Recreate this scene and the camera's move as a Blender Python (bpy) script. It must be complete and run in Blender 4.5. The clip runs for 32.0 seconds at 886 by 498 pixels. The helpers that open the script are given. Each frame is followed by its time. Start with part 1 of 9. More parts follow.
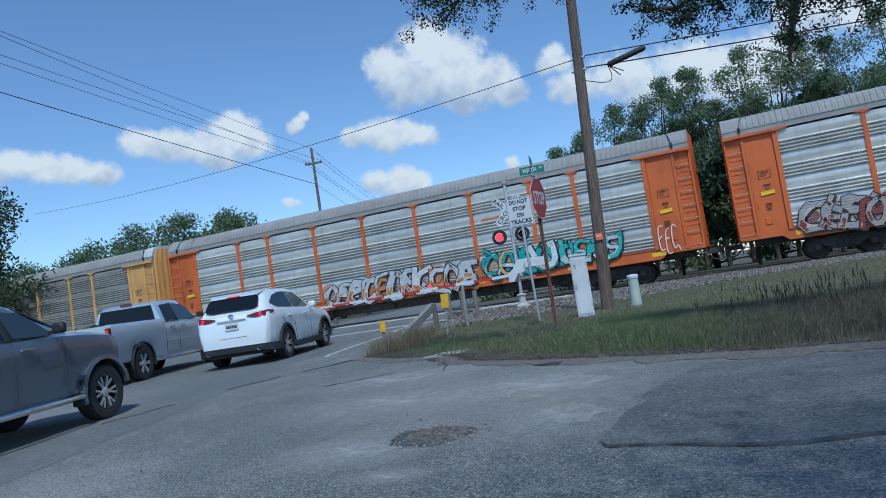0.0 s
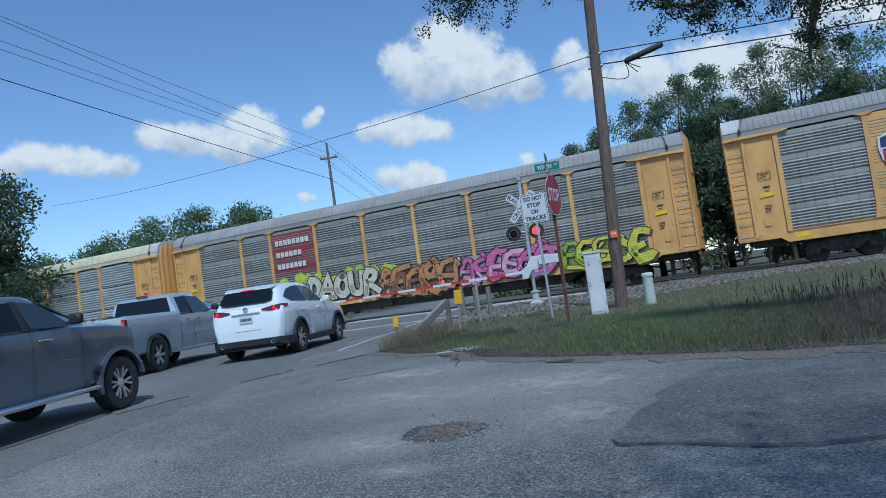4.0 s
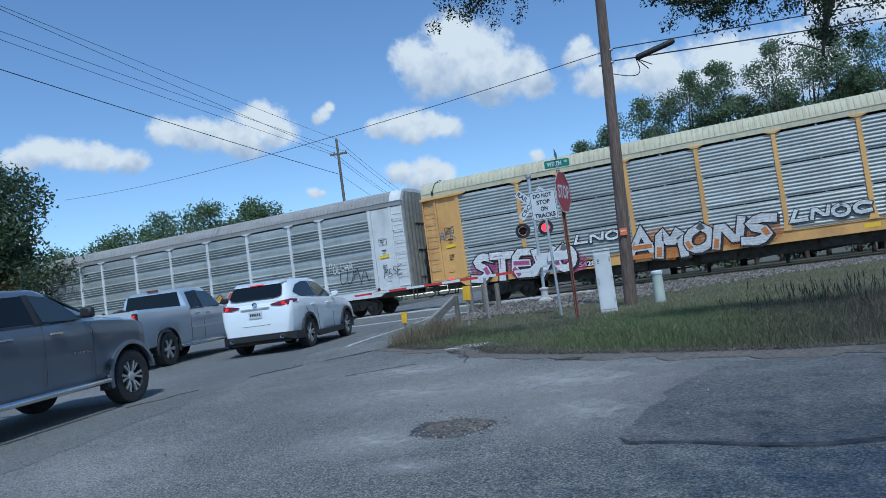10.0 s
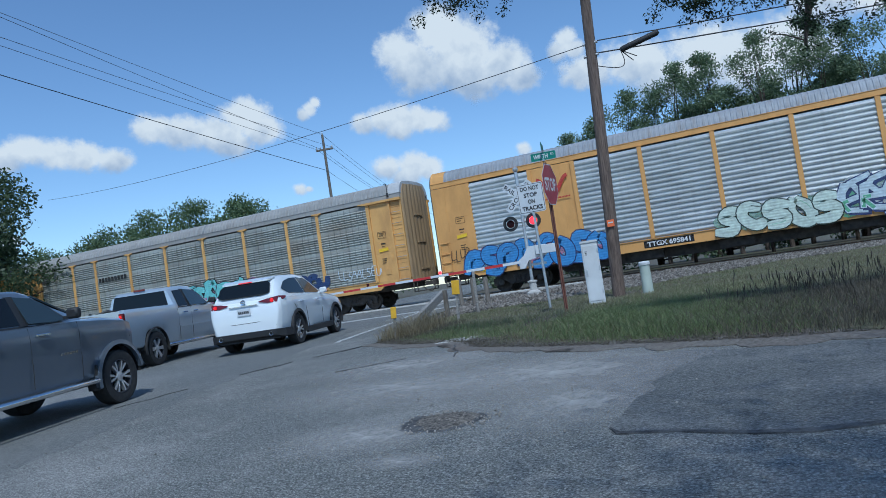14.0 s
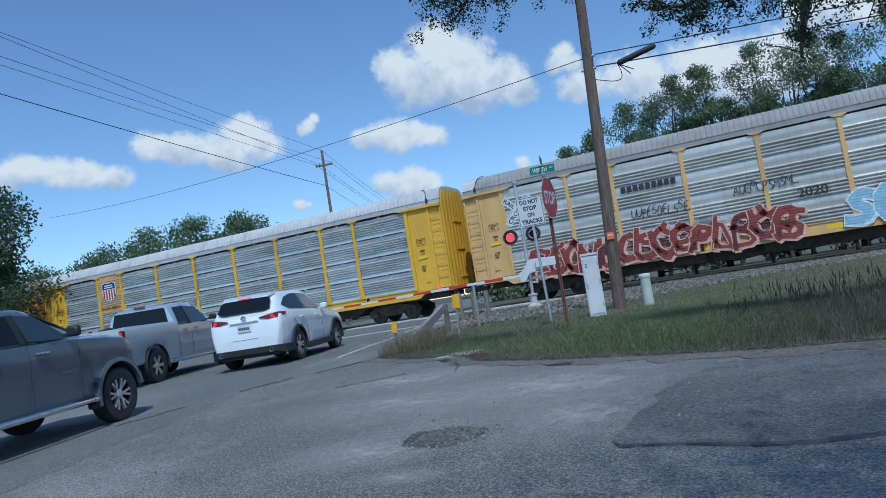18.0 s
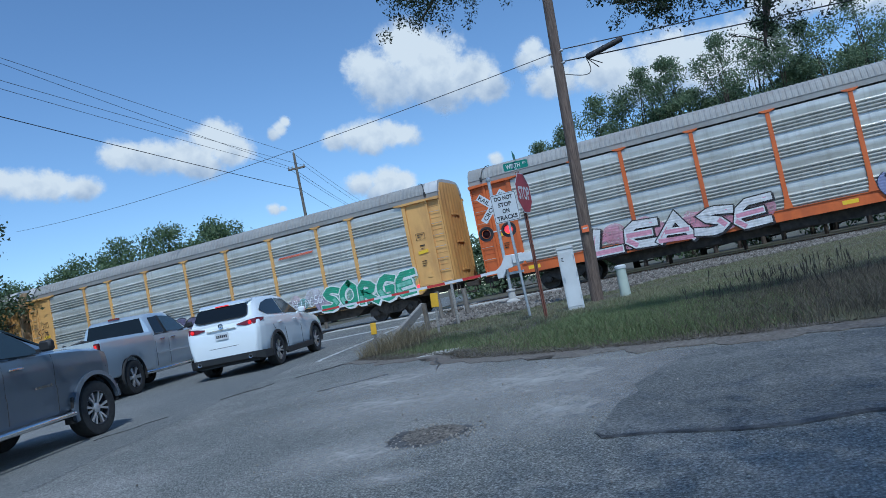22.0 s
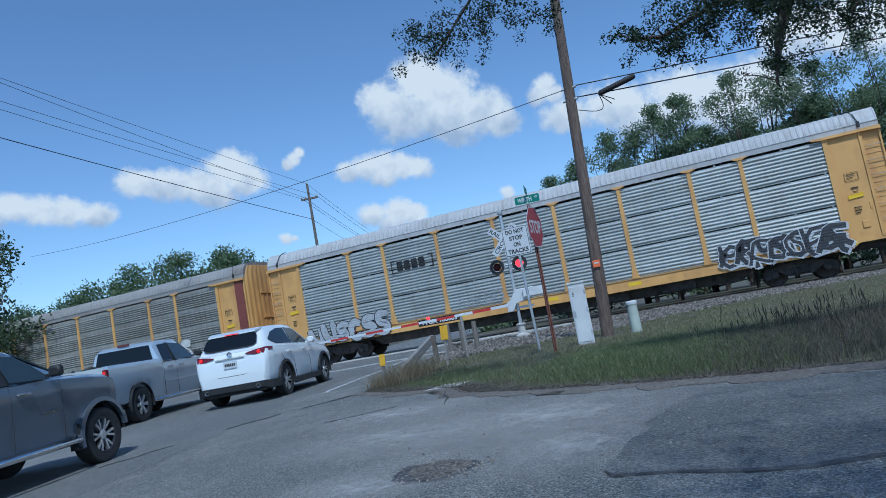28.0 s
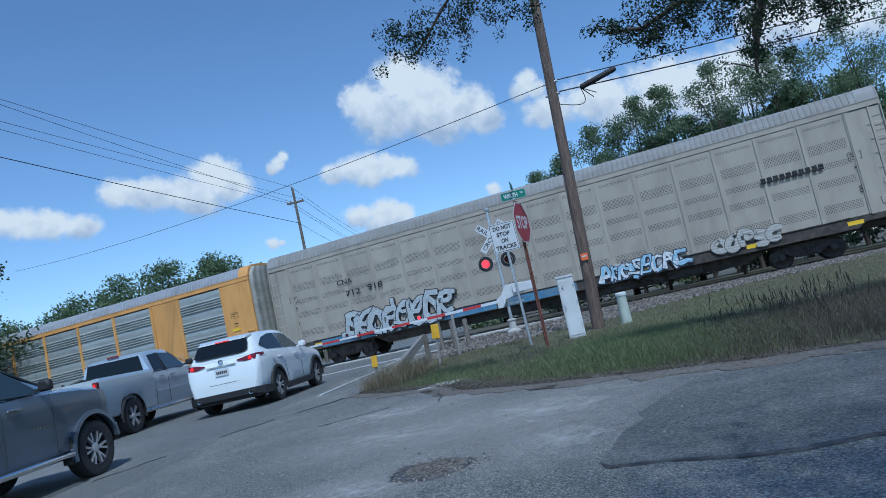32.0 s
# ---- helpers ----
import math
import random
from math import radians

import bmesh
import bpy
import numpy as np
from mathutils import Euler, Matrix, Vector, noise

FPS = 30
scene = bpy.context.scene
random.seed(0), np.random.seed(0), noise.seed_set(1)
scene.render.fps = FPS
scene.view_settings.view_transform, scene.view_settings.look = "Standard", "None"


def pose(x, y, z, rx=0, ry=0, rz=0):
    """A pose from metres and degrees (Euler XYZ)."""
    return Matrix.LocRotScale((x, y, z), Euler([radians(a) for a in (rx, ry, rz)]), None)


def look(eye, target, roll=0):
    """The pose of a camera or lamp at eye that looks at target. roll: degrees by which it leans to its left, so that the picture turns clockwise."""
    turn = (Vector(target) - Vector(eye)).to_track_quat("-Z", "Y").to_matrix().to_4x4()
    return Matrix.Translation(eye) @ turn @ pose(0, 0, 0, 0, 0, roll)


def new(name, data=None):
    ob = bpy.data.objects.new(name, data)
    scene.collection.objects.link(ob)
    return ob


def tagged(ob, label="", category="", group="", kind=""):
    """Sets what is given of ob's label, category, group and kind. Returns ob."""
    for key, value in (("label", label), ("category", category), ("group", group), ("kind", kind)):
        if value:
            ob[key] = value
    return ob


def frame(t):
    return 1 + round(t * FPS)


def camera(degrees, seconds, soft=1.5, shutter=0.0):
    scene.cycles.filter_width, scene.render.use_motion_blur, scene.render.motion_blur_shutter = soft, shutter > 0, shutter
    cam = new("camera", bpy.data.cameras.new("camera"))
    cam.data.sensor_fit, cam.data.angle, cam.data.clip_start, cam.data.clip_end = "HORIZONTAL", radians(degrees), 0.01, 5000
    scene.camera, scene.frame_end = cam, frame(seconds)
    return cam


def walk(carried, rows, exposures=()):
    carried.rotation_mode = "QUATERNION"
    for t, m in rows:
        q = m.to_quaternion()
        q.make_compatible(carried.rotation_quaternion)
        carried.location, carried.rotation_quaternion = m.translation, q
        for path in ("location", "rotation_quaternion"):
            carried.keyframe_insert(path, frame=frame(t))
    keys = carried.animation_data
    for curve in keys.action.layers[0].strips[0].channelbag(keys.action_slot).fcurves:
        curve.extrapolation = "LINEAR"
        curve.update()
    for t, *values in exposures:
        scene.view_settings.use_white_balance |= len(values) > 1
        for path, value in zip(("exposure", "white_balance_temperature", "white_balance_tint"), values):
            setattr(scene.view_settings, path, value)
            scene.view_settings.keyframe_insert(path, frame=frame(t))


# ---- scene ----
# the hand-held camera stands in one place and turns a little
EYE = (0.0, 0.0, 1.3)
TURNS = [
    (0.0, 93.808, 8.625, 23.745),
    (0.5, 93.741, 8.541, 23.808),
    (1.0, 93.723, 8.632, 23.990),
    (1.5, 93.655, 8.949, 23.999),
    (2.0, 93.392, 9.423, 23.926),
    (2.5, 93.338, 9.359, 23.901),
    (3.0, 93.525, 8.961, 24.091),
    (3.5, 93.699, 8.421, 24.477),
    (5.5, 93.394, 7.053, 25.433),
    (6.0, 93.128, 8.015, 25.128),
    (6.5, 92.950, 8.555, 24.807),
    (7.0, 92.927, 8.545, 24.600),
    (7.5, 93.081, 8.381, 24.637),
    (8.0, 93.186, 8.280, 24.693),
    (8.5, 93.288, 7.659, 24.972),
    (9.0, 93.539, 6.932, 25.535),
    (9.5, 93.571, 7.113, 25.684),
    (10.0, 93.432, 7.512, 25.560),
    (10.5, 93.294, 7.687, 25.495),
    (11.0, 93.284, 7.662, 25.554),
    (11.5, 93.330, 7.529, 25.631),
    (12.0, 93.365, 7.515, 25.737),
    (12.5, 93.267, 7.911, 25.709),
    (13.0, 93.174, 8.226, 25.510),
    (13.5, 93.052, 8.773, 25.298),
    (14.0, 92.839, 8.489, 24.636),
    (14.5, 93.041, 6.306, 24.889),
    (16.5, 93.630, 7.518, 25.761),
    (17.0, 93.776, 7.956, 25.390),
    (17.5, 93.905, 8.371, 25.155),
    (18.0, 94.000, 9.030, 24.671),
    (18.5, 93.989, 9.585, 23.743),
    (19.0, 94.048, 9.823, 23.215),
    (19.5, 94.075, 9.849, 23.205),
    (20.0, 94.057, 10.217, 23.126),
    (20.5, 93.977, 10.816, 22.913),
    (21.0, 93.735, 11.084, 22.871),
    (21.5, 93.596, 11.264, 22.916),
    (22.0, 93.581, 11.320, 22.881),
    (22.5, 93.624, 11.334, 22.839),
    (23.0, 93.711, 11.278, 22.774),
    (23.5, 93.863, 11.170, 22.787),
    (24.0, 94.361, 10.775, 22.921),
    (24.5, 95.197, 10.406, 23.310),
    (25.0, 96.248, 10.206, 23.745),
    (25.5, 97.018, 10.117, 23.843),
    (27.5, 96.417, 10.363, 23.504),
    (28.0, 96.367, 10.222, 23.673),
    (28.5, 96.238, 10.671, 23.592),
    (29.0, 96.166, 11.084, 23.361),
    (29.5, 96.296, 11.154, 23.265),
    (30.0, 96.313, 11.103, 23.276),
    (30.5, 96.238, 11.111, 23.310),
    (31.0, 96.200, 11.415, 23.218),
    (31.5, 96.220, 11.829, 23.102),
    (32.0, 96.113, 12.474, 22.930),
]
cam = camera(64.61, 32.0, soft=0.9)
walk(cam, [(t, pose(*EYE, a, b, c)) for t, a, b, c in TURNS], [(0.0, -0.05, 5350, 4), (20.0, -0.05, 5340, 4), (24.5, -0.07, 5210, 4), (32.0, -0.05, 5210, 4)])

# ---- daylight ----
SUN_FROM = Vector((0.30, -0.50, 0.81)).normalized()
world = bpy.data.worlds.new("sky")
scene.world = world
world.use_nodes = True
wn = world.node_tree.nodes
sky = wn.new("ShaderNodeTexSky")
sky.sky_type, sky.sun_disc = "NISHITA", False
sky.sun_elevation = math.asin(SUN_FROM.z)
sky.sun_rotation = math.atan2(SUN_FROM.x, SUN_FROM.y)
sky.air_density, sky.dust_density, sky.ozone_density = 1.0, 0.15, 3.0
wn["Background"].inputs["Strength"].default_value = 0.13
world.node_tree.links.new(sky.outputs["Color"], wn["Background"].inputs["Color"])
sun = new("sun", bpy.data.lights.new("sun", "SUN"))
sun.data.energy, sun.data.angle, sun.data.color = 3.0, radians(0.6), (1.0, 0.95, 0.87)
sun.matrix_world = look((0, 0, 60), Vector((0, 0, 60)) - SUN_FROM)

# ---- materials ----
MATS = {}


def mat(name, col, rough=0.6, metal=0.0, col2=None, scale=6.0, detail=6.0, stain=None, stain_scale=0.6, stain_amt=0.5,
        bump=0.0, bump_scale=40.0, stretch=(1, 1, 1), emit=0.0, hard=0.17, per_object=0.0, coat=0.0, spec=0.5, pebble=0.0):
    """A surface with grain at one scale, stains at a larger one, and fine relief."""
    if name in MATS:
        return MATS[name]
    m = bpy.data.materials.new(name)
    m.use_nodes = True
    nt = m.node_tree
    b = nt.nodes["Principled BSDF"]
    b.inputs["Roughness"].default_value, b.inputs["Metallic"].default_value = rough, metal
    b.inputs["Specular IOR Level"].default_value = spec
    b.inputs["Coat Weight"].default_value = coat
    b.inputs["Coat Roughness"].default_value = 0.06
    tc = nt.nodes.new("ShaderNodeTexCoord")
    mp = nt.nodes.new("ShaderNodeMapping")
    mp.inputs["Scale"].default_value = stretch
    nt.links.new(tc.outputs["Object"], mp.inputs["Vector"])
    if per_object:                         # each piece takes its own part of the pattern
        oi = nt.nodes.new("ShaderNodeObjectInfo")
        k = nt.nodes.new("ShaderNodeMath")
        k.operation = "MULTIPLY"
        k.inputs[1].default_value = 37.0
        nt.links.new(oi.outputs["Random"], k.inputs[0])
        nt.links.new(k.outputs[0], mp.inputs["Location"])
    color = None
    if col2:
        n = nt.nodes.new("ShaderNodeTexNoise")
        n.inputs["Scale"].default_value, n.inputs["Detail"].default_value = scale, detail
        nt.links.new(mp.outputs["Vector"], n.inputs["Vector"])
        r = nt.nodes.new("ShaderNodeValToRGB")
        r.color_ramp.elements[0].position, r.color_ramp.elements[1].position = 0.5 - hard, 0.5 + hard
        n.inputs["Roughness"].default_value = 0.5 if hard > 0.1 else 0.78
        r.color_ramp.elements[0].color, r.color_ramp.elements[1].color = (*col, 1), (*col2, 1)
        nt.links.new(n.outputs["Fac"], r.inputs["Fac"])
        color = r.outputs["Color"]
    if stain:
        n = nt.nodes.new("ShaderNodeTexNoise")
        n.inputs["Scale"].default_value, n.inputs["Detail"].default_value, n.inputs["Roughness"].default_value = stain_scale, 8.0, 0.65
        nt.links.new(mp.outputs["Vector"], n.inputs["Vector"])
        r = nt.nodes.new("ShaderNodeValToRGB")
        r.color_ramp.elements[0].position, r.color_ramp.elements[1].position = 0.48, 0.68
        nt.links.new(n.outputs["Fac"], r.inputs["Fac"])
        f = nt.nodes.new("ShaderNodeMath")
        f.operation = "MULTIPLY"
        f.inputs[1].default_value = stain_amt
        nt.links.new(r.outputs["Color"], f.inputs[0])
        x = nt.nodes.new("ShaderNodeMix")
        x.data_type = "RGBA"
        nt.links.new(f.outputs[0], x.inputs["Factor"])
        if color:
            nt.links.new(color, x.inputs["A"])
        else:
            x.inputs["A"].default_value = (*col, 1)
        x.inputs["B"].default_value = (*stain, 1)
        color = x.outputs["Result"]
    if per_object:
        oi = nt.nodes.new("ShaderNodeObjectInfo")
        mr = nt.nodes.new("ShaderNodeMapRange")
        mr.inputs["To Min"].default_value, mr.inputs["To Max"].default_value = 1 - per_object, 1 + per_object
        nt.links.new(oi.outputs["Random"], mr.inputs["Value"])
        hs = nt.nodes.new("ShaderNodeHueSaturation")
        nt.links.new(mr.outputs["Result"], hs.inputs["Value"])
        if color:
            nt.links.new(color, hs.inputs["Color"])
        else:
            hs.inputs["Color"].default_value = (*col, 1)
        color = hs.outputs["Color"]
    vor = None
    if pebble:                             # small stones bound in tar, each of its own shade
        vor = nt.nodes.new("ShaderNodeTexVoronoi")
        vor.inputs["Scale"].default_value = pebble
        nt.links.new(mp.outputs["Vector"], vor.inputs["Vector"])
        bw = nt.nodes.new("ShaderNodeSeparateColor")
        nt.links.new(vor.outputs["Color"], bw.inputs["Color"])
        r1 = nt.nodes.new("ShaderNodeMapRange")
        r1.inputs["To Min"].default_value, r1.inputs["To Max"].default_value = 0.62, 1.42
        nt.links.new(bw.outputs["Red"], r1.inputs["Value"])
        r2 = nt.nodes.new("ShaderNodeMapRange")
        r2.inputs["From Min"].default_value, r2.inputs["From Max"].default_value = 0.25, 0.75
        r2.inputs["To Min"].default_value, r2.inputs["To Max"].default_value = 1.12, 0.62
        nt.links.new(vor.outputs["Distance"], r2.inputs["Value"])
        k = nt.nodes.new("ShaderNodeMath")
        k.operation = "MULTIPLY"
        nt.links.new(r1.outputs["Result"], k.inputs[0])
        nt.links.new(r2.outputs["Result"], k.inputs[1])
        hs = nt.nodes.new("ShaderNodeHueSaturation")
        nt.links.new(k.outputs[0], hs.inputs["Value"])
        nt.links.new(color, hs.inputs["Color"])
        color = hs.outputs["Color"]
    if color:
        nt.links.new(color, b.inputs["Base Color"])
    else:
        b.inputs["Base Color"].default_value = (*col, 1)
    if emit:
        b.inputs["Emission Color"].default_value, b.inputs["Emission Strength"].default_value = (*col, 1), emit
    if bump:
        n = nt.nodes.new("ShaderNodeTexNoise")
        n.inputs["Scale"].default_value, n.inputs["Detail"].default_value = bump_scale, 5.0
        nt.links.new(mp.outputs["Vector"], n.inputs["Vector"])
        bp = nt.nodes.new("ShaderNodeBump")
        bp.inputs["Strength"].default_value, bp.inputs["Distance"].default_value = bump, 0.02
        if vor:
            bp.invert, bp.inputs["Distance"].default_value = True, 0.012
            nt.links.new(vor.outputs["Distance"], bp.inputs["Height"])
        else:
            nt.links.new(n.outputs["Fac"], bp.inputs["Height"])
        nt.links.new(bp.outputs["Normal"], b.inputs["Normal"])
    m.diffuse_color = (*col, 1)
    MATS[name] = m
    return m


def rgb(h):
    """Linear colour from a screen colour such as 'c8a050'."""
    v = [int(h[i:i + 2], 16) / 255 for i in (0, 2, 4)]
    return tuple(c / 12.92 if c < 0.04045 else ((c + 0.055) / 1.055) ** 2.4 for c in v)


ASPHALT = mat("old_asphalt", (0.072, 0.076, 0.073), 0.88, col2=(0.282, 0.288, 0.270), scale=62, detail=12, hard=0.07, stain=(0.33, 0.32, 0.30), stain_scale=0.42, stain_amt=0.7, bump=0.9, bump_scale=110, pebble=70)
ROADWAY = mat("worn_roadway", (0.072, 0.078, 0.078), 0.88, col2=(0.238, 0.245, 0.236), scale=56, detail=12, hard=0.07, stain=(0.29, 0.285, 0.27), stain_scale=0.2, stain_amt=0.5, bump=0.5, bump_scale=80, pebble=85)
OLDPATCH = mat("older_asphalt_patch", (0.055, 0.057, 0.062), 0.88, col2=(0.215, 0.216, 0.218), scale=58, detail=12, hard=0.07, stain=(0.20, 0.20, 0.195), stain_scale=0.8, stain_amt=0.5, bump=0.6, bump_scale=90, pebble=75)
PATCH = mat("asphalt_patch", (0.044, 0.047, 0.048), 0.85, col2=(0.190, 0.198, 0.194), scale=62, detail=12, hard=0.07, stain=(0.24, 0.24, 0.235), stain_scale=0.9, stain_amt=0.5, bump=0.5, bump_scale=90, stretch=(0.6, 1.6, 1), pebble=85)
TAR = mat("tar_seam", (0.022, 0.022, 0.024), 0.8, col2=(0.10, 0.10, 0.10), scale=7, hard=0.10, bump=0.4)
RUBBLE = mat("broken_aggregate", (0.035, 0.032, 0.030), 0.95, col2=(0.20, 0.18, 0.155), scale=34, detail=10, bump=1.0, bump_scale=60)
DIRT = mat("roadside_dirt", (0.085, 0.076, 0.066), 0.95, col2=(0.21, 0.19, 0.165), scale=22, detail=12, hard=0.10, stain=(0.11, 0.085, 0.07), stain_scale=1.5, stain_amt=0.6, bump=0.9, bump_scale=50)
SOIL = mat("dry_soil", (0.060, 0.051, 0.040), 0.95, col2=(0.125, 0.108, 0.082), scale=9, detail=10, stain=(0.10, 0.115, 0.045), stain_scale=0.35, stain_amt=0.9, bump=0.8, bump_scale=14)
BALLAST = mat("ballast", (0.13, 0.115, 0.105), 0.95, col2=(0.36, 0.33, 0.30), scale=14, detail=4, stain=(0.2, 0.15, 0.11), stain_scale=0.5, stain_amt=0.5, bump=1.0, bump_scale=16)
STONE = mat("ballast_stone", (0.13, 0.118, 0.106), 0.9, col2=(0.33, 0.305, 0.275), scale=5, per_object=0.0)
PAINT_LINE = mat("worn_line_paint", (0.62, 0.62, 0.60), 0.8, col2=(0.25, 0.25, 0.25), scale=11, detail=12, bump=0.3)
CONCRETE = mat("concrete", (0.40, 0.39, 0.37), 0.9, col2=(0.52, 0.51, 0.48), scale=8, detail=10, stain=(0.22, 0.2, 0.18), stain_scale=1.5, stain_amt=0.6, bump=0.4)
POLEWOOD = mat("creosoted_pole_wood", (0.10, 0.072, 0.058), 0.9, col2=(0.22, 0.165, 0.135), scale=7, detail=10, stain=(0.07, 0.05, 0.04), stain_scale=1.2, stain_amt=0.6, bump=0.8, bump_scale=16, stretch=(6, 6, 0.35))
TIEWOOD = mat("tie_wood", (0.07, 0.055, 0.045), 0.95, col2=(0.16, 0.13, 0.11), scale=6, detail=8, bump=0.7, stretch=(1, 6, 6), per_object=0.3)
GREYWOOD = mat("dark_weathered_wood", (0.11, 0.095, 0.08), 0.95, col2=(0.20, 0.18, 0.155), scale=6, detail=8, bump=0.6, stretch=(6, 6, 0.6))
PLANKWOOD = mat("weathered_plank", (0.19, 0.18, 0.165), 0.9, col2=(0.34, 0.325, 0.30), scale=5, detail=8, bump=0.5, stretch=(1, 8, 8))
RAIL = mat("rail_steel", (0.16, 0.10, 0.07), 0.55, 0.6, col2=(0.26, 0.17, 0.12), scale=12, bump=0.2)
RAILTOP = mat("polished_rail_head", (0.30, 0.26, 0.23), 0.38, 0.8)
STEEL = mat("galvanised_steel", (0.48, 0.50, 0.52), 0.42, 0.75, col2=(0.62, 0.64, 0.66), scale=14, bump=0.05)
RUSTPOST = mat("rusty_post", (0.13, 0.055, 0.04), 0.75, 0.2, col2=(0.25, 0.11, 0.08), scale=12, bump=0.3)
WHITE_P = mat("white_enamel", (0.62, 0.645, 0.66), 0.5, col2=(0.53, 0.55, 0.565), scale=3, detail=8, stain=(0.40, 0.37, 0.33), stain_scale=2.0, stain_amt=0.35)
BLACK_P = mat("black_paint", (0.018, 0.018, 0.02), 0.5, col2=(0.03, 0.03, 0.032), scale=8)
SIGN_W = mat("sign_white", (0.60, 0.63, 0.66), 0.45, col2=(0.53, 0.56, 0.585), scale=5, spec=0.4)
SIGN_K = mat("sign_black", (0.02, 0.02, 0.025), 0.5)
SIGN_R = mat("faded_sign_red", (0.34, 0.035, 0.055), 0.45, col2=(0.27, 0.03, 0.045), scale=6)
SIGN_G = mat("street_sign_green", (0.01, 0.17, 0.13), 0.4, col2=(0.015, 0.20, 0.15), scale=6)
SIGN_Y = mat("marker_yellow", (0.72, 0.42, 0.02), 0.5, col2=(0.62, 0.35, 0.02), scale=8)
ORANGE_T = mat("orange_tag", (0.75, 0.16, 0.05), 0.6)
REFL_R = mat("red_reflective", (0.45, 0.03, 0.03), 0.4)
RED_LENS = mat("unlit_red_lens", (0.06, 0.006, 0.008), 0.4, spec=0.3)
RED_LIT = mat("lit_red_lamp", (1.0, 0.02, 0.03), 0.3, emit=3.2)
TAIL_LIT = mat("lit_tail_lamp", (0.75, 0.01, 0.015), 0.2, emit=0.5)
TAIL = mat("tail_lamp", (0.13, 0.006, 0.010), 0.12, spec=0.7)
RUBBER = mat("rubber", (0.018, 0.018, 0.019), 0.85, col2=(0.03, 0.03, 0.03), scale=20)
TRIM_K = mat("black_plastic", (0.02, 0.021, 0.023), 0.6)
GLASS = mat("dark_car_glass", (0.008, 0.011, 0.014), 0.05, spec=0.3)
GLASS_L = mat("clear_car_glass", (0.030, 0.046, 0.056), 0.05, spec=0.45)
CHROME = mat("chrome", (0.75, 0.76, 0.78), 0.12, 1.0)
ALLOY = mat("bright_alloy", (0.60, 0.61, 0.63), 0.32, 0.75)
ALLOY_D = mat("dark_alloy_face", (0.05, 0.05, 0.055), 0.35, 0.5)
PAINT_W = mat("pearl_white_car_paint", (0.74, 0.785, 0.81), 0.28, coat=1.0, col2=(0.72, 0.765, 0.79), scale=2)
PAINT_S = mat("silver_car_paint", (0.52, 0.58, 0.63), 0.28, 0.45, coat=1.0, col2=(0.50, 0.56, 0.61), scale=2)
PAINT_G = mat("grey_car_paint", (0.105, 0.130, 0.168), 0.30, 0.30, coat=1.0, col2=(0.112, 0.137, 0.175), scale=2)
CABLE = mat("cable_black", (0.02, 0.02, 0.022), 0.7)
WIRE = mat("weathered_wire", (0.06, 0.065, 0.075), 0.6)
BARK = mat("oak_bark", (0.045, 0.035, 0.028), 0.95, col2=(0.10, 0.08, 0.065), scale=8, detail=8, bump=1.0, bump_scale=12, stretch=(3, 3, 0.6))


def leaf_mat(name, a, b, c):
    m = bpy.data.materials.new(name)
    m.use_nodes = True
    nt = m.node_tree
    bs = nt.nodes["Principled BSDF"]
    g = nt.nodes.new("ShaderNodeNewGeometry")
    r = nt.nodes.new("ShaderNodeValToRGB")
    r.color_ramp.elements[0].color, r.color_ramp.elements[1].color = (*a, 1), (*c, 1)
    r.color_ramp.elements.new(0.5).color = (*b, 1)
    nt.links.new(g.outputs["Random Per Island"], r.inputs["Fac"])
    nt.links.new(r.outputs["Color"], bs.inputs["Base Color"])
    bs.inputs["Roughness"].default_value = 0.55
    tr = nt.nodes.new("ShaderNodeBsdfTranslucent")
    nt.links.new(r.outputs["Color"], tr.inputs["Color"])
    mx = nt.nodes.new("ShaderNodeMixShader")
    mx.inputs[0].default_value = 0.42
    nt.links.new(bs.outputs[0], mx.inputs[1])
    nt.links.new(tr.outputs[0], mx.inputs[2])
    nt.links.new(mx.outputs[0], nt.nodes["Material Output"].inputs["Surface"])
    return m


LEAF_FAR = leaf_mat("far_leaves", (0.075, 0.115, 0.055), (0.12, 0.175, 0.08), (0.17, 0.235, 0.11))
LEAF_RIGHT = leaf_mat("tree_leaves", (0.095, 0.145, 0.075), (0.155, 0.215, 0.115), (0.22, 0.285, 0.16))
LEAF_ROAD = leaf_mat("roadside_leaves", (0.04, 0.065, 0.03), (0.07, 0.105, 0.05), (0.115, 0.155, 0.075))
# oak leaf tones hold the shade of backlit sprays, hence nearly black
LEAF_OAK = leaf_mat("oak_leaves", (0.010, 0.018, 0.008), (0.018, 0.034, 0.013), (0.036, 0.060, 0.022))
GRASS_G = leaf_mat("green_grass", (0.11, 0.15, 0.06), (0.165, 0.215, 0.088), (0.25, 0.285, 0.14))
GRASS_M = leaf_mat("olive_grass", (0.16, 0.165, 0.09), (0.25, 0.25, 0.145), (0.36, 0.35, 0.215))
GRASS_D = leaf_mat("dry_grass", (0.155, 0.13, 0.08), (0.245, 0.205, 0.125), (0.35, 0.30, 0.195))
WEED = leaf_mat("dry_weed", (0.075, 0.066, 0.050), (0.125, 0.110, 0.082), (0.20, 0.175, 0.125))
STALK = leaf_mat("dead_stalk", (0.045, 0.041, 0.034), (0.070, 0.064, 0.052), (0.10, 0.09, 0.07))


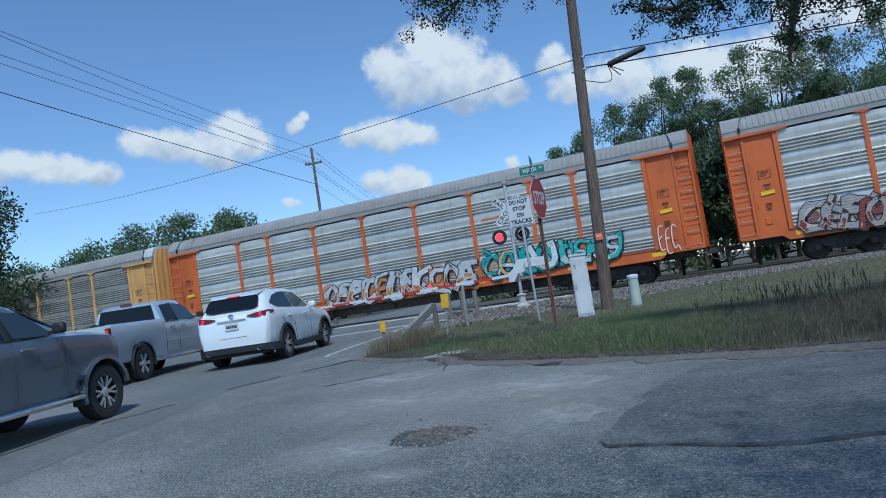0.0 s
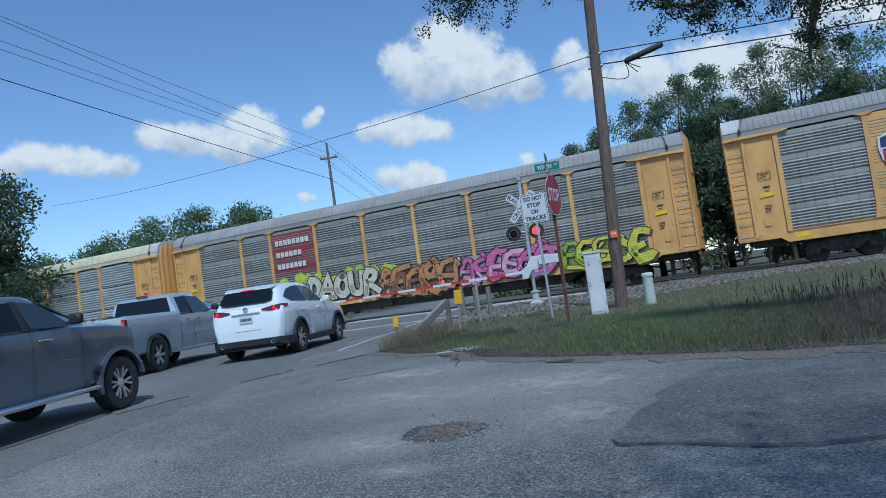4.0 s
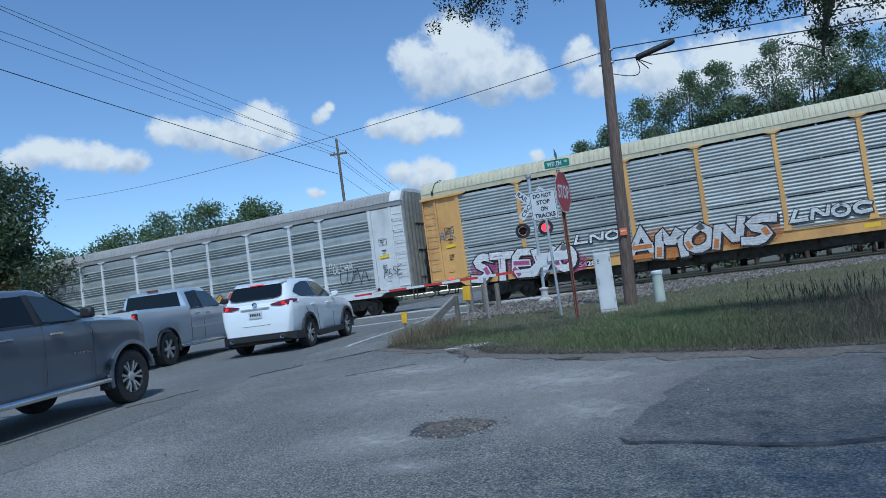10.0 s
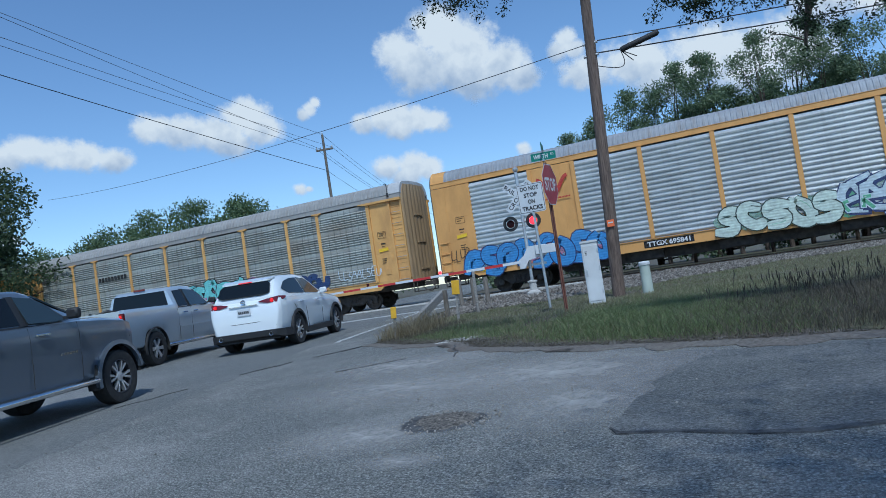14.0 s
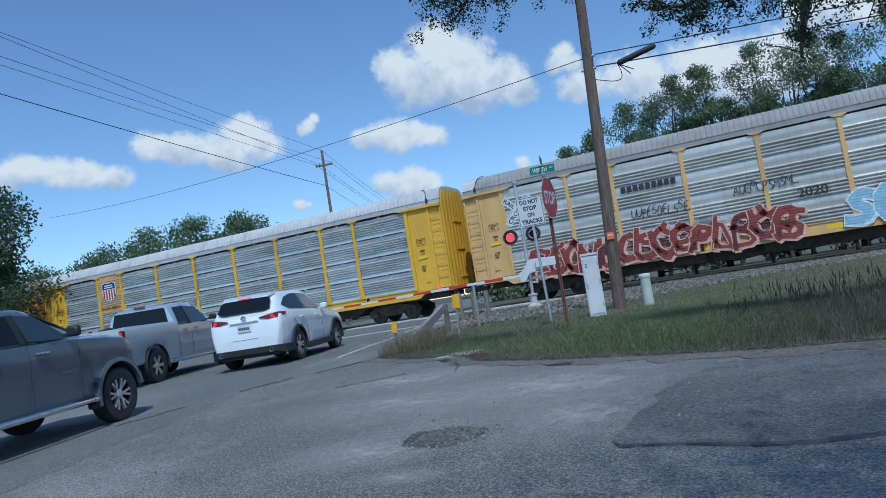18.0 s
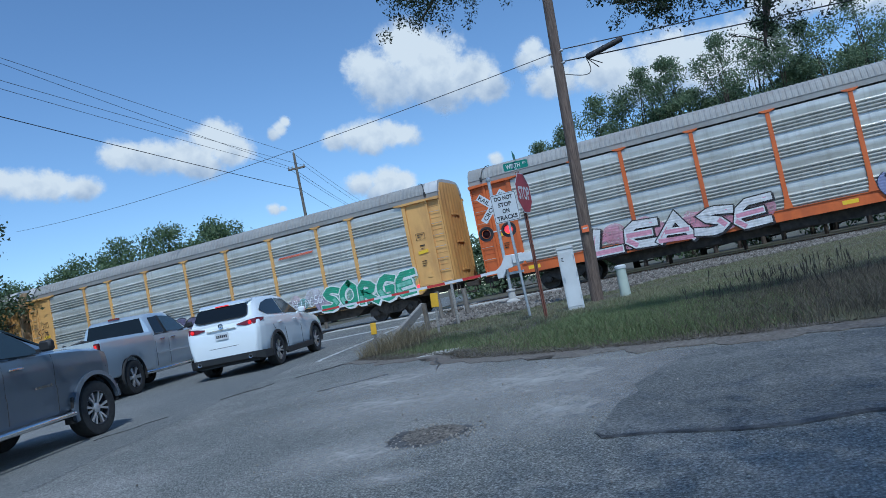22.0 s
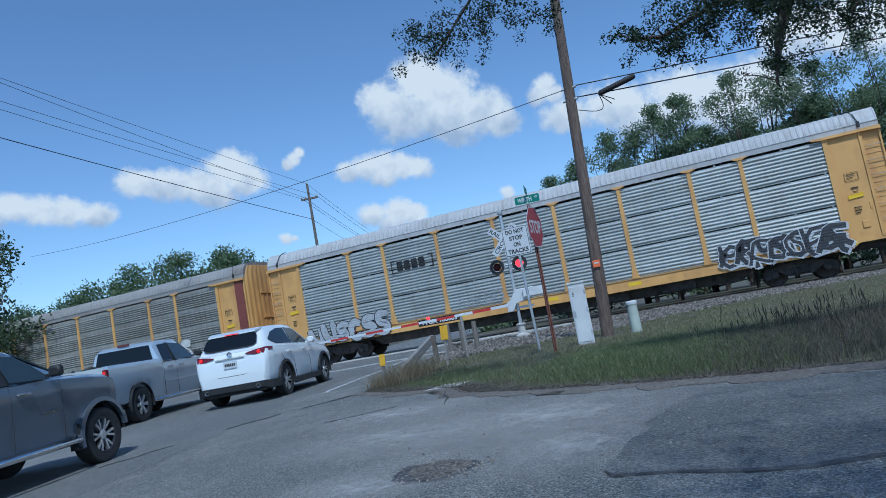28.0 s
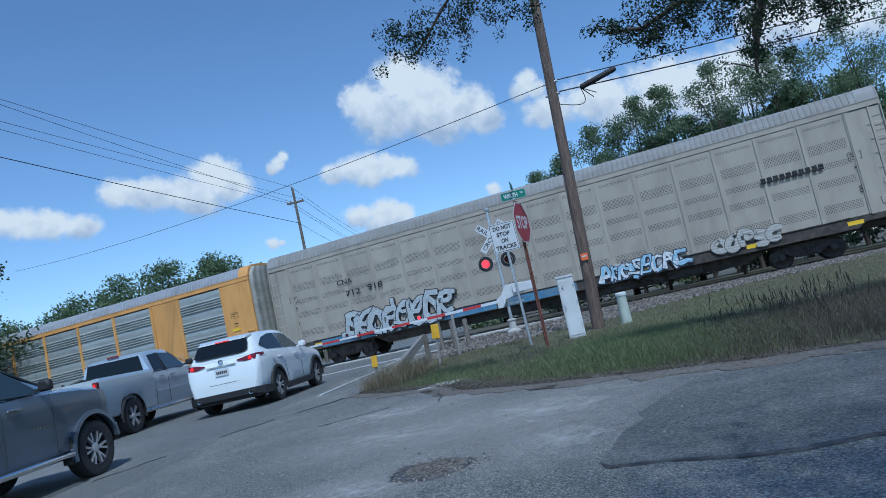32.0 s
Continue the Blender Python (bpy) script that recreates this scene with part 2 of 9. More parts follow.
# ---- mesh helpers ----
def bm_obj(name, bm, material, parent=None, label="", smooth=None):
    me = bpy.data.meshes.new(name)
    bm.to_mesh(me)
    bm.free()
    for m in (material if isinstance(material, (list, tuple)) else [material]):
        me.materials.append(m)
    if smooth is not None:
        for p in me.polygons:
            p.use_smooth = True
        me.set_sharp_from_angle(angle=radians(smooth))
    ob = new(name, me)
    if parent:
        ob.parent = parent
    if label:
        ob["label"] = label
    return ob


def part(name, bm, material, parent, label="", smooth=None):
    return bm_obj(name, bm, material, parent, label, smooth)


def share(name, me, material, parent, m=None, label=""):
    """One more part on a mesh that several parts use, in its own paint."""
    ob = new(name, me)
    ob.parent = parent
    if not len(me.materials):
        me.materials.append(None)
    ob.material_slots[0].link = "OBJECT"
    ob.material_slots[0].material = material
    if m is not None:
        ob.matrix_basis = m
    if label:
        ob["label"] = label
    return ob


def mesh_of(name, bm, smooth=None):
    me = bpy.data.meshes.new(name)
    bm.to_mesh(me)
    bm.free()
    me.materials.append(None)
    if smooth is not None:
        for p in me.polygons:
            p.use_smooth = True
        me.set_sharp_from_angle(angle=radians(smooth))
    return me


def thing(name, m, label, category, group="", kind=""):
    ob = new(name)
    ob.matrix_basis = m
    ob.empty_display_size = 0.2
    return tagged(ob, label, category, group, kind)


def box(bm, x0, x1, y0, y1, z0, z1, bev=0.0, m=None, mi=0):
    vs = [bm.verts.new((x, y, z)) for x in (x0, x1) for y in (y0, y1) for z in (z0, z1)]
    fs = []
    for q in ((0, 1, 3, 2), (4, 6, 7, 5), (0, 4, 5, 1), (2, 3, 7, 6), (0, 2, 6, 4), (1, 5, 7, 3)):
        f = bm.faces.new([vs[i] for i in q])
        f.material_index = mi
        fs.append(f)
    if bev:
        es = list({e for f in fs for e in f.edges})
        r = bmesh.ops.bevel(bm, geom=es, offset=bev, segments=1, affect="EDGES", profile=0.5)
        vs = list({v for f in r["faces"] for v in f.verts} | {v for v in vs if v.is_valid})
    if m is not None:
        for v in vs:
            if v.is_valid:
                v.co = m @ v.co
    return vs


def tube(bm, pts, radii, n=10, cap=True, mi=0):
    """A tapering tube along points."""
    pts = [Vector(p) for p in pts]
    if not isinstance(radii, (list, tuple)):
        radii = [radii] * len(pts)
    rings = []
    ref = None
    for i, p in enumerate(pts):
        d = (pts[min(i + 1, len(pts) - 1)] - pts[max(i - 1, 0)]).normalized()
        if ref is None:
            ref = Vector((1, 0, 0)) if abs(d.x) < 0.8 else Vector((0, 1, 0))
        a = (ref - d * ref.dot(d)).normalized()
        ref = a
        b = d.cross(a)
        rings.append([bm.verts.new(p + (a * math.cos(2 * math.pi * k / n) + b * math.sin(2 * math.pi * k / n)) * radii[i]) for k in range(n)])
    for r0, r1 in zip(rings, rings[1:]):
        for k in range(n):
            f = bm.faces.new((r0[k], r0[(k + 1) % n], r1[(k + 1) % n], r1[k]))
            f.material_index = mi
    if cap:
        bm.faces.new(rings[0][::-1]).material_index = mi
        bm.faces.new(rings[-1]).material_index = mi
    return rings


def lathe(bm, prof, n=24, axis="y", at=(0, 0, 0), mi=0, close=False, caps=True):
    """Turns a profile of (radius, along) round an axis."""
    at = Vector(at)
    rings = []
    for r, a in prof:
        ring = []
        for k in range(n):
            c, s = r * math.cos(2 * math.pi * k / n), r * math.sin(2 * math.pi * k / n)
            co = (c, a, s) if axis == "y" else ((c, s, a) if axis == "z" else (a, c, s))
            ring.append(bm.verts.new(at + Vector(co)))
        rings.append(ring)
    pairs = list(zip(rings, rings[1:])) + ([(rings[-1], rings[0])] if close else [])
    for r0, r1 in pairs:
        for k in range(n):
            bm.faces.new((r0[k], r0[(k + 1) % n], r1[(k + 1) % n], r1[k])).material_index = mi
    if not close and caps:
        bm.faces.new(rings[0][::-1]).material_index = mi
        bm.faces.new(rings[-1]).material_index = mi


def loft(bm, sections, cap=True, mi=0, ring=False):
    rows = [[bm.verts.new(p) for p in s] for s in sections]
    n = len(rows[0])
    for a, b in zip(rows, rows[1:]):
        for i in range(n if ring else n - 1):
            j = (i + 1) % n
            try:
                bm.faces.new((a[i], a[j], b[j], b[i])).material_index = mi
            except ValueError:
                pass
    if cap:
        for r in (rows[0][::-1], rows[-1]):
            try:
                bm.faces.new(r).material_index = mi
            except ValueError:
                pass
    return rows


def slab(bm, pts, y0, y1, mi=0):
    """A plate: an outline of (x, z) points between two depths."""
    a = [bm.verts.new((x, y0, z)) for x, z in pts]
    b = [bm.verts.new((x, y1, z)) for x, z in pts]
    n = len(pts)
    fs = [bm.faces.new(a), bm.faces.new(b[::-1])]
    for i in range(n):
        j = (i + 1) % n
        fs.append(bm.faces.new((a[j], a[i], b[i], b[j])))
    for f in fs:
        f.material_index = mi
    return a + b


def text_bm(bm, body, size, m, mi=0, bold=0.0, depth=0.0, wide=None, high=None):
    """Letters of the built-in font, as faces, with the middle of the line at the origin of m."""
    cu = bpy.data.curves.new("letters", "FONT")
    cu.body, cu.size, cu.offset, cu.extrude = body, size, bold, depth
    cu.align_x, cu.align_y, cu.resolution_u = "CENTER", "CENTER", 3
    ob = bpy.data.objects.new("letters", cu)
    scene.collection.objects.link(ob)
    me = bpy.data.meshes.new_from_object(ob.evaluated_get(bpy.context.evaluated_depsgraph_get()))
    bpy.data.objects.remove(ob)
    co = [v.co.copy() for v in me.vertices]
    if co and (wide or high):
        x0, x1 = min(c.x for c in co), max(c.x for c in co)
        y0, y1 = min(c.y for c in co), max(c.y for c in co)
        sx, sy = (wide / (x1 - x0) if wide else 1), (high / (y1 - y0) if high else 1)
        co = [Vector(((c.x - (x0 + x1) / 2) * sx, (c.y - (y0 + y1) / 2) * sy, c.z)) for c in co]
    vs = [bm.verts.new(m @ c) for c in co]
    for p in me.polygons:
        try:
            bm.faces.new([vs[i] for i in p.vertices]).material_index = mi
        except ValueError:
            pass
    bpy.data.meshes.remove(me)
    bpy.data.curves.remove(cu)
    return vs



# ---- ground, roads and track ----
TRACK_Y, RAIL_Z = 30.47, 0.55
GY, GZ = [0, 7.3, 13, 20, 28, 34, 60], [0.10, 0.27, 0.41, 0.46, 0.50, 0.50, 0.30]
EDGE_X = [-6.82, -5.68, -4.47, -3.9, -2.54, -1.1, 0.0, 0.8, 4, 12, 60]
EDGE_Y = [11.48, 10.62, 10.19, 9.34, 8.62, 8.03, 7.68, 7.55, 7.0, 6.2, 4.0]


def gz(y):
    return float(np.interp(y, GY, GZ))


def kerb_x(y):
    """The right-hand edge of the asphalt at a given y."""
    if y < 4.0:
        return 60.0
    if y < 11.48:
        return float(np.interp(-y, [-v for v in EDGE_Y], EDGE_X))
    return -6.82 - 0.287 * (y - 11.48)


def in_verge(x, y):
    return 3.5 < y < 27.6 and x > kerb_x(y)


def gravel_y(x):
    """Where the grass gives way to the gravel shoulder of the track."""
    return float(np.interp(x, [-8, -6, -3.4, 0.2, 4, 26], [16.6, 17.4, 18.6, 22.8, 24.4, 25.5])) + 0.5 * noise.noise(Vector((x * 0.9, 3.0, 0)))


def verge_z(x, y):
    d = min(1.0, max(0.0, (x - kerb_x(y)) * 0.5)) * min(1.0, max(0.0, (gravel_y(x) + 0.4 - y) * 0.5))
    return gz(y) + d * (0.07 + 0.06 * noise.noise(Vector((x * 0.35, y * 0.35, 2))) + 0.025 * noise.noise(Vector((x * 1.3, y * 1.3, 5))))


def ground():
    xs = [-2500, -900, -300, -120, -60] + list(np.arange(-40, 26, 0.75)) + [32, 60, 120, 300, 900, 2500]
    ys = [-2500, -900, -300, -100, -40, -15] + list(np.arange(-6, 40, 0.6)) + [46, 60, 120, 300, 900, 2500]
    bm = bmesh.new()
    rows = [[bm.verts.new((x, y, (verge_z(x, y) if in_verge(x, y) and x < 26 else gz(y)) - 0.02)) for x in xs] for y in ys]
    for a, b in zip(rows, rows[1:]):
        for i in range(len(xs) - 1):
            bm.faces.new((a[i], a[i + 1], b[i + 1], b[i]))
    return tagged(bm_obj("ground", bm, SOIL, smooth=60), "dry soil ground with sparse green growth", "ground", kind="structure")


def strip(name, y0, y1, left, right, lift, material, step=0.25, kind="structure", label="", category="", wob=0.0):
    bm = bmesh.new()
    rows = []
    y = y0
    while y <= y1 + 1e-6:
        x0, x1 = left(y), right(y)
        x1 += wob * noise.noise(Vector((x1 * 1.7, y * 1.7, 0.3)))
        n = 12
        rows.append([bm.verts.new((x0 + (x1 - x0) * i / n, y, gz(y) + lift)) for i in range(n + 1)])
        y += step if y < 45 else 8
    for a, b in zip(rows, rows[1:]):
        for i in range(len(a) - 1):
            bm.faces.new((a[i], a[i + 1], b[i + 1], b[i]))
    return tagged(bm_obj(name, bm, material, smooth=60), label, category, kind=kind)


def along(n, y):
    """x on the line at distance n from the main road's origin line."""
    return (n - 0.276 * y) / 0.961


ground()


def gravel_shoulder():
    bm = bmesh.new()
    rows = []
    for x in np.arange(-9.6, 40, 0.3):
        y0 = max(gravel_y(x), 11.48 - (x + 6.82) / 0.287 + 0.6 if x < -6.82 else 0)
        rows.append([bm.verts.new((x, y0 + (27.3 - y0) * k / 12, gz(y0 + (27.3 - y0) * k / 12) + (0.025 + 0.03 * noise.noise(Vector((x * 2, k * 1.1, 4))) if 0 < k else -0.02))) for k in range(13)])
    for a, b in zip(rows, rows[1:]):
        for k in range(12):
            bm.faces.new((a[k], b[k], b[k + 1], a[k + 1]))
    tagged(bm_obj("gravel_shoulder", bm, BALLAST, smooth=60), "pale gravel shoulder between the verge and the track", "gravel", kind="structure")


gravel_shoulder()
strip("side_road", -9, 28.4, lambda y: along(-17.5, y), kerb_x, 0.0, ASPHALT, wob=0.10, label="old grey asphalt of the side road junction", category="road")
strip("road", -60, 28.3, lambda y: along(-17.3, y), lambda y: along(-5.1 + 0.16 * noise.noise(Vector((y * 1.7, 0, 0))) + 0.07 * noise.noise(Vector((y * 6.0, 4, 0))), y), 0.003, ROADWAY, label="worn grey asphalt main road up to the crossing", category="road")
strip("road_beyond", 32.6, 140, lambda y: along(-17.3, y), lambda y: along(-5.0, y), 0.012, ROADWAY, label="main road going on beyond the tracks", category="road")


def ground_sheet(name, pts, lift, material, label, category, kind="structure", jag=0.0, sub=14):
    """A thin laid sheet with an uneven outline, following the ground."""
    P = []
    for i, (x, y) in enumerate(pts):
        x2, y2 = pts[(i + 1) % len(pts)]
        n = max(1, int(math.hypot(x2 - x, y2 - y) * sub))
        for k in range(n):
            a, b = x + (x2 - x) * k / n, y + (y2 - y) * k / n
            q = Vector((a * 3.1, b * 3.1, 1.7))
            P.append((a + jag * noise.noise(q), b + jag * noise.noise(q + Vector((9, 4, 2)))))
    bm = bmesh.new()
    bm.faces.new([bm.verts.new((a, b, 0)) for a, b in P])
    bmesh.ops.triangulate(bm, faces=bm.faces[:])
    rim = [e for e in bm.edges if e.is_boundary]
    low = [v for v in bmesh.ops.extrude_edge_only(bm, edges=rim)["geom"] if isinstance(v, bmesh.types.BMVert)]
    for v in bm.verts:
        v.co.z = gz(v.co.y) + lift
    for v in low:
        v.co.z -= lift + 0.01
    bmesh.ops.recalc_face_normals(bm, faces=bm.faces[:])
    return tagged(bm_obj(name, bm, material), label, category, kind=kind)


ground_sheet("asphalt_patch", [(-1.05, 4.58), (-1.0, 5.31), (-0.95, 5.9), (-0.88, 6.43), (-0.50, 7.22), (0.0, 7.20), (0.83, 7.02), (3.2, 6.3), (6.5, 5.3), (6.0, 3.2), (2.4, 3.78), (0.9, 4.32), (0.46, 4.44), (0.13, 4.33), (-0.22, 4.33), (-0.64, 4.44), (-0.98, 4.44)], 0.008, PATCH, "dark resurfaced asphalt patch", "road patch", jag=0.10)
ground_sheet("asphalt_patch", [(-1.5, 5.7), (-1.85, 6.6), (-1.70, 7.38), (-0.9, 7.42), (-0.5, 7.2), (-0.6, 5.4), (-1.1, 5.1)], 0.004, OLDPATCH, "older grey asphalt patch, worn at its edges", "road patch", jag=0.16)
ground_sheet("tar_seam", [(-1.06, 4.60), (-0.98, 4.45), (-0.64, 4.46), (-0.22, 4.36), (0.13, 4.37), (0.46, 4.47), (0.9, 4.36), (2.4, 3.80), (2.4, 3.76), (0.9, 4.29), (0.46, 4.41), (0.13, 4.30), (-0.22, 4.30), (-0.64, 4.42), (-1.0, 4.41)], 0.010, TAR, "dark cracked seam at a patch edge", "seam", jag=0.04)
for a, b, w in (((-8.4, 6.9), (-8.15, 8.0), 0.008), ((-8.0, 9.0), (-7.6, 10.0), 0.009), ((-7.4, 10.3), (-6.95, 11.2), 0.008), ((-4.5, 9.9), (-3.9, 8.6), 0.012), ((-5.6, 8.3), (-4.9, 8.9), 0.015)):
    d = (Vector(b) - Vector(a)).normalized()
    nx, ny = -d.y * w, d.x * w
    ground_sheet("road_crack", [(a[0] - nx, a[1] - ny), (b[0] - nx * .5, b[1] - ny * .5), (b[0] + nx * .5, b[1] + ny * .5), (a[0] + nx, a[1] + ny)], 0.0125, TAR, "dark crack in the asphalt", "crack", jag=0.10, sub=10)
for a, b, w, lab in (((-8.36, 12.47), (-9.5, 17.2), 0.05, "worn white edge line"), ((-9.9, 18.4), (-12.2, 26.3), 0.05, "worn white edge line"), ((-14.6, 20.6), (-8.6, 22.4), 0.25, "worn white stop line")):
    d = (Vector(b) - Vector(a)).normalized()
    nx, ny = -d.y * w, d.x * w
    ground_sheet("road_line", [(a[0] - nx, a[1] - ny), (b[0] - nx, b[1] - ny), (b[0] + nx, b[1] + ny), (a[0] + nx, a[1] + ny)], 0.0145, PAINT_LINE, lab, "road marking", jag=0.02, sub=8)
ground_sheet("drain_apron", [(-5.0, 10.25), (-4.45, 10.30), (-4.35, 10.75), (-4.85, 10.75)], 0.016, CONCRETE, "small pale concrete apron at the verge", "concrete apron", jag=0.05)


EDGE = [(x, y) for x, y in zip(EDGE_X, EDGE_Y) if x < 13]
ground_sheet("dirt_edge", [(x - 0.16 - 0.05 * (x > -1), y - 0.28 - 0.14 * (x > -1)) for x, y in EDGE] + [(x + 0.22, y + 0.30 + 0.12 * (x > 0)) for x, y in EDGE[::-1]], 0.011, DIRT, "brown dirt and litter along the asphalt edge", "dirt", jag=0.26, sub=7)


def dust():
    """Pale dust worn into the asphalt by turning wheels."""
    m = mat("pale_road_dust", (0.30, 0.297, 0.285), 0.95, col2=(0.43, 0.42, 0.40), scale=30, detail=10)
    nt = m.node_tree
    tc = nt.nodes["Texture Coordinate"]
    mp = nt.nodes.new("ShaderNodeMapping")
    g = nt.nodes.new("ShaderNodeTexGradient")
    g.gradient_type = "SPHERICAL"
    nt.links.new(tc.outputs["Object"], mp.inputs["Vector"])
    nt.links.new(mp.outputs["Vector"], g.inputs["Vector"])
    n = nt.nodes.new("ShaderNodeTexNoise")
    n.inputs["Scale"].default_value, n.inputs["Detail"].default_value, n.inputs["Roughness"].default_value = 5.0, 12.0, 0.75
    nt.links.new(tc.outputs["Object"], n.inputs["Vector"])
    k = nt.nodes.new("ShaderNodeMath")
    k.operation, k.use_clamp = "MULTIPLY", True
    r = nt.nodes.new("ShaderNodeMapRange")
    r.inputs["From Min"].default_value, r.inputs["From Max"].default_value, r.inputs["To Max"].default_value = 0.24, 0.74, 1.35
    nt.links.new(n.outputs["Fac"], r.inputs["Value"])
    nt.links.new(r.outputs["Result"], k.inputs[0])
    nt.links.new(g.outputs["Fac"], k.inputs[1])
    nt.links.new(k.outputs[0], nt.nodes["Principled BSDF"].inputs["Alpha"])
    for k_, (x, y, rx, ry) in enumerate(((-1.55, 5.5, .95, 1.2), (-3.6, 6.7, 2.2, 1.2), (-2.1, 6.9, 1.9, 1.5), (-2.35, 4.02, .42, .22), (-4.6, 8.3, 1.7, 1.2), (-3.0, 4.7, .9, .7))):
        bm = bmesh.new()
        bmesh.ops.create_grid(bm, x_segments=8, y_segments=8, size=1.0)
        for v in bm.verts:
            v.co.z = (gz(y + v.co.y * ry) + 0.0045 + 0.0006 * k_ - gz(y))
        ob = bm_obj("road_dust", bm, m)
        ob.matrix_basis = Matrix.Translation((x, y, gz(y))) @ Matrix.Diagonal((rx, ry, 1, 1))
        tagged(ob, "thin pale dust worn into the asphalt", "road dust", kind="structure")


dust()


def pothole():
    rng = random.Random(4)
    bm = bmesh.new()
    n, rings = 48, []
    for k in range(9):
        r = k / 8
        ring = []
        for i in range(n):
            a = 2 * math.pi * i / n
            w = 1 + 0.24 * noise.noise(Vector((math.cos(a) * 1.6, math.sin(a) * 1.6, 3))) + 0.10 * noise.noise(Vector((math.cos(a) * 5, math.sin(a) * 5, 8)))
            x, y = -2.50 + 0.35 * r * w * math.cos(a), 5.04 + 0.29 * r * w * math.sin(a)
            z = gz(y) + 0.009 + (0.016 * noise.noise(Vector((x * 24, y * 24, 0))) + (0.010 if k < 7 else 0.004) if 0 < k < 8 else -0.003)
            ring.append(bm.verts.new((x, y, z)))
        rings.append(ring)
    for k, (a, b) in enumerate(zip(rings, rings[1:])):
        for i in range(n):
            f = bm.faces.new((a[i], a[(i + 1) % n], b[(i + 1) % n], b[i]))
            f.material_index = 1 if k > (4 if 18 < i < 34 else 6) else 0
    bmesh.ops.remove_doubles(bm, verts=bm.verts[:], dist=0.0005)
    tagged(bm_obj("pothole", bm, [RUBBLE, TAR]), "shallow pothole full of broken aggregate with a dark broken rim", "pothole", kind="structure")
    bm = bmesh.new()
    for _ in range(170):
        a, r = rng.random() * 6.28, math.sqrt(rng.random()) * 1.25
        x, y, s = -2.46 + 0.36 * r * math.cos(a), 5.04 + 0.3 * r * math.sin(a), rng.uniform(0.005, 0.014)
        bmesh.ops.create_icosphere(bm, subdivisions=1, radius=s, matrix=pose(x, y, gz(y) + 0.012, rng.random() * 360, rng.random() * 360, 0) @ Matrix.Diagonal((1, 0.8, 0.6, 1)))
    tagged(bm_obj("loose_gravel", bm, STONE), "loose grey gravel round the pothole", "gravel", kind="stuff")
    bm = bmesh.new()
    for _ in range(260):
        x, y = rng.uniform(-7, 2.2), rng.uniform(3.2, 10.2)
        s = rng.uniform(0.004, 0.011)
        if x < kerb_x(y):
            bmesh.ops.create_icosphere(bm, subdivisions=1, radius=s, matrix=pose(x, y, gz(y) + 0.006 + s * 0.5, rng.random() * 360, 0, 0))
    tagged(bm_obj("road_grit", bm, STONE), "small stones strewn over the asphalt", "gravel", kind="stuff")


pothole()


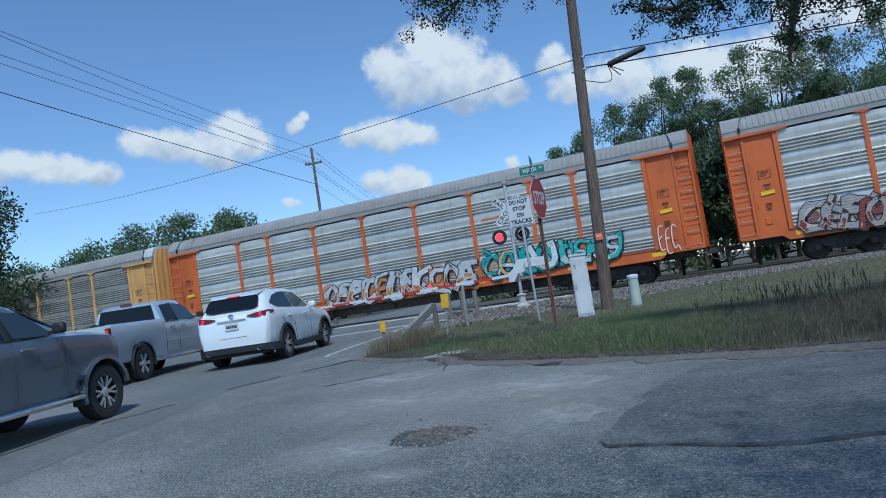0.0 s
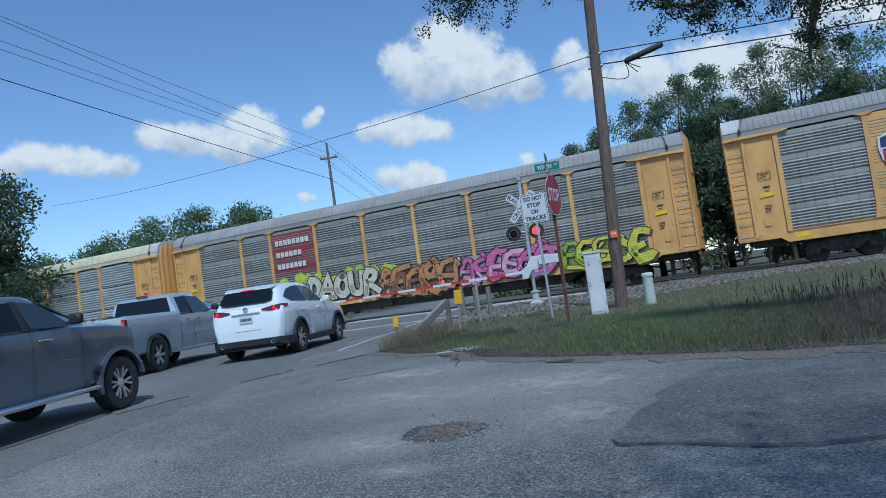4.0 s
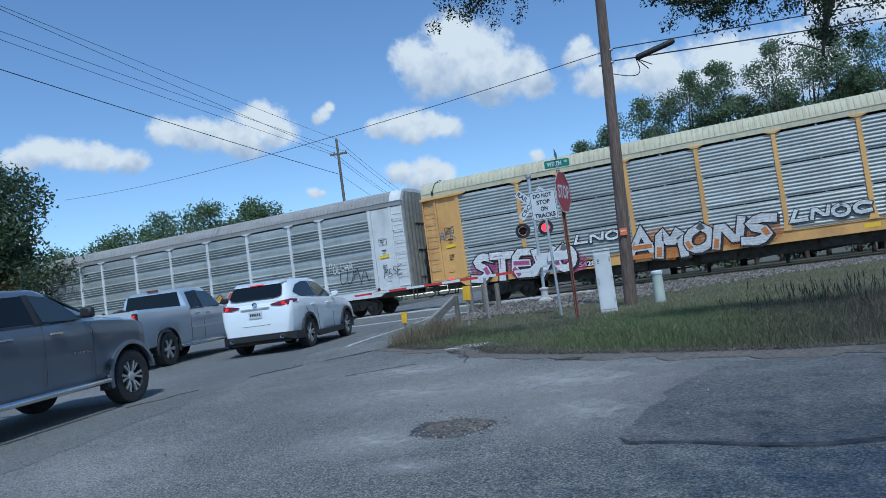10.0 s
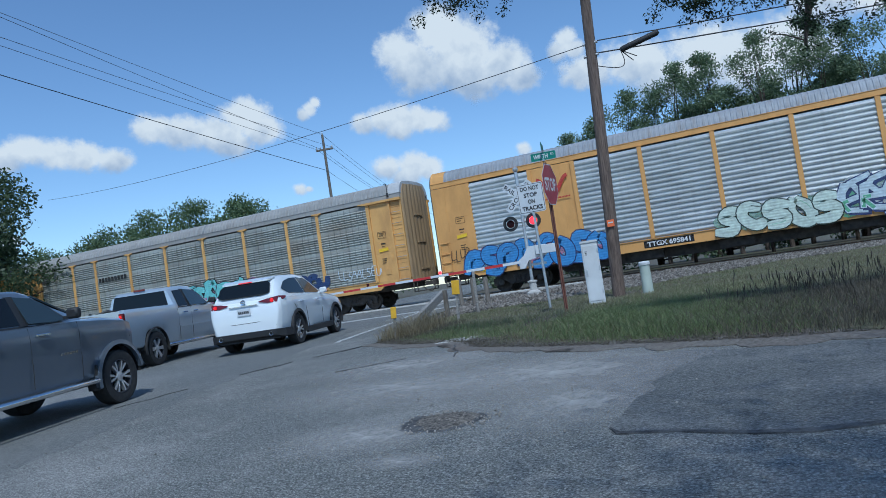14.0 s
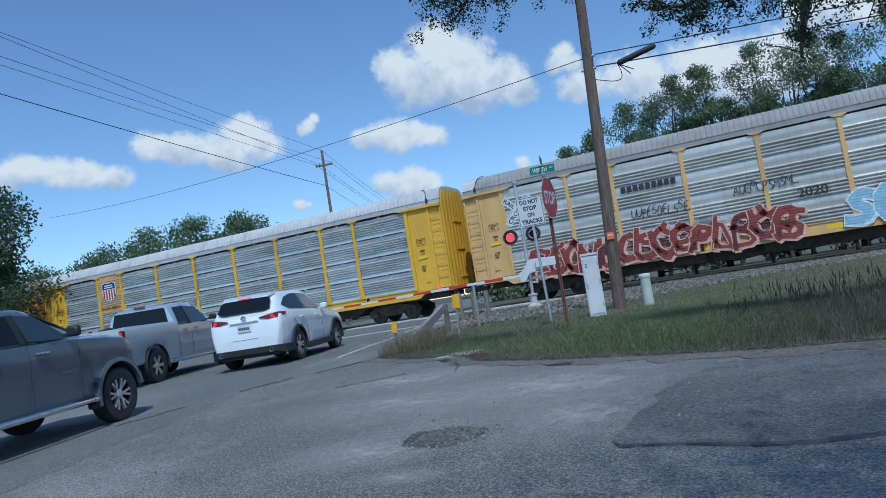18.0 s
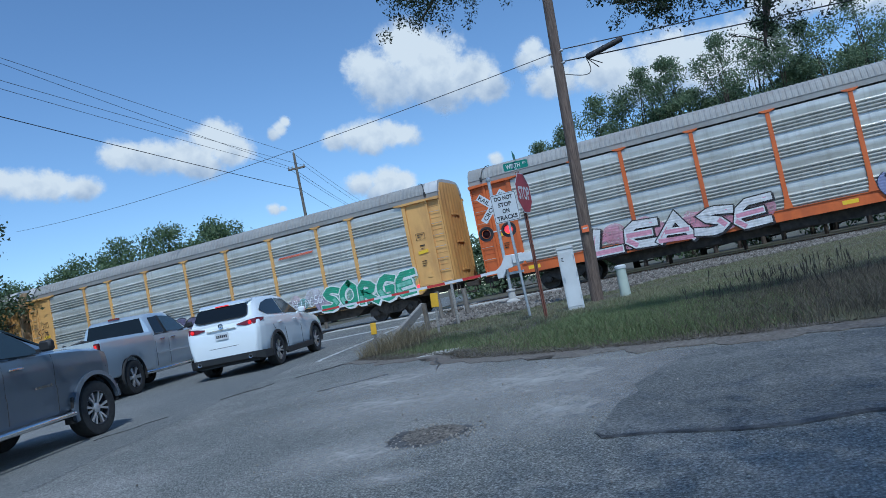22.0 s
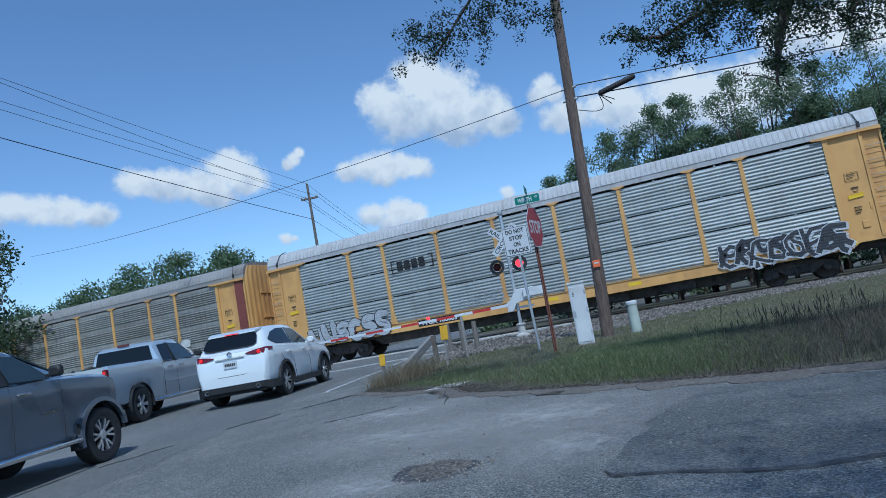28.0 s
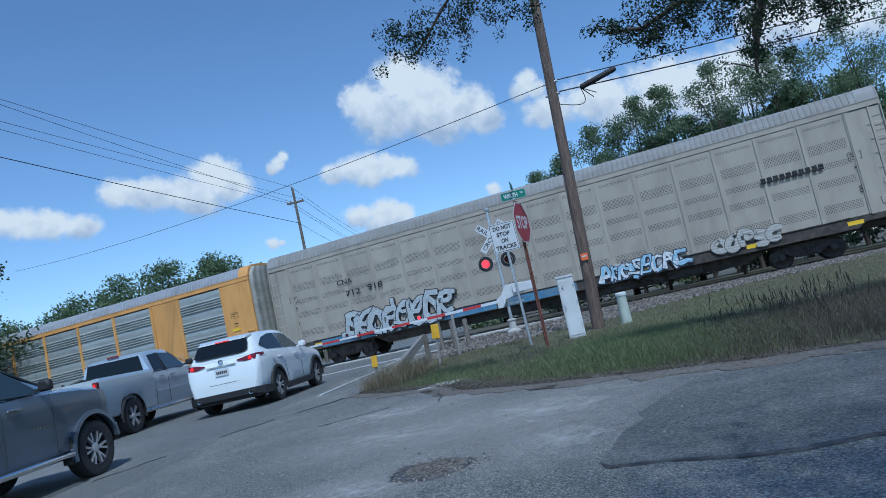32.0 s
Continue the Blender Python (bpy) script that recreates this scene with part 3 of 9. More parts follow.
def track():
    # ballast bed, its near shoulder falling to the verge
    prof = [(26.9, 0.42), (27.9, 0.52), (28.7, 0.43), (29.3, 0.40), (31.7, 0.40), (32.6, 0.44), (34.4, 0.30)]
    bm = bmesh.new()
    xs = list(np.arange(-140, 71, 1.0))
    rows = [[bm.verts.new((x, y + 0.12 * noise.noise(Vector((x * .8, y, 0))), z + 0.03 * noise.noise(Vector((x * 1.5, y * 2, 0))))) for y, z in prof] for x in xs if not -18.4 < x < -11.6]
    xs2 = [x for x in xs if not -18.4 < x < -11.6]
    for i, (a, b) in enumerate(zip(rows, rows[1:])):
        if xs2[i + 1] - xs2[i] > 1.5:
            continue
        for k in range(len(prof) - 1):
            bm.faces.new((a[k], b[k], b[k + 1], a[k + 1]))
    tagged(bm_obj("ballast_bed", bm, BALLAST, smooth=60), "grey crushed-stone ballast bed under the tracks", "ballast", kind="structure")
    rng = np.random.RandomState(3)
    n = 30000
    V, F = [], []
    base = np.array([(1, 0, 0), (-1, 0, 0), (0, 1, 0), (0, -1, 0), (0, 0, 1), (0, 0, -.6)], float)
    tri = [(0, 2, 4), (2, 1, 4), (1, 3, 4), (3, 0, 4), (2, 0, 5), (1, 2, 5), (3, 1, 5), (0, 3, 5)]
    ys, zs = [p[0] for p in prof], [p[1] for p in prof]
    for _ in range(n):
        x = rng.uniform(-11.3, 12) if rng.rand() < 0.85 else rng.uniform(-45, -18)
        y = rng.uniform(26.4, 29.4)
        s = rng.uniform(0.03, 0.075)
        if _ >= 15000:                     # on the gravel shoulder
            x = rng.uniform(-9.5, 12)
            y = rng.uniform(gravel_y(x) - 0.5, 27.2)
            if x < kerb_x(y) + 0.4:
                continue
        q = np.array(Euler(rng.uniform(0, 6, 3)).to_matrix())
        p = (base * (s * rng.uniform(0.6, 1.2, 3))) @ q.T + (x, y, (float(np.interp(y, ys, zs)) if y > 26.9 else gz(y) + 0.03) + s * 0.3)
        i = len(V)
        V += [tuple(v) for v in p]
        F += [tuple(i + k for k in t) for t in tri]
    me = bpy.data.meshes.new("ballast_stones")
    me.from_pydata(V, [], F)
    me.materials.append(leaf_mat("ballast_stone_mix", (0.13, 0.115, 0.098), (0.25, 0.225, 0.195), (0.41, 0.375, 0.33)))
    tagged(new("ballast_stones", me), "loose pale grey ballast stones beside the rails", "ballast", kind="stuff")
    for i, y in enumerate((TRACK_Y - 0.75, TRACK_Y + 0.75)):
        bm = bmesh.new()
        h = RAIL_Z
        out = [(-0.07, h - 0.17), (0.07, h - 0.17), (0.07, h - 0.155), (0.012, h - 0.135), (0.012, h - 0.045), (0.036, h - 0.032), (0.036, h - 0.006), (0.03, h), (-0.03, h), (-0.036, h - 0.006), (-0.036, h - 0.032), (-0.012, h - 0.045), (-0.012, h - 0.135), (-0.07, h - 0.155)]
        loft(bm, [[(x, y + a, b) for a, b in out] for x in (-140, -60, -20, 0, 20, 70)], ring=True)
        for f in bm.faces:
            if abs(f.normal.z) > 0.9 and f.calc_center_median().z > h - 0.005:
                f.material_index = 1
        bm.normal_update()
        for f in bm.faces:
            f.material_index = 1 if f.calc_center_median().z > h - 0.004 else 0
        tagged(bm_obj("rail", bm, [RAIL, RAILTOP]), "rust-brown steel rail with a polished head", "rail", "rails", "structure")
    bm = bmesh.new()
    box(bm, -0.115, 0.115, -1.3, 1.3, -0.17, 0.0, 0.012)
    me = mesh_of("tie", bm)
    bed = thing("tie_bed", pose(0, TRACK_Y, RAIL_Z - 0.172), "row of weathered wooden track ties", "railway ties", kind="structure")
    x = -62.0
    while x < 26:
        if not -18.6 < x < -11.4:
            share("tie", me, TIEWOOD, bed, pose(x + 0.03 * math.sin(x * 7), 0, 0, 0, 0, 1.5 * math.sin(x * 3)))
        x += 0.53
    # crossing panels
    pan = thing("crossing_surface", pose(0, 0, RAIL_Z), "concrete and timber level crossing panels between the rails", "level crossing", kind="structure")
    for y0, y1 in ((28.3, 29.62), (29.82, 31.12), (31.32, 32.7)):
        for k in range(3):
            bm = bmesh.new()
            x0 = -18.3 + k * 2.3
            box(bm, x0, x0 + 2.28, y0, y1, -0.2, -0.006, 0.012)
            part("crossing_panel", bm, CONCRETE, pan)


track()

# ---- roadside things ----
def rounded(w, h, r, n=5):
    out = []
    for cx, cz, a0 in ((w / 2 - r, h / 2 - r, 0), (-w / 2 + r, h / 2 - r, 90), (-w / 2 + r, -h / 2 + r, 180), (w / 2 - r, -h / 2 + r, 270)):
        for k in range(n + 1):
            a = radians(a0 + 90 * k / n)
            out.append((cx + r * math.cos(a), cz + r * math.sin(a)))
    return out


def u_post(bm, h, w=0.06):
    """A channel-section sign post."""
    t = 0.006
    out = [(-w / 2, -0.02), (-w / 2, -0.014), (-w / 4, -0.012), (-w / 4, 0.018), (w / 4, 0.018), (w / 4, -0.012), (w / 2, -0.014), (w / 2, -0.02), (w / 4 - t, -0.018), (w / 4 - t, 0.012), (-w / 4 + t, 0.012), (-w / 4 + t, -0.018)]
    loft(bm, [[(a, b, z) for a, b in out] for z in (-0.2, h)], ring=True)


def track_warning_sign():
    s = thing("warning_sign", pose(-4.28, 14.62, gz(14.6), 0, -1.2, 12), "white do-not-stop sign on a steel post", "road sign")
    bm = bmesh.new()
    tube(bm, [(0, 0.03, -0.2), (0, 0.03, 2.62)], 0.030, 10)
    part("post", bm, STEEL, s, smooth=40)
    bm = bmesh.new()
    slab(bm, rounded(0.57, 0.64, 0.04), -0.004, 0.0)
    p = part("sign_plate", bm, SIGN_W, s)
    p.matrix_basis = pose(0, -0.004, 2.43)
    bm = bmesh.new()
    outer, inner = rounded(0.54, 0.61, 0.035), rounded(0.52, 0.59, 0.03)
    a = [bm.verts.new((x, -0.007, z)) for x, z in outer]
    b = [bm.verts.new((x, -0.007, z)) for x, z in inner]
    for i in range(len(a)):
        j = (i + 1) % len(a)
        bm.faces.new((a[i], a[j], b[j], b[i]))
    part("border", bm, SIGN_K, p)
    bm = bmesh.new()
    for i, (w, wd) in enumerate((("DO NOT", 0.40), ("STOP", 0.29), ("ON", 0.15), ("TRACKS", 0.45))):
        text_bm(bm, w, 0.15, pose(0, -0.0085, 0.214 - i * 0.143, 90, 0, 0), bold=0.005, wide=wd, high=0.096)
    part("lettering", bm, SIGN_K, p)


def stop_sign():
    s = thing("stop_sign", pose(-3.40, 12.60, gz(12.5), 0, 0.4, 0), "faded red stop sign with green street name blades", "stop sign")
    bm = bmesh.new()
    u_post(bm, 2.84, 0.075)
    part("post", bm, [RUSTPOST], s).matrix_basis = pose(0, 0, 0, 0, 0, 60)
    bm = bmesh.new()
    R = 0.38 / math.cos(math.pi / 8)
    slab(bm, [(R * math.cos(math.pi / 8 + k * math.pi / 4), R * math.sin(math.pi / 8 + k * math.pi / 4)) for k in range(8)], -0.003, 0.0, 0)
    p = part("stop_plate", bm, SIGN_W, s)
    p.matrix_basis = pose(0, 0, 2.42, 0, 0, STOP_TURN) @ pose(0, -0.05, 0)
    bm = bmesh.new()
    slab(bm, [(R * 0.955 * math.cos(math.pi / 8 + k * math.pi / 4), R * 0.955 * math.sin(math.pi / 8 + k * math.pi / 4)) for k in range(8)], -0.0058, -0.0035)
    part("red_field", bm, SIGN_R, p)
    bm = bmesh.new()
    text_bm(bm, "STOP", 0.3, pose(0, -0.0085, 0, 90, 0, 0), bold=0.008, wide=0.58, high=0.25)
    part("lettering", bm, SIGN_W, p)
    for nm, z, turn, w, body in (("street_blade", 2.96, 8, 0.46, "WIRTH"), ("cross_blade", 3.12, 101, 0.55, "")):
        bm = bmesh.new()
        slab(bm, rounded(w, 0.145, 0.02), -0.003, 0.003)
        b = part(nm, bm, SIGN_G, s, "green street name blade")
        b.matrix_basis = pose(0.0, 0, z, 0, 0, turn)
        if body:
            bm = bmesh.new()
            text_bm(bm, body, 0.1, pose(-0.05, -0.0055, 0, 90, 0, 0), bold=0.003, wide=0.27, high=0.085)
            part("lettering", bm, SIGN_W, b)
            bm = bmesh.new()
            text_bm(bm, "RD", 0.05, pose(0.165, -0.0055, 0.02, 90, 0, 0), bold=0.001, wide=0.06, high=0.04)
            part("lettering", bm, SIGN_W, b)
        bm = bmesh.new()
        box(bm, -0.02, 0.02, -0.012, 0.012, -0.09, -0.06, 0.004)
        part("bracket", bm, STEEL, b)


def utility_pole():
    base = Vector((-2.93, 15.32, gz(15.3)))
    s = thing("utility_pole", pose(*base), "brown creosoted wooden utility pole, slightly leaning", "utility pole")
    bm = bmesh.new()
    top = Vector((-2.93 + 0.36 / 6.35 * 8.6, 15.32 - 0.42 / 6.35 * 8.6, 0)) - Vector((base.x, base.y, 0))
    pts = [Vector((0, 0, -0.3)) + top * (-0.3 / 8.6)] + [top * (z / 8.6) + Vector((0, 0, z)) for z in np.linspace(0.2, 8.6, 10)]
    tube(bm, pts, [0.143 - 0.0045 * i for i in range(11)], 14)
    part("shaft", bm, POLEWOOD, s, smooth=50)
    bm = bmesh.new()
    box(bm, -0.075, 0.075, -0.160, -0.145, -0.075, 0.075, 0.003)
    p = part("tag", bm, ORANGE_T, s, "small orange warning tag")
    p.matrix_basis = pose(*(top * (1.62 / 8.6)), 0, 0, 8) @ pose(0, 0, 1.62)
    bm = bmesh.new()
    box(bm, -0.05, 0.05, -0.1645, -0.1605, 0.0, 0.03)
    bars = part("lettering", bm, SIGN_W, s)
    bars.matrix_basis = p.matrix_basis
    for z in (5.46, 5.20):
        bm = bmesh.new()
        lathe(bm, [(0.02, -0.16), (0.03, -0.16), (0.03, 0.16), (0.02, 0.16)], 8, "x")
        part("bolt", bm, STEEL, s).matrix_basis = pose(*(top * (z / 8.6) + Vector((0, -0.03, z))))


def sag(a, b, drop, n=20):
    a, b = Vector(a), Vector(b)
    return [a.lerp(b, i / n) - Vector((0, 0, 4 * drop * (i / n) * (1 - i / n))) for i in range(n + 1)]


def cable(a, b, drop, r, material, label):
    bm = bmesh.new()
    tube(bm, sag(a, b, drop), r, 6)
    return tagged(bm_obj("overhead_cable", bm, material, smooth=60), label, "cable", "overhead cables")


def overhead():
    cable((-2.72, 14.93, 5.88), (-36.5, 27.4, 9.4), 0.40, 0.0085, WIRE, "dark messenger cable strung across the road")
    cable((-2.52, 14.93, 5.91), (13.4, 19.0, 5.80), 0.06, 0.012, CABLE, "black cable from the wooden pole")
    cable((-2.54, 14.93, 5.65), (13.3, 19.0, 5.34), 0.06, 0.014, CABLE, "black cable from the wooden pole")
    s = thing("splice_case", pose(-2.03, 14.97, 5.59), "black cable splice case hung under the cable", "splice case")
    d = Vector((0.80, 0.1, 0.19))
    bm = bmesh.new()
    tube(bm, [(0, 0, 0), d * 0.03, d * 0.06, d * 0.94, d * 0.97, d], [0.03, 0.055, 0.062, 0.062, 0.05, 0.03], 12)
    part("case", bm, CABLE, s, smooth=40)
    for k in (0.25, 0.5, 0.75):
        bm = bmesh.new()
        tube(bm, [d * (k - 0.012), d * (k + 0.012)], 0.068, 12)
        part("band", bm, BLACK_P, s)
    for dx, dz in ((0.30, -0.20), (0.22, -0.27), (-0.30, -0.30)):
        bm = bmesh.new()
        end = Vector((0.02, 0, -0.02)) if dx > 0 else Vector((-0.50, 0, -0.21))
        pts = []
        for i in range(13):
            u = i / 12
            pts.append(Vector((0, 0, 0)).lerp(end, u) + Vector((dx * math.sin(math.pi * u) * (1 if dx > 0 else 0.0) + (0.25 * math.sin(math.pi * u) if dx < 0 else 0), 0.01 * dx, dz * math.sin(math.pi * u) * (1 if dx > 0 else 0.8))))
        tube(bm, pts, 0.009, 6)
        part("cable_loop", bm, CABLE, s)
    # far pole with cross-arm
    p = thing("power_pole", pose(-26.87, 42, gz(42)), "tall thin wooden power pole with a cross-arm", "utility pole")
    bm = bmesh.new()
    tube(bm, [(0, 0, -0.3), (0.02, 0, 6), (-0.03, 0, 12.6)], [0.13, 0.11, 0.085], 10)
    part("shaft", bm, GREYWOOD, p, smooth=50)
    bm = bmesh.new()
    box(bm, -0.62, 0.62, -0.07, 0.05, 11.45, 11.58, 0.01, m=pose(0, 0, 0, 0, 0, 16))
    part("cross_arm", bm, GREYWOOD, p)
    for x, z in ((-0.56, 11.58), (0.56, 11.58), (-0.03, 12.6), (-0.3, 11.58)):
        bm = bmesh.new()
        lathe(bm, [(0.015, 0), (0.05, 0.03), (0.03, 0.07), (0.055, 0.10), (0.02, 0.16)], 8, "z")
        part("insulator", bm, CONCRETE, p).matrix_basis = pose(0, 0, 0, 0, 0, 16) @ pose(x, 0, z)
    c, s_ = math.cos(radians(16)), math.sin(radians(16))
    near = {0: Vector((-0.7611, 0.5110, 0.3995)), 1: Vector((-0.7747, 0.5167, 0.3646)), 2: Vector((-0.7714, 0.5153, 0.3734)), 3: Vector((-0.7860, 0.5211, 0.3327)), 4: Vector((-0.7625, 0.5116, 0.3960))}
    tops = {0: Vector((-26.9, 42, 13.05)), 1: Vector((-26.87 - 0.56 * c, 42 - 0.56 * s_, 12.05)), 2: Vector((-26.87 + 0.56 * c, 42 + 0.56 * s_, 12.05)), 3: Vector((-26.87, 41.9, 10.45)), 4: Vector((-26.87 - 0.3 * c, 42 - 0.3 * s_, 12.05))}
    for i in range(5):
        q = Vector(EYE) + near[i] * 30.5
        d = q - tops[i]
        cable(tops[i], tops[i] + d * 1.7, 0.18, 0.017 if i == 3 else 0.010, CABLE if i == 3 else WIRE, "thin power line along the main road")
        cable(tops[i], tops[i] + Vector((-16.5, 52, -0.5)), 0.7, 0.012, WIRE, "thin power line along the main road")


def crossing_signal():
    s = thing("crossing_signal", pose(-6.95, 22.15, gz(22.15), 0, 0, 8), "railway crossing signal with flashing red lamps and crossbuck", "crossing signal")
    bm = bmesh.new()
    tube(bm, [(0, 0, 0.25), (0, 0, 4.15)], 0.055, 12)
    part("mast", bm, STEEL, s, smooth=40)
    bm = bmesh.new()
    lathe(bm, [(0.24, 0), (0.24, 0.12), (0.12, 0.2), (0.12, 0.42), (0.16, 0.46), (0.16, 0.5), (0.06, 0.52)], 12, "z")
    part("base", bm, CONCRETE, s, smooth=30)
    bm = bmesh.new()
    lathe(bm, [(0.03, 4.12), (0.07, 4.14), (0.09, 4.17), (0.09, 4.24), (0.05, 4.28), (0.02, 4.29)], 14, "z")
    part("bell", bm, STEEL, s, smooth=40)
    # crossbuck
    for nm, ang, words in (("crossbuck_arm", -42, (("RAIL", -0.36), ("ROAD", 0.36))), ("crossbuck_arm", 48, (("CROSSING", 0.0),))):
        bm = bmesh.new()
        yo = -0.08 if ang < 0 else -0.088
        slab(bm, rounded(1.22, 0.23, 0.02), yo - 0.004, yo)
        a = part(nm, bm, SIGN_W, s, "white crossbuck arm")
        a.matrix_basis = pose(0, 0, 3.30) @ pose(0, 0, 0, 0, -ang, 0)
        for w, x in words:
            bm = bmesh.new()
            text_bm(bm, w, 0.16, pose(x, yo - 0.0065, 0, 90, 0, 0), bold=0.003, wide=0.42 if len(w) < 5 else 1.06, high=0.14)
            part("lettering", bm, SIGN_K, a)
    # lamps on a cross bar
    bm = bmesh.new()
    tube(bm, [(-0.42, -0.02, 2.47), (0.42, -0.02, 2.47)], 0.025, 8)
    part("lamp_bar", bm, STEEL, s)
    for x in (-0.40, 0.36):
        bm = bmesh.new()
        lathe(bm, [(0.03, 0.10), (0.10, 0.08), (0.13, 0.0), (0.13, -0.05)], 16, "y")
        lamp = part("lamp_head", bm, BLACK_P, s, smooth=40)
        lamp.matrix_basis = pose(x, -0.10, 2.44)
        bm = bmesh.new()
        lathe(bm, [(0.15, -0.052), (0.245, -0.056), (0.25, -0.048), (0.15, -0.045)], 28, "y", close=True)
        part("backing_disc", bm, BLACK_P, lamp)
        bm = bmesh.new()
        n = 18
        rows = []
        for yy in (-0.055, -0.30):
            rows.append([bm.verts.new((0.16 * math.cos(math.pi * (k / n * 1.1 - 0.05)), yy * (1 if yy > -0.1 else (0.35 + 0.65 * math.sin(math.pi * max(0.02, min(0.98, k / n)))) ), 0.16 * math.sin(math.pi * (k / n * 1.1 - 0.05)))) for k in range(n + 1)])
        for k in range(n):
            bm.faces.new((rows[0][k], rows[0][k + 1], rows[1][k + 1], rows[1][k]))
        bmesh.ops.solidify(bm, geom=bm.faces[:], thickness=0.006)
        part("visor", bm, BLACK_P, lamp, smooth=40)
        bm = bmesh.new()
        lathe(bm, [(0.13, -0.05), (0.10, -0.066), (0.05, -0.074), (0.004, -0.076)], 20, "y")
        part("lens", bm, RED_LENS, lamp, smooth=40)
    bm = bmesh.new()
    lathe(bm, [(0.128, 0.0), (0.10, -0.016), (0.05, -0.024), (0.004, -0.026)], 20, "y")
    lit = part("lit_lamp", bm, RED_LIT, s, "glowing red crossing lamp", smooth=40)
    # gate mechanism and arm
    bm = bmesh.new()
    slab(bm, [(-0.30, 0.92), (-0.12, 0.92), (0.02, 1.18), (0.62, 1.28), (0.62, 1.62), (0.05, 1.62), (-0.1, 1.34), (-0.30, 1.22)], -0.24, -0.06)
    bmesh.ops.bevel(bm, geom=bm.edges[:], offset=0.012, segments=1, affect="EDGES")
    part("gate_mechanism", bm, WHITE_P, s, "white gate drive housing")
    bm = bmesh.new()
    box(bm, 0.30, 0.98, -0.33, -0.27, 1.32, 1.60, 0.01)
    part("counterweight", bm, WHITE_P, s)
    bm = bmesh.new()
    box(bm, -0.25, 0.55, 0.02, 0.06, 0.98, 1.06, 0.005)
    part("bracket", bm, STEEL, s)
    g = thing("crossing_gate_arm", pose(-7.15, 21.9, gz(22) + 1.15, 0, GATE_TILT, GATE_TURN), "lowered red and white striped crossing gate arm", "gate arm")
    L, n = 7.9, 13
    for k in range(n):
        a, b = L * k / n, L * (k + 1) / n
        bm = bmesh.new()
        h0, h1 = 0.046 - 0.018 * k / n, 0.046 - 0.018 * (k + 1) / n
        loft(bm, [[(-a, -0.02, -h0), (-a, 0.02, -h0), (-a, 0.02, h0), (-a, -0.02, h0)], [(-b, -0.02, -h1), (-b, 0.02, -h1), (-b, 0.02, h1), (-b, -0.02, h1)]], ring=True)
        part("arm_stripe", bm, REFL_R if k % 2 else SIGN_W, g)
    for k, x in enumerate((-2.7, -5.2, -7.75)):
        bm = bmesh.new()
        lathe(bm, [(0.03, 0.05), (0.048, 0.06), (0.05, 0.13), (0.03, 0.15)], 10, "z")
        part("arm_lamp", bm, RED_LIT if k != 1 else RED_LENS, g, "small red gate lamp").matrix_basis = pose(x, 0, 0)
    bm = bmesh.new()
    tube(bm, sag((-0.3, 0, 0.07), (-2.7, 0, 0.07), 0.05) + sag((-2.7, 0, 0.06), (-5.2, 0, 0.06), 0.05) + sag((-5.2, 0, 0.05), (-7.7, 0, 0.05), 0.05), 0.006, 5)
    part("lamp_wire", bm, CABLE, g)
    return lit


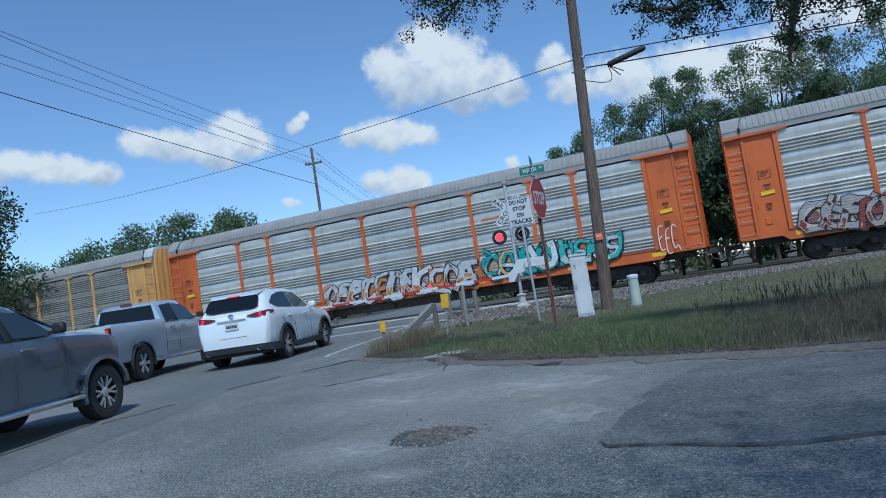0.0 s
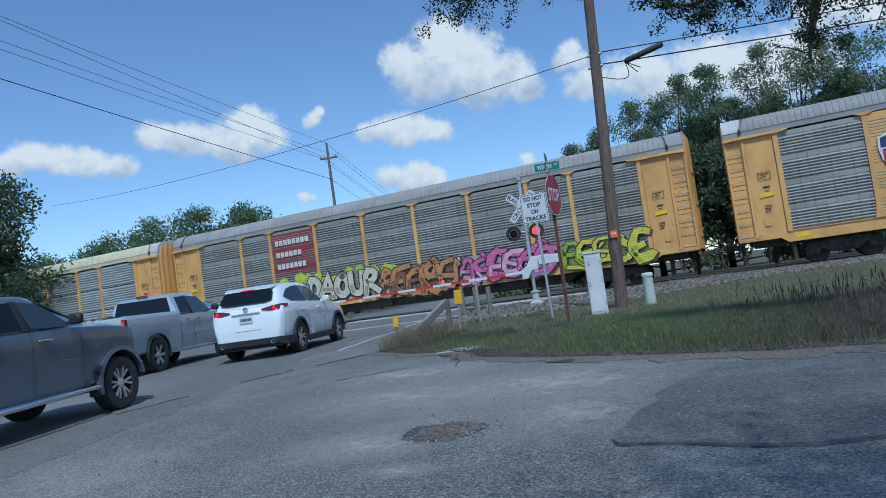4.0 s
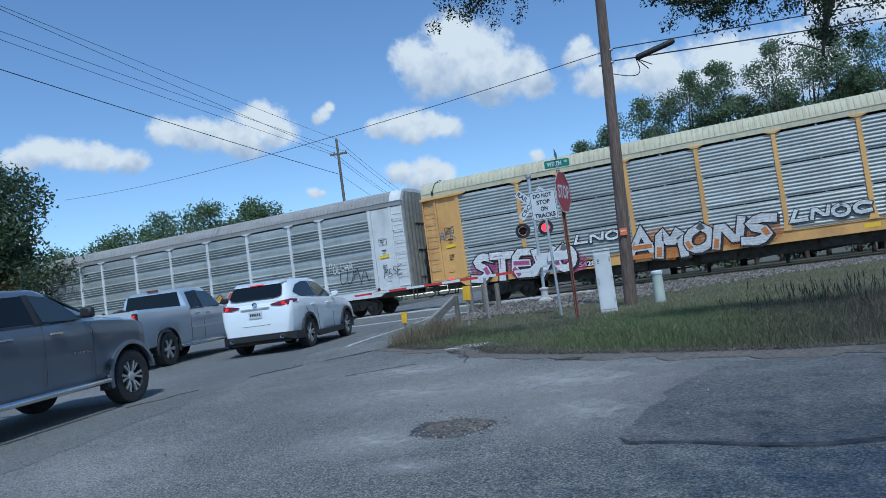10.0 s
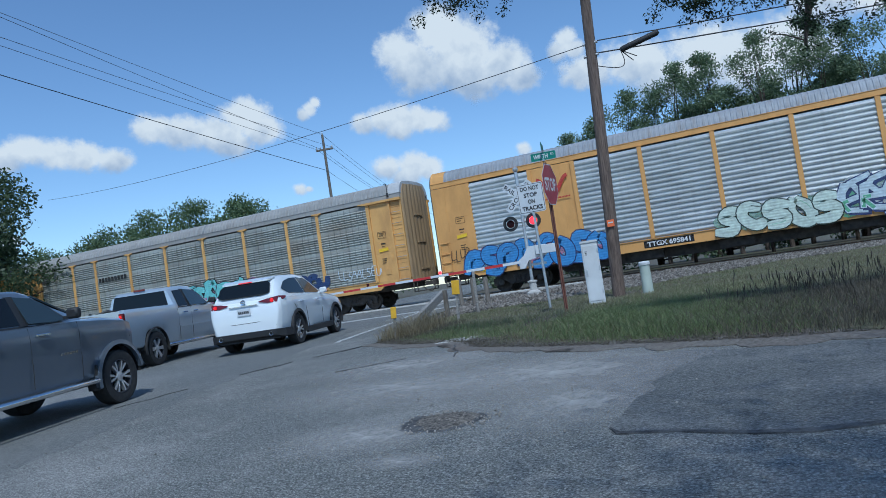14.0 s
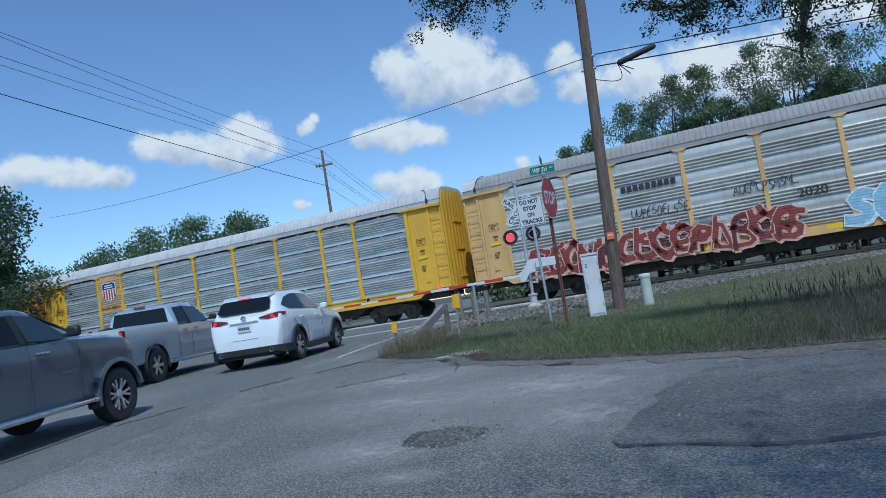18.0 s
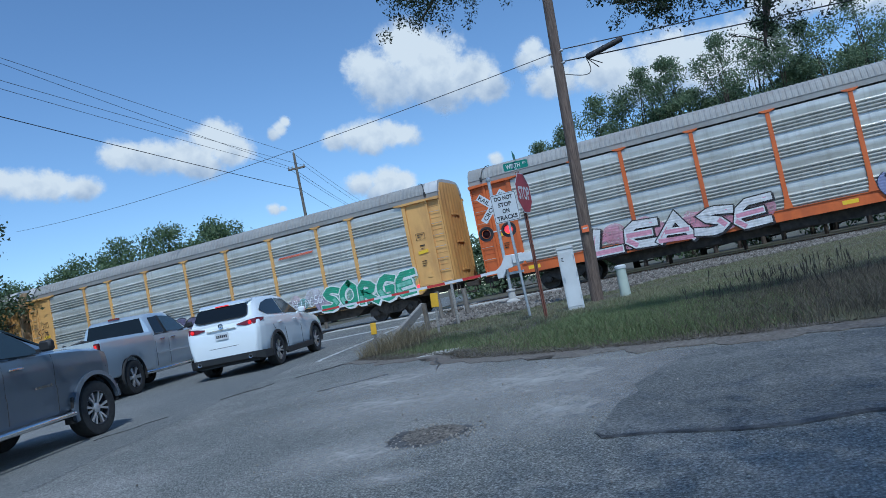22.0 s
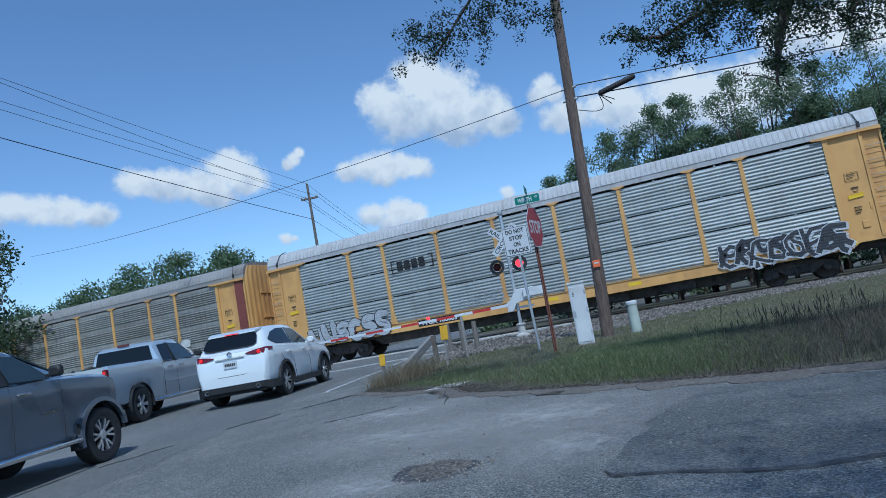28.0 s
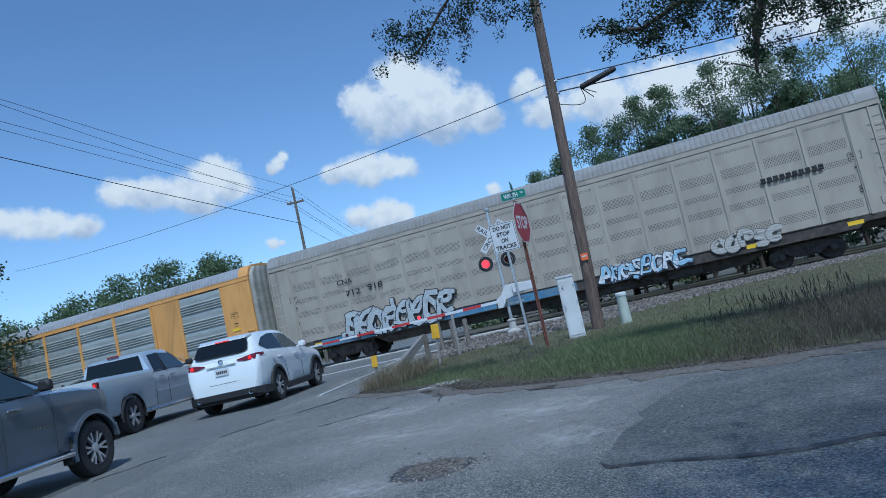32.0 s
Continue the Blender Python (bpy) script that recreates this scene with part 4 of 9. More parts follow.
def small_things():
    s = thing("equipment_cabinet", pose(-3.06, 13.75, gz(13.7), 0, 0, 12), "narrow white metal equipment cabinet in the grass", "utility cabinet")
    bm = bmesh.new()
    box(bm, -0.16, 0.16, -0.12, 0.12, -0.05, 1.26, 0.012)
    part("body", bm, WHITE_P, s)
    bm = bmesh.new()
    slab(bm, [(-0.175, 1.26), (0.175, 1.26), (0.16, 1.30), (-0.16, 1.30)], -0.135, 0.135)
    part("cap", bm, WHITE_P, s)
    bm = bmesh.new()
    box(bm, -0.135, 0.135, -0.131, -0.122, 0.12, 1.2, 0.004)
    d = part("door", bm, WHITE_P, s)
    for z in (0.3, 0.75, 1.1):
        bm = bmesh.new()
        box(bm, 0.125, 0.15, -0.142, -0.122, z - 0.04, z + 0.04, 0.004)
        part("hinge", bm, STEEL, d)
    bm = bmesh.new()
    box(bm, -0.12, -0.09, -0.148, -0.130, 0.62, 0.74, 0.004)
    part("latch", bm, STEEL, d)
    bm = bmesh.new()
    for k, w in enumerate((0.04, 0.035, 0.04)):
        box(bm, -0.10, -0.10 + w, -0.1335, -0.1315, 1.02 + k * 0.03, 1.035 + k * 0.03)
    part("marking", bm, SIGN_K, d)

    s = thing("marker_tube", pose(-2.30, 15.25, gz(15.2)), "pale greenish plastic pipe marker with a cap", "pipe marker")
    bm = bmesh.new()
    tube(bm, [(0, 0, -0.05), (0, 0, 0.66)], [0.115, 0.105], 16)
    part("tube", bm, mat("pale_plastic", (0.45, 0.51, 0.45), 0.6, col2=(0.38, 0.43, 0.38), scale=4, stain=(0.3, 0.3, 0.25), stain_amt=0.4), s, smooth=40)
    bm = bmesh.new()
    lathe(bm, [(0.12, 0.64), (0.122, 0.69), (0.10, 0.715), (0.02, 0.72)], 16, "z")
    part("cap", bm, WHITE_P, s, smooth=40)

    for (x, y, h, w, ph, turn, lab) in ((-6.59, 11.85, 0.62, 0.11, 0.22, 14, "small yellow object marker on a thin post"), (-6.06, 13.72, 0.92, 0.17, 0.30, 5, "yellow marker plate on a wooden stake")):
        s = thing("marker_post", pose(x, y, gz(y), 0, 4, turn), lab, "marker post", "yellow markers")
        bm = bmesh.new()
        box(bm, -0.025, 0.025, -0.02, 0.02, -0.1, h - 0.05, 0.004)
        part("stake", bm, PLANKWOOD, s)
        bm = bmesh.new()
        box(bm, -w / 2, w / 2, -0.045, -0.022, h - ph, h, 0.006)
        part("plate", bm, SIGN_Y, s)
    for (x, y, h, r, tilt) in ((-6.5, 16.0, 1.06, 0.038, 1), (-8.62, 20.0, 0.92, 0.075, -3), (-8.28, 20.2, 0.90, 0.08, 2), (-7.75, 20.0, 0.86, 0.08, 0)):
        bm = bmesh.new()
        tube(bm, [(0, 0, -0.1), (0, 0, h - 0.02), (0, 0, h)], [r, r * 0.95, r * 0.8], 10)
        ob = bm_obj("wooden_post", bm, PLANKWOOD if r < 0.05 else GREYWOOD, smooth=50)
        ob.matrix_basis = pose(x, y, gz(y), tilt, tilt, 0)
        tagged(ob, "short weathered wooden post in the verge", "post", "verge posts")
    s = thing("guard_plank", Matrix.Identity(4), "weathered grey timber guard plank sloping by the road edge", "guard plank")
    bm = bmesh.new()
    a, b = Vector((-6.50, 12.25, gz(12.2) + 0.02)), Vector((-7.55, 16.4, gz(16.4) + 0.52))
    d = (b - a).normalized()
    side = d.cross(Vector((0, 0, 1))).normalized()
    up = side.cross(d)
    rows = []
    for k in range(7):
        p = a.lerp(b, k / 6)
        rows.append([p + side * sx * 0.045 + up * sz for sx, sz in ((-1, 0), (1, 0), (1, 0.20), (-1, 0.20))])
    loft(bm, rows, ring=True)
    bmesh.ops.bevel(bm, geom=bm.edges[:], offset=0.01, segments=1, affect="EDGES")
    part("plank", bm, PLANKWOOD, s)
    for k in (0.93,):
        p = a.lerp(b, k)
        bm = bmesh.new()
        box(bm, p.x + 0.05, p.x + 0.15, p.y - 0.05, p.y + 0.05, gz(p.y) - 0.1, p.z + 0.22, 0.008)
        part("support_post", bm, GREYWOOD, s)
    # pale concrete strip and ground box near the signal
    bm = bmesh.new()
    box(bm, -1.9, 1.9, -0.14, 0.14, 0, 0.14, 0.015)
    ob = bm_obj("concrete_beam", bm, CONCRETE)
    ob.matrix_basis = pose(-8.0, 25.4, gz(25) + 0.0, 0, 0, 4)
    tagged(ob, "long pale concrete beam lying beside the tracks", "concrete beam")
    s = thing("ground_cabinet", pose(-31.5, 23.5, gz(21), 0, 0, 10), "pale grey ground equipment box beyond the road", "utility cabinet")
    bm = bmesh.new()
    box(bm, -0.9, 0.9, -0.5, 0.5, 0, 1.15, 0.03)
    part("body", bm, WHITE_P, s)
    bm = bmesh.new()
    box(bm, -0.96, 0.96, -0.56, 0.56, 1.152, 1.24, 0.02)
    part("lid", bm, WHITE_P, s)


STOP_TURN, GATE_TURN, GATE_TILT = 86, 16, -1.0
track_warning_sign()
stop_sign()
utility_pole()
overhead()
LIT_LAMP = crossing_signal()
small_things()

# ---- trees and growth ----
def leaf_cloud(name, centres, radius, per, size, material, parent, seed, flat=0.75):
    """A crown of many small leaves in clumps, as one mesh."""
    r = np.random.RandomState(seed)
    C = np.repeat(np.array(centres, float), per, axis=0)
    n = len(C)
    d = r.normal(size=(n, 3))
    d /= np.linalg.norm(d, axis=1)[:, None]
    P = C + d * (radius * r.rand(n, 1) ** 0.45) * np.array([1, 1, flat])
    a = r.normal(size=(n, 3))
    a /= np.linalg.norm(a, axis=1)[:, None]
    b = np.cross(a, r.normal(size=(n, 3)))
    b /= np.linalg.norm(b, axis=1)[:, None]
    s = size * r.uniform(0.6, 1.3, (n, 1))
    V = np.empty((n, 4, 3))
    V[:, 0], V[:, 1], V[:, 2], V[:, 3] = P - a * s, P - b * s * 0.45, P + a * s, P + b * s * 0.45
    me = bpy.data.meshes.new(name)
    me.from_pydata(V.reshape(-1, 3).tolist(), [], np.arange(n * 4).reshape(n, 4).tolist())
    me.materials.append(material)
    ob = new(name, me)
    ob.parent = parent
    return ob


def tree(x, y, h, r, seed, leaf, lsize, nclump, per, label, trunk_r=0.25, low=0.3, group="trees", clump=0.0):
    rng = random.Random(seed)
    base = gz(y)
    t = thing("tree", pose(x, y, base), label, "tree", group)
    bm = bmesh.new()
    lean = rng.uniform(-.06, .06) * h
    tube(bm, [(0, 0, -0.2), (lean * .2, 0, h * .25), (lean * .6, 0, h * .5), (lean, 0, h * .82)], [trunk_r * 1.25, trunk_r, trunk_r * .7, trunk_r * .2], 9)
    part("trunk", bm, BARK, t, smooth=60)
    cents = []
    lobes = []
    for k in range(13):
        u = low + (.86 - low) * (k + .5) / 13
        spread = r * (1.15 - .80 * u) * rng.uniform(.6, 1.35)
        a = k * 2.4 + rng.uniform(-.5, .5)
        lobes.append((lean * u + spread * math.cos(a), spread * .8 * math.sin(a), h * u, r * (1.10 - .40 * u) * rng.uniform(.36, .62)))
    lobes.append((lean, 0, h * .88, r * .36))
    lobes.append((lean + r * rng.uniform(-.3, .3), 0, h * .95, r * .20))
    while len(cents) < nclump:
        lx, ly, lz, lr = rng.choice(lobes)
        d = Vector((rng.gauss(0, 1), rng.gauss(0, 1), rng.gauss(0, 1))).normalized() * lr * rng.random() ** .4
        q = Vector((lx, ly, lz)) + Vector((d.x, d.y, d.z * .8))
        if h * low < q.z < h * 1.01:
            cents.append(tuple(q))
    for lx, ly, lz, lr in lobes:
        bm = bmesh.new()
        z0 = min(h * .6, lz * .6)
        tube(bm, [(lean * z0 / h, 0, z0), (lx * .5, ly * .5, (z0 + lz) / 2), (lx, ly, lz)], [trunk_r * .40, trunk_r * .24, trunk_r * .10], 6)
        part("limb", bm, BARK, t, smooth=60)
    leaf_cloud("crown", cents, clump or r * .20 + .12, per, lsize, leaf, t, seed)
    return t


for i, (x, y, h, r) in enumerate(((-11.6, 48.5, 8.6, 1.7), (-10.3, 47.5, 10.2, 1.6), (-8.8, 48, 10.9, 1.8), (-7.3, 48, 12.4, 1.9), (-5.6, 48.5, 12.2, 1.9), (-4.1, 48, 13.5, 1.9), (-2.5, 48.5, 13.6, 2.0), (-1.1, 47.5, 13.5, 1.7), (0.35, 49, 11.3, 1.5), (1.7, 47.5, 14.0, 1.9), (2.9, 48.5, 14.6, 2.1), (4.5, 48, 13.7, 1.9), (5.9, 49, 11.6, 1.6), (7.5, 47.5, 13.3, 2.0), (9.6, 48, 14.6, 2.4), (13, 48, 15.6, 3.2), (18.5, 47, 16, 4.0), (26, 49, 16.5, 5.0))):
    tree(x, y, h - .30, r * 1.28, 100 + i, LEAF_RIGHT, 0.088, 330, 32, "airy grey-green broadleaf tree behind the tracks", 0.12, 0.20, "trees behind the tracks", 0.50)
for i, (x, y, h, r) in enumerate(((-11.5, 51, 7.0, 3), (-6.5, 51, 9.2, 3), (-2, 51, 10.4, 3.4), (2, 52, 10.6, 4), (6, 51, 10.8, 3.6), (10, 52, 11.2, 4), (14.5, 51, 12, 4), (20, 52, 12.5, 5), (-18, 56, 5.0, 3.5), (30, 52, 12, 6))):
    tree(x, y, h, r, 130 + i, LEAF_RIGHT, 0.17, 210, 44, "dense green undergrowth tree behind the tracks", 0.2, 0.02, "trees behind the tracks", 0.7)
for i, (x, h, r) in enumerate(((-128, 14, 7), (-116, 15, 7), (-106, 14.6, 6.5), (-97, 14.9, 6.2), (-89, 15.6, 6), (-81, 15.8, 5.8), (-74.5, 16.6, 5.6), (-68.5, 17.6, 5.4), (-62, 16.9, 5.2), (-57, 14.8, 4.6), (-51.5, 13.0, 4.5), (-46, 11.5, 4.5))):
    tree(x - 4.5, 75 + (i % 3) * 3, h * 1.03, r * 1.4, 160 + i, LEAF_FAR, 0.24, 260, 36, "bright green tree in the distant tree line", 0.35, 0.1, "distant tree line")
for i, (x, h, r) in enumerate(((-122, 12.5, 8), (-111, 13, 8), (-101, 13, 7.5), (-92, 13.4, 7), (-84, 14, 7), (-77, 14.4, 6.6), (-70, 15, 6.4), (-64, 14.4, 6), (-57, 12.4, 5.4), (-50, 10.6, 5.2))):
    tree(x - 4.5, 84, h * 1.03, r * 1.2, 175 + i, LEAF_FAR, 0.30, 170, 34, "bright green tree in the distant tree line", 0.3, 0.05, "distant tree line")
for i, x in enumerate((-7.0, -3.2, 0.5, 4.2, 8.0, 12.0, 16.0)):
    tree(x, 37.5 + (i % 2) * 1.2, 5.4 + (i % 3) * .6, 2.5, 230 + i, LEAF_ROAD, 0.16, 190, 46, "dense dark green bush behind the tracks", 0.08, 0.30, "bushes behind the tracks", 0.55)
tree(-44.9, 27.0, 14.0, 5.4, 190, LEAF_ROAD, 0.15, 520, 56, "dark green tree at the far side of the road", 0.35, 0.26, "roadside trees")
tree(-50.0, 30.0, 9.5, 5.0, 192, LEAF_ROAD, 0.18, 140, 40, "dark green tree at the far side of the road", 0.3, 0.15, "roadside trees")


def oak():
    """Live oak whose limbs hang into view over the verge."""
    t = thing("oak_tree", pose(5.6, 9.6, gz(9.6)), "large live oak with dark limbs overhanging the verge", "tree", "roadside trees")
    rng = random.Random(77)
    bm = bmesh.new()
    tube(bm, [(0, 0, -0.2), (-0.1, 0, 1.2), (-0.3, 0.05, 2.6), (-0.5, 0.1, 4.2), (-0.4, 0.1, 6.5)], [0.55, 0.44, 0.40, 0.34, 0.2], 14)
    part("trunk", bm, BARK, t, smooth=60)
    o = Vector((5.6, 9.6, gz(9.6)))
    limbs = [[(5.1, 9.7, 4.6), (3.4, 9.3, 5.0), (2.2, 9.1, 4.9), (1.25, 9.0, 4.6), (0.95, 9.0, 4.0), (0.80, 9.0, 3.38)],
             [(5.1, 9.7, 5.4), (3.0, 9.2, 6.0), (0.8, 9.0, 6.2), (-1.2, 9.0, 6.0), (-2.6, 9.0, 5.75), (-3.3, 9.0, 5.1)],
             [(5.1, 9.7, 5.0), (3.0, 9.4, 5.2), (1.6, 9.2, 5.0), (0.4, 9.1, 4.6), (-0.3, 9.0, 4.35), (-0.75, 9.0, 4.45)],
             [(5.2, 9.6, 4.4), (3.6, 9.2, 4.5), (2.4, 9.0, 4.3), (1.7, 9.0, 4.0)],
             [(5.2, 9.7, 6.5), (5.4, 8.4, 7.6), (6.4, 7, 8.4), (7.6, 5.6, 8.6)], [(5.2, 9.7, 6.5), (6.5, 11, 8), (8, 12, 8.6)], [(5.2, 9.7, 6.2), (5.5, 7.5, 7.6), (6, 5, 8)]]
    cents = []
    for li, L in enumerate(limbs):
        bm = bmesh.new()
        tube(bm, [Vector(p) - o for p in L], [(0.16 if li > 3 else 0.03 if li == 1 else 0.05) * (1 - .8 * i / (len(L) - 1)) + .010 for i in range(len(L))] if li != 0 else [0.2, .14, .10, .08, .055, .015], 8)
        lo = part("limb", bm, BARK, t, smooth=60)
        for k in range(46):
            u = rng.uniform(.42, 1) * (len(L) - 1)
            i = min(int(u), len(L) - 2)
            p = Vector(L[i]).lerp(Vector(L[i + 1]), u - i) - o
            q = p + Vector((rng.gauss(0, .26), rng.gauss(0, .32), rng.gauss(.02, .17)))
            if li == 0 and k % 2:
                q = p + Vector((rng.gauss(0, .5), rng.gauss(0, .35), abs(rng.gauss(.25, .25))))
            bmt = bmesh.new()
            cents.append(tuple(q))
            tube(bmt, [p, p.lerp(q, .6) + Vector((0, 0, .03)), q], [.010, .007, .003], 4)
            if k % 3 == 0:
                part("twig", bmt, BARK, lo)
            else:
                bmt.free()
    # sprays seen against the sky
    for x, z, n, sp in ((-3.4, 5.35, 26, .24), (-3.05, 5.1, 20, .20), (-2.5, 5.35, 22, .22), (-1.95, 5.25, 22, .22), (-1.6, 5.1, 8, .13), (-.45, 4.35, 26, .20), (-.1, 4.2, 22, .18), (.25, 4.45, 40, .24), (.7, 4.3, 44, .26), (1.1, 4.25, 44, .26), (1.5, 4.05, 36, .22), (1.85, 3.95, 26, .18), (.8, 4.6, 30, .3), (.9, 3.62, 14, .10), (.4, 4.8, 30, .3), (1.5, 4.5, 30, .3)):
        for _ in range(n):
            cents.append((x - o.x + rng.gauss(0, sp), 9.0 - o.y + rng.gauss(0, .36), z - o.z + rng.gauss(0, sp * .62)))
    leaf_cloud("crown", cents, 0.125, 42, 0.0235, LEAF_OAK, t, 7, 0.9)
    # unseen small leaves added high over corner and verge, to shade half the sun
    far = [(rng.gauss(-1.35, 1.0), rng.gauss(-12.0, .95), rng.uniform(8.0, 10.0)) for _ in range(2100)]
    far += [(rng.gauss(.9, 1.3), rng.gauss(-8.0, 1.2), rng.uniform(7.6, 9.8)) for _ in range(2100)]
    leaf_cloud("shade_leaves", far, 0.7, 11, 0.036, LEAF_OAK, t, 8, 0.7)


oak()


def growth():
    """Grass, dry growth and weeds on the verge."""
    r = np.random.RandomState(5)

    def blades(name, n, material, pick, h0, h1, w, label, kind="stuff", y0=7.2, span=18.0, power=1.4):
        V, F = [], []
        k = 0
        while k < n:
            x, y = r.uniform(-10.5, 6.5), y0 + span * r.rand() ** power
            if not in_verge(x, y) or y > gravel_y(x) + 0.9 * (r.rand() - .6):
                continue
            p = pick(x, y)
            if r.rand() > p:
                continue
            z = verge_z(x, y) - 0.03
            h = r.uniform(h0, h1) * (0.5 + 0.5 * min(1, (x - kerb_x(y)) * 0.7)) * float(np.interp(y, [9, 11.5, 13.5, 18], [1, .9, .5, .4]))
            a = r.uniform(0, 6.283)
            dx, dy = math.cos(a), math.sin(a)
            bend = r.uniform(0.2, 1.1) * h
            b = r.uniform(0, 6.283)
            i = len(V)
            ww = w * r.uniform(.6, 1.3)
            V += [(x - dx * ww, y - dy * ww, z), (x + dx * ww, y + dy * ww, z), (x + dx * ww * .7 + bend * .35 * math.cos(b), y + dy * ww * .7 + bend * .35 * math.sin(b), z + h * .6), (x - dx * ww * .7 + bend * .35 * math.cos(b), y - dy * ww * .7 + bend * .35 * math.sin(b), z + h * .6), (x + bend * math.cos(b), y + bend * math.sin(b), z + h)]
            F += [(i, i + 1, i + 2, i + 3), (i + 3, i + 2, i + 4)]
            k += 1
        me = bpy.data.meshes.new(name)
        me.from_pydata(V, [], F)
        me.materials.append(material)
        tagged(new(name, me), label, "grass", kind=kind)

    def green(x, y):
        n = noise.noise(Vector((x * .45, y * .45, 1)))
        d = x - kerb_x(y)
        lush = math.exp(-((y - 10.4) / 2.0) ** 2) * float(np.interp(x, [-7, -5.4, -4.4, -3.2, -2.4], [.7, .5, .12, .25, 1]))
        path = math.exp(-((y - 13.2 - .25 * (x + 5)) / .5) ** 2) if x < -3.3 else 0
        return max(0.02, min(1, .12 + lush * 1.1 + .35 * n)) * (1 - .97 * min(1, max(0, (x + .7) * .7))) * (.08 if d < .35 else .35 if d < .8 else 1) * (1 - .8 * path)

    def dry(x, y):
        n = noise.noise(Vector((x * .5, y * .5, 8)))
        d = x - kerb_x(y)
        path = math.exp(-((y - 13.2 - .25 * (x + 5)) / .45) ** 2) if x < -3.3 else 0
        brown = min(1, max(0, (x + .6) * .6)) * (y < 13)
        return max(.05, min(1, .30 + .5 * n + (.4 if y > 13 else 0))) * (.3 if d < .4 else 1) * (1 - .8 * path) * (1 - .88 * brown)

    blades("grass", 80000, GRASS_G, green, .03, .13, .0036, "lush green grass on the verge")
    blades("dry_grass", 66000, GRASS_D, dry, .02, .13, .0032, "dry yellowish grass on the verge")
    def weedy(x, y):
        if -7.6 < x < -5.6 and 11.5 < y < 13.2:
            return 1.0
        right = min(1, max(0, (x + 1.3) * .7)) * math.exp(-((y - 9.8) / 2.1) ** 2)
        return .02 + right * max(0, .75 + .7 * noise.noise(Vector((x * .8, y * .8, 4))))

    blades("tall_dry_grass", 1500, GRASS_D, lambda x, y: 1.0 if -7.4 < x < -5.9 and 11.6 < y < 13.0 else 0.0, .35, .85, .0045, "tall dry grass round the yellow marker", y0=11.4, span=1.8, power=1.0)
    blades("weeds", 78000, WEED, weedy, .03, .17, .0034, "brown weedy growth on the verge")
    blades("olive_grass", 60000, GRASS_M, lambda x, y: .75 + .5 * noise.noise(Vector((x * .6, y * .6, 3))) - (.6 * math.exp(-((y - 13.2 - .25 * (x + 5)) / .45) ** 2) if x < -3.3 else 0), .06, .19, .0048, "short olive grass by the track", y0=12.0, span=12.5, power=1.0)
    # tall dead stalks with seed heads
    bm = bmesh.new()
    rng = random.Random(9)
    for _ in range(90):
        x, y = rng.gauss(.7, .7), rng.gauss(10.9, .8)
        if not in_verge(x, y) or kerb_x(y) + .7 > x:
            continue
        z, h = verge_z(x, y), rng.uniform(.20, .40)
        lx, ly = rng.uniform(-.06, .06), rng.uniform(-.06, .06)
        tube(bm, [(x, y, z - .03), (x + lx * .5, y + ly * .5, z + h * .6), (x + lx, y + ly, z + h * .8), (x + lx, y + ly, z + h)], [.003, .003, .008, .003], 4)
    tagged(bm_obj("dead_stalks", bm, STALK), "tall dark dead weed stalks with seed heads", "weeds", kind="stuff")
    # leaf litter along the asphalt edge
    V, F = [], []
    k = 0
    while k < 8000:
        y = r.uniform(7.3, 11.6)
        x = kerb_x(y) + abs(r.normal(0, .42)) - .10 if r.rand() < .8 else r.uniform(-7, 3)
        if x > 4 or (not in_verge(x, y) and r.rand() < .8):
            continue
        z = (verge_z(x, y) if in_verge(x, y) else gz(y)) + .012
        a, s = r.uniform(0, 6.28), r.uniform(.008, .022)
        i = len(V)
        V += [(x + s * math.cos(a), y + s * math.sin(a), z), (x - .5 * s * math.sin(a), y + .5 * s * math.cos(a), z + r.uniform(0, .008)), (x - s * math.cos(a), y - s * math.sin(a), z), (x + .5 * s * math.sin(a), y - .5 * s * math.cos(a), z + r.uniform(0, .008))]
        F.append((i, i + 1, i + 2, i + 3))
        k += 1
    me = bpy.data.meshes.new("leaf_litter")
    me.from_pydata(V, [], F)
    me.materials.append(WEED)
    tagged(new("leaf_litter", me), "brown fallen leaves along the asphalt edge", "leaves", kind="stuff")


growth()

# ---- the freight train: autorack cars ----
PITCH, SPEED, FIRST = 28.3, 20.97, -2.26
BODY = 27.05                     # length of a car body
ZS0, ZS1, ZT = 0.85, 1.29, 5.03  # side sill and top of the side, above the rail
E_W, B_W, C_W = 1.88, 2.82, 1.90
D_W = (BODY - 2 * (E_W + B_W + C_W)) / 5
BAYS = [B_W, C_W, D_W, D_W, D_W, D_W, D_W, C_W, B_W]
EDGES = [-BODY / 2 + E_W]
for _w in BAYS:
    EDGES.append(EDGES[-1] + _w)
YS = -1.50                       # near side of a car


def ridges(z, pitch, n, out, deep=0.0):
    """Rolled ridges one above another: an undercut below, a crest, a slope that faces the sky."""
    prof = []
    for i in range(n):
        prof += [(z, deep), (z + pitch * 0.27, -out * 0.9), (z + pitch * 0.45, -out), (z + pitch * 0.84, -0.002)]
        z += pitch
    return prof


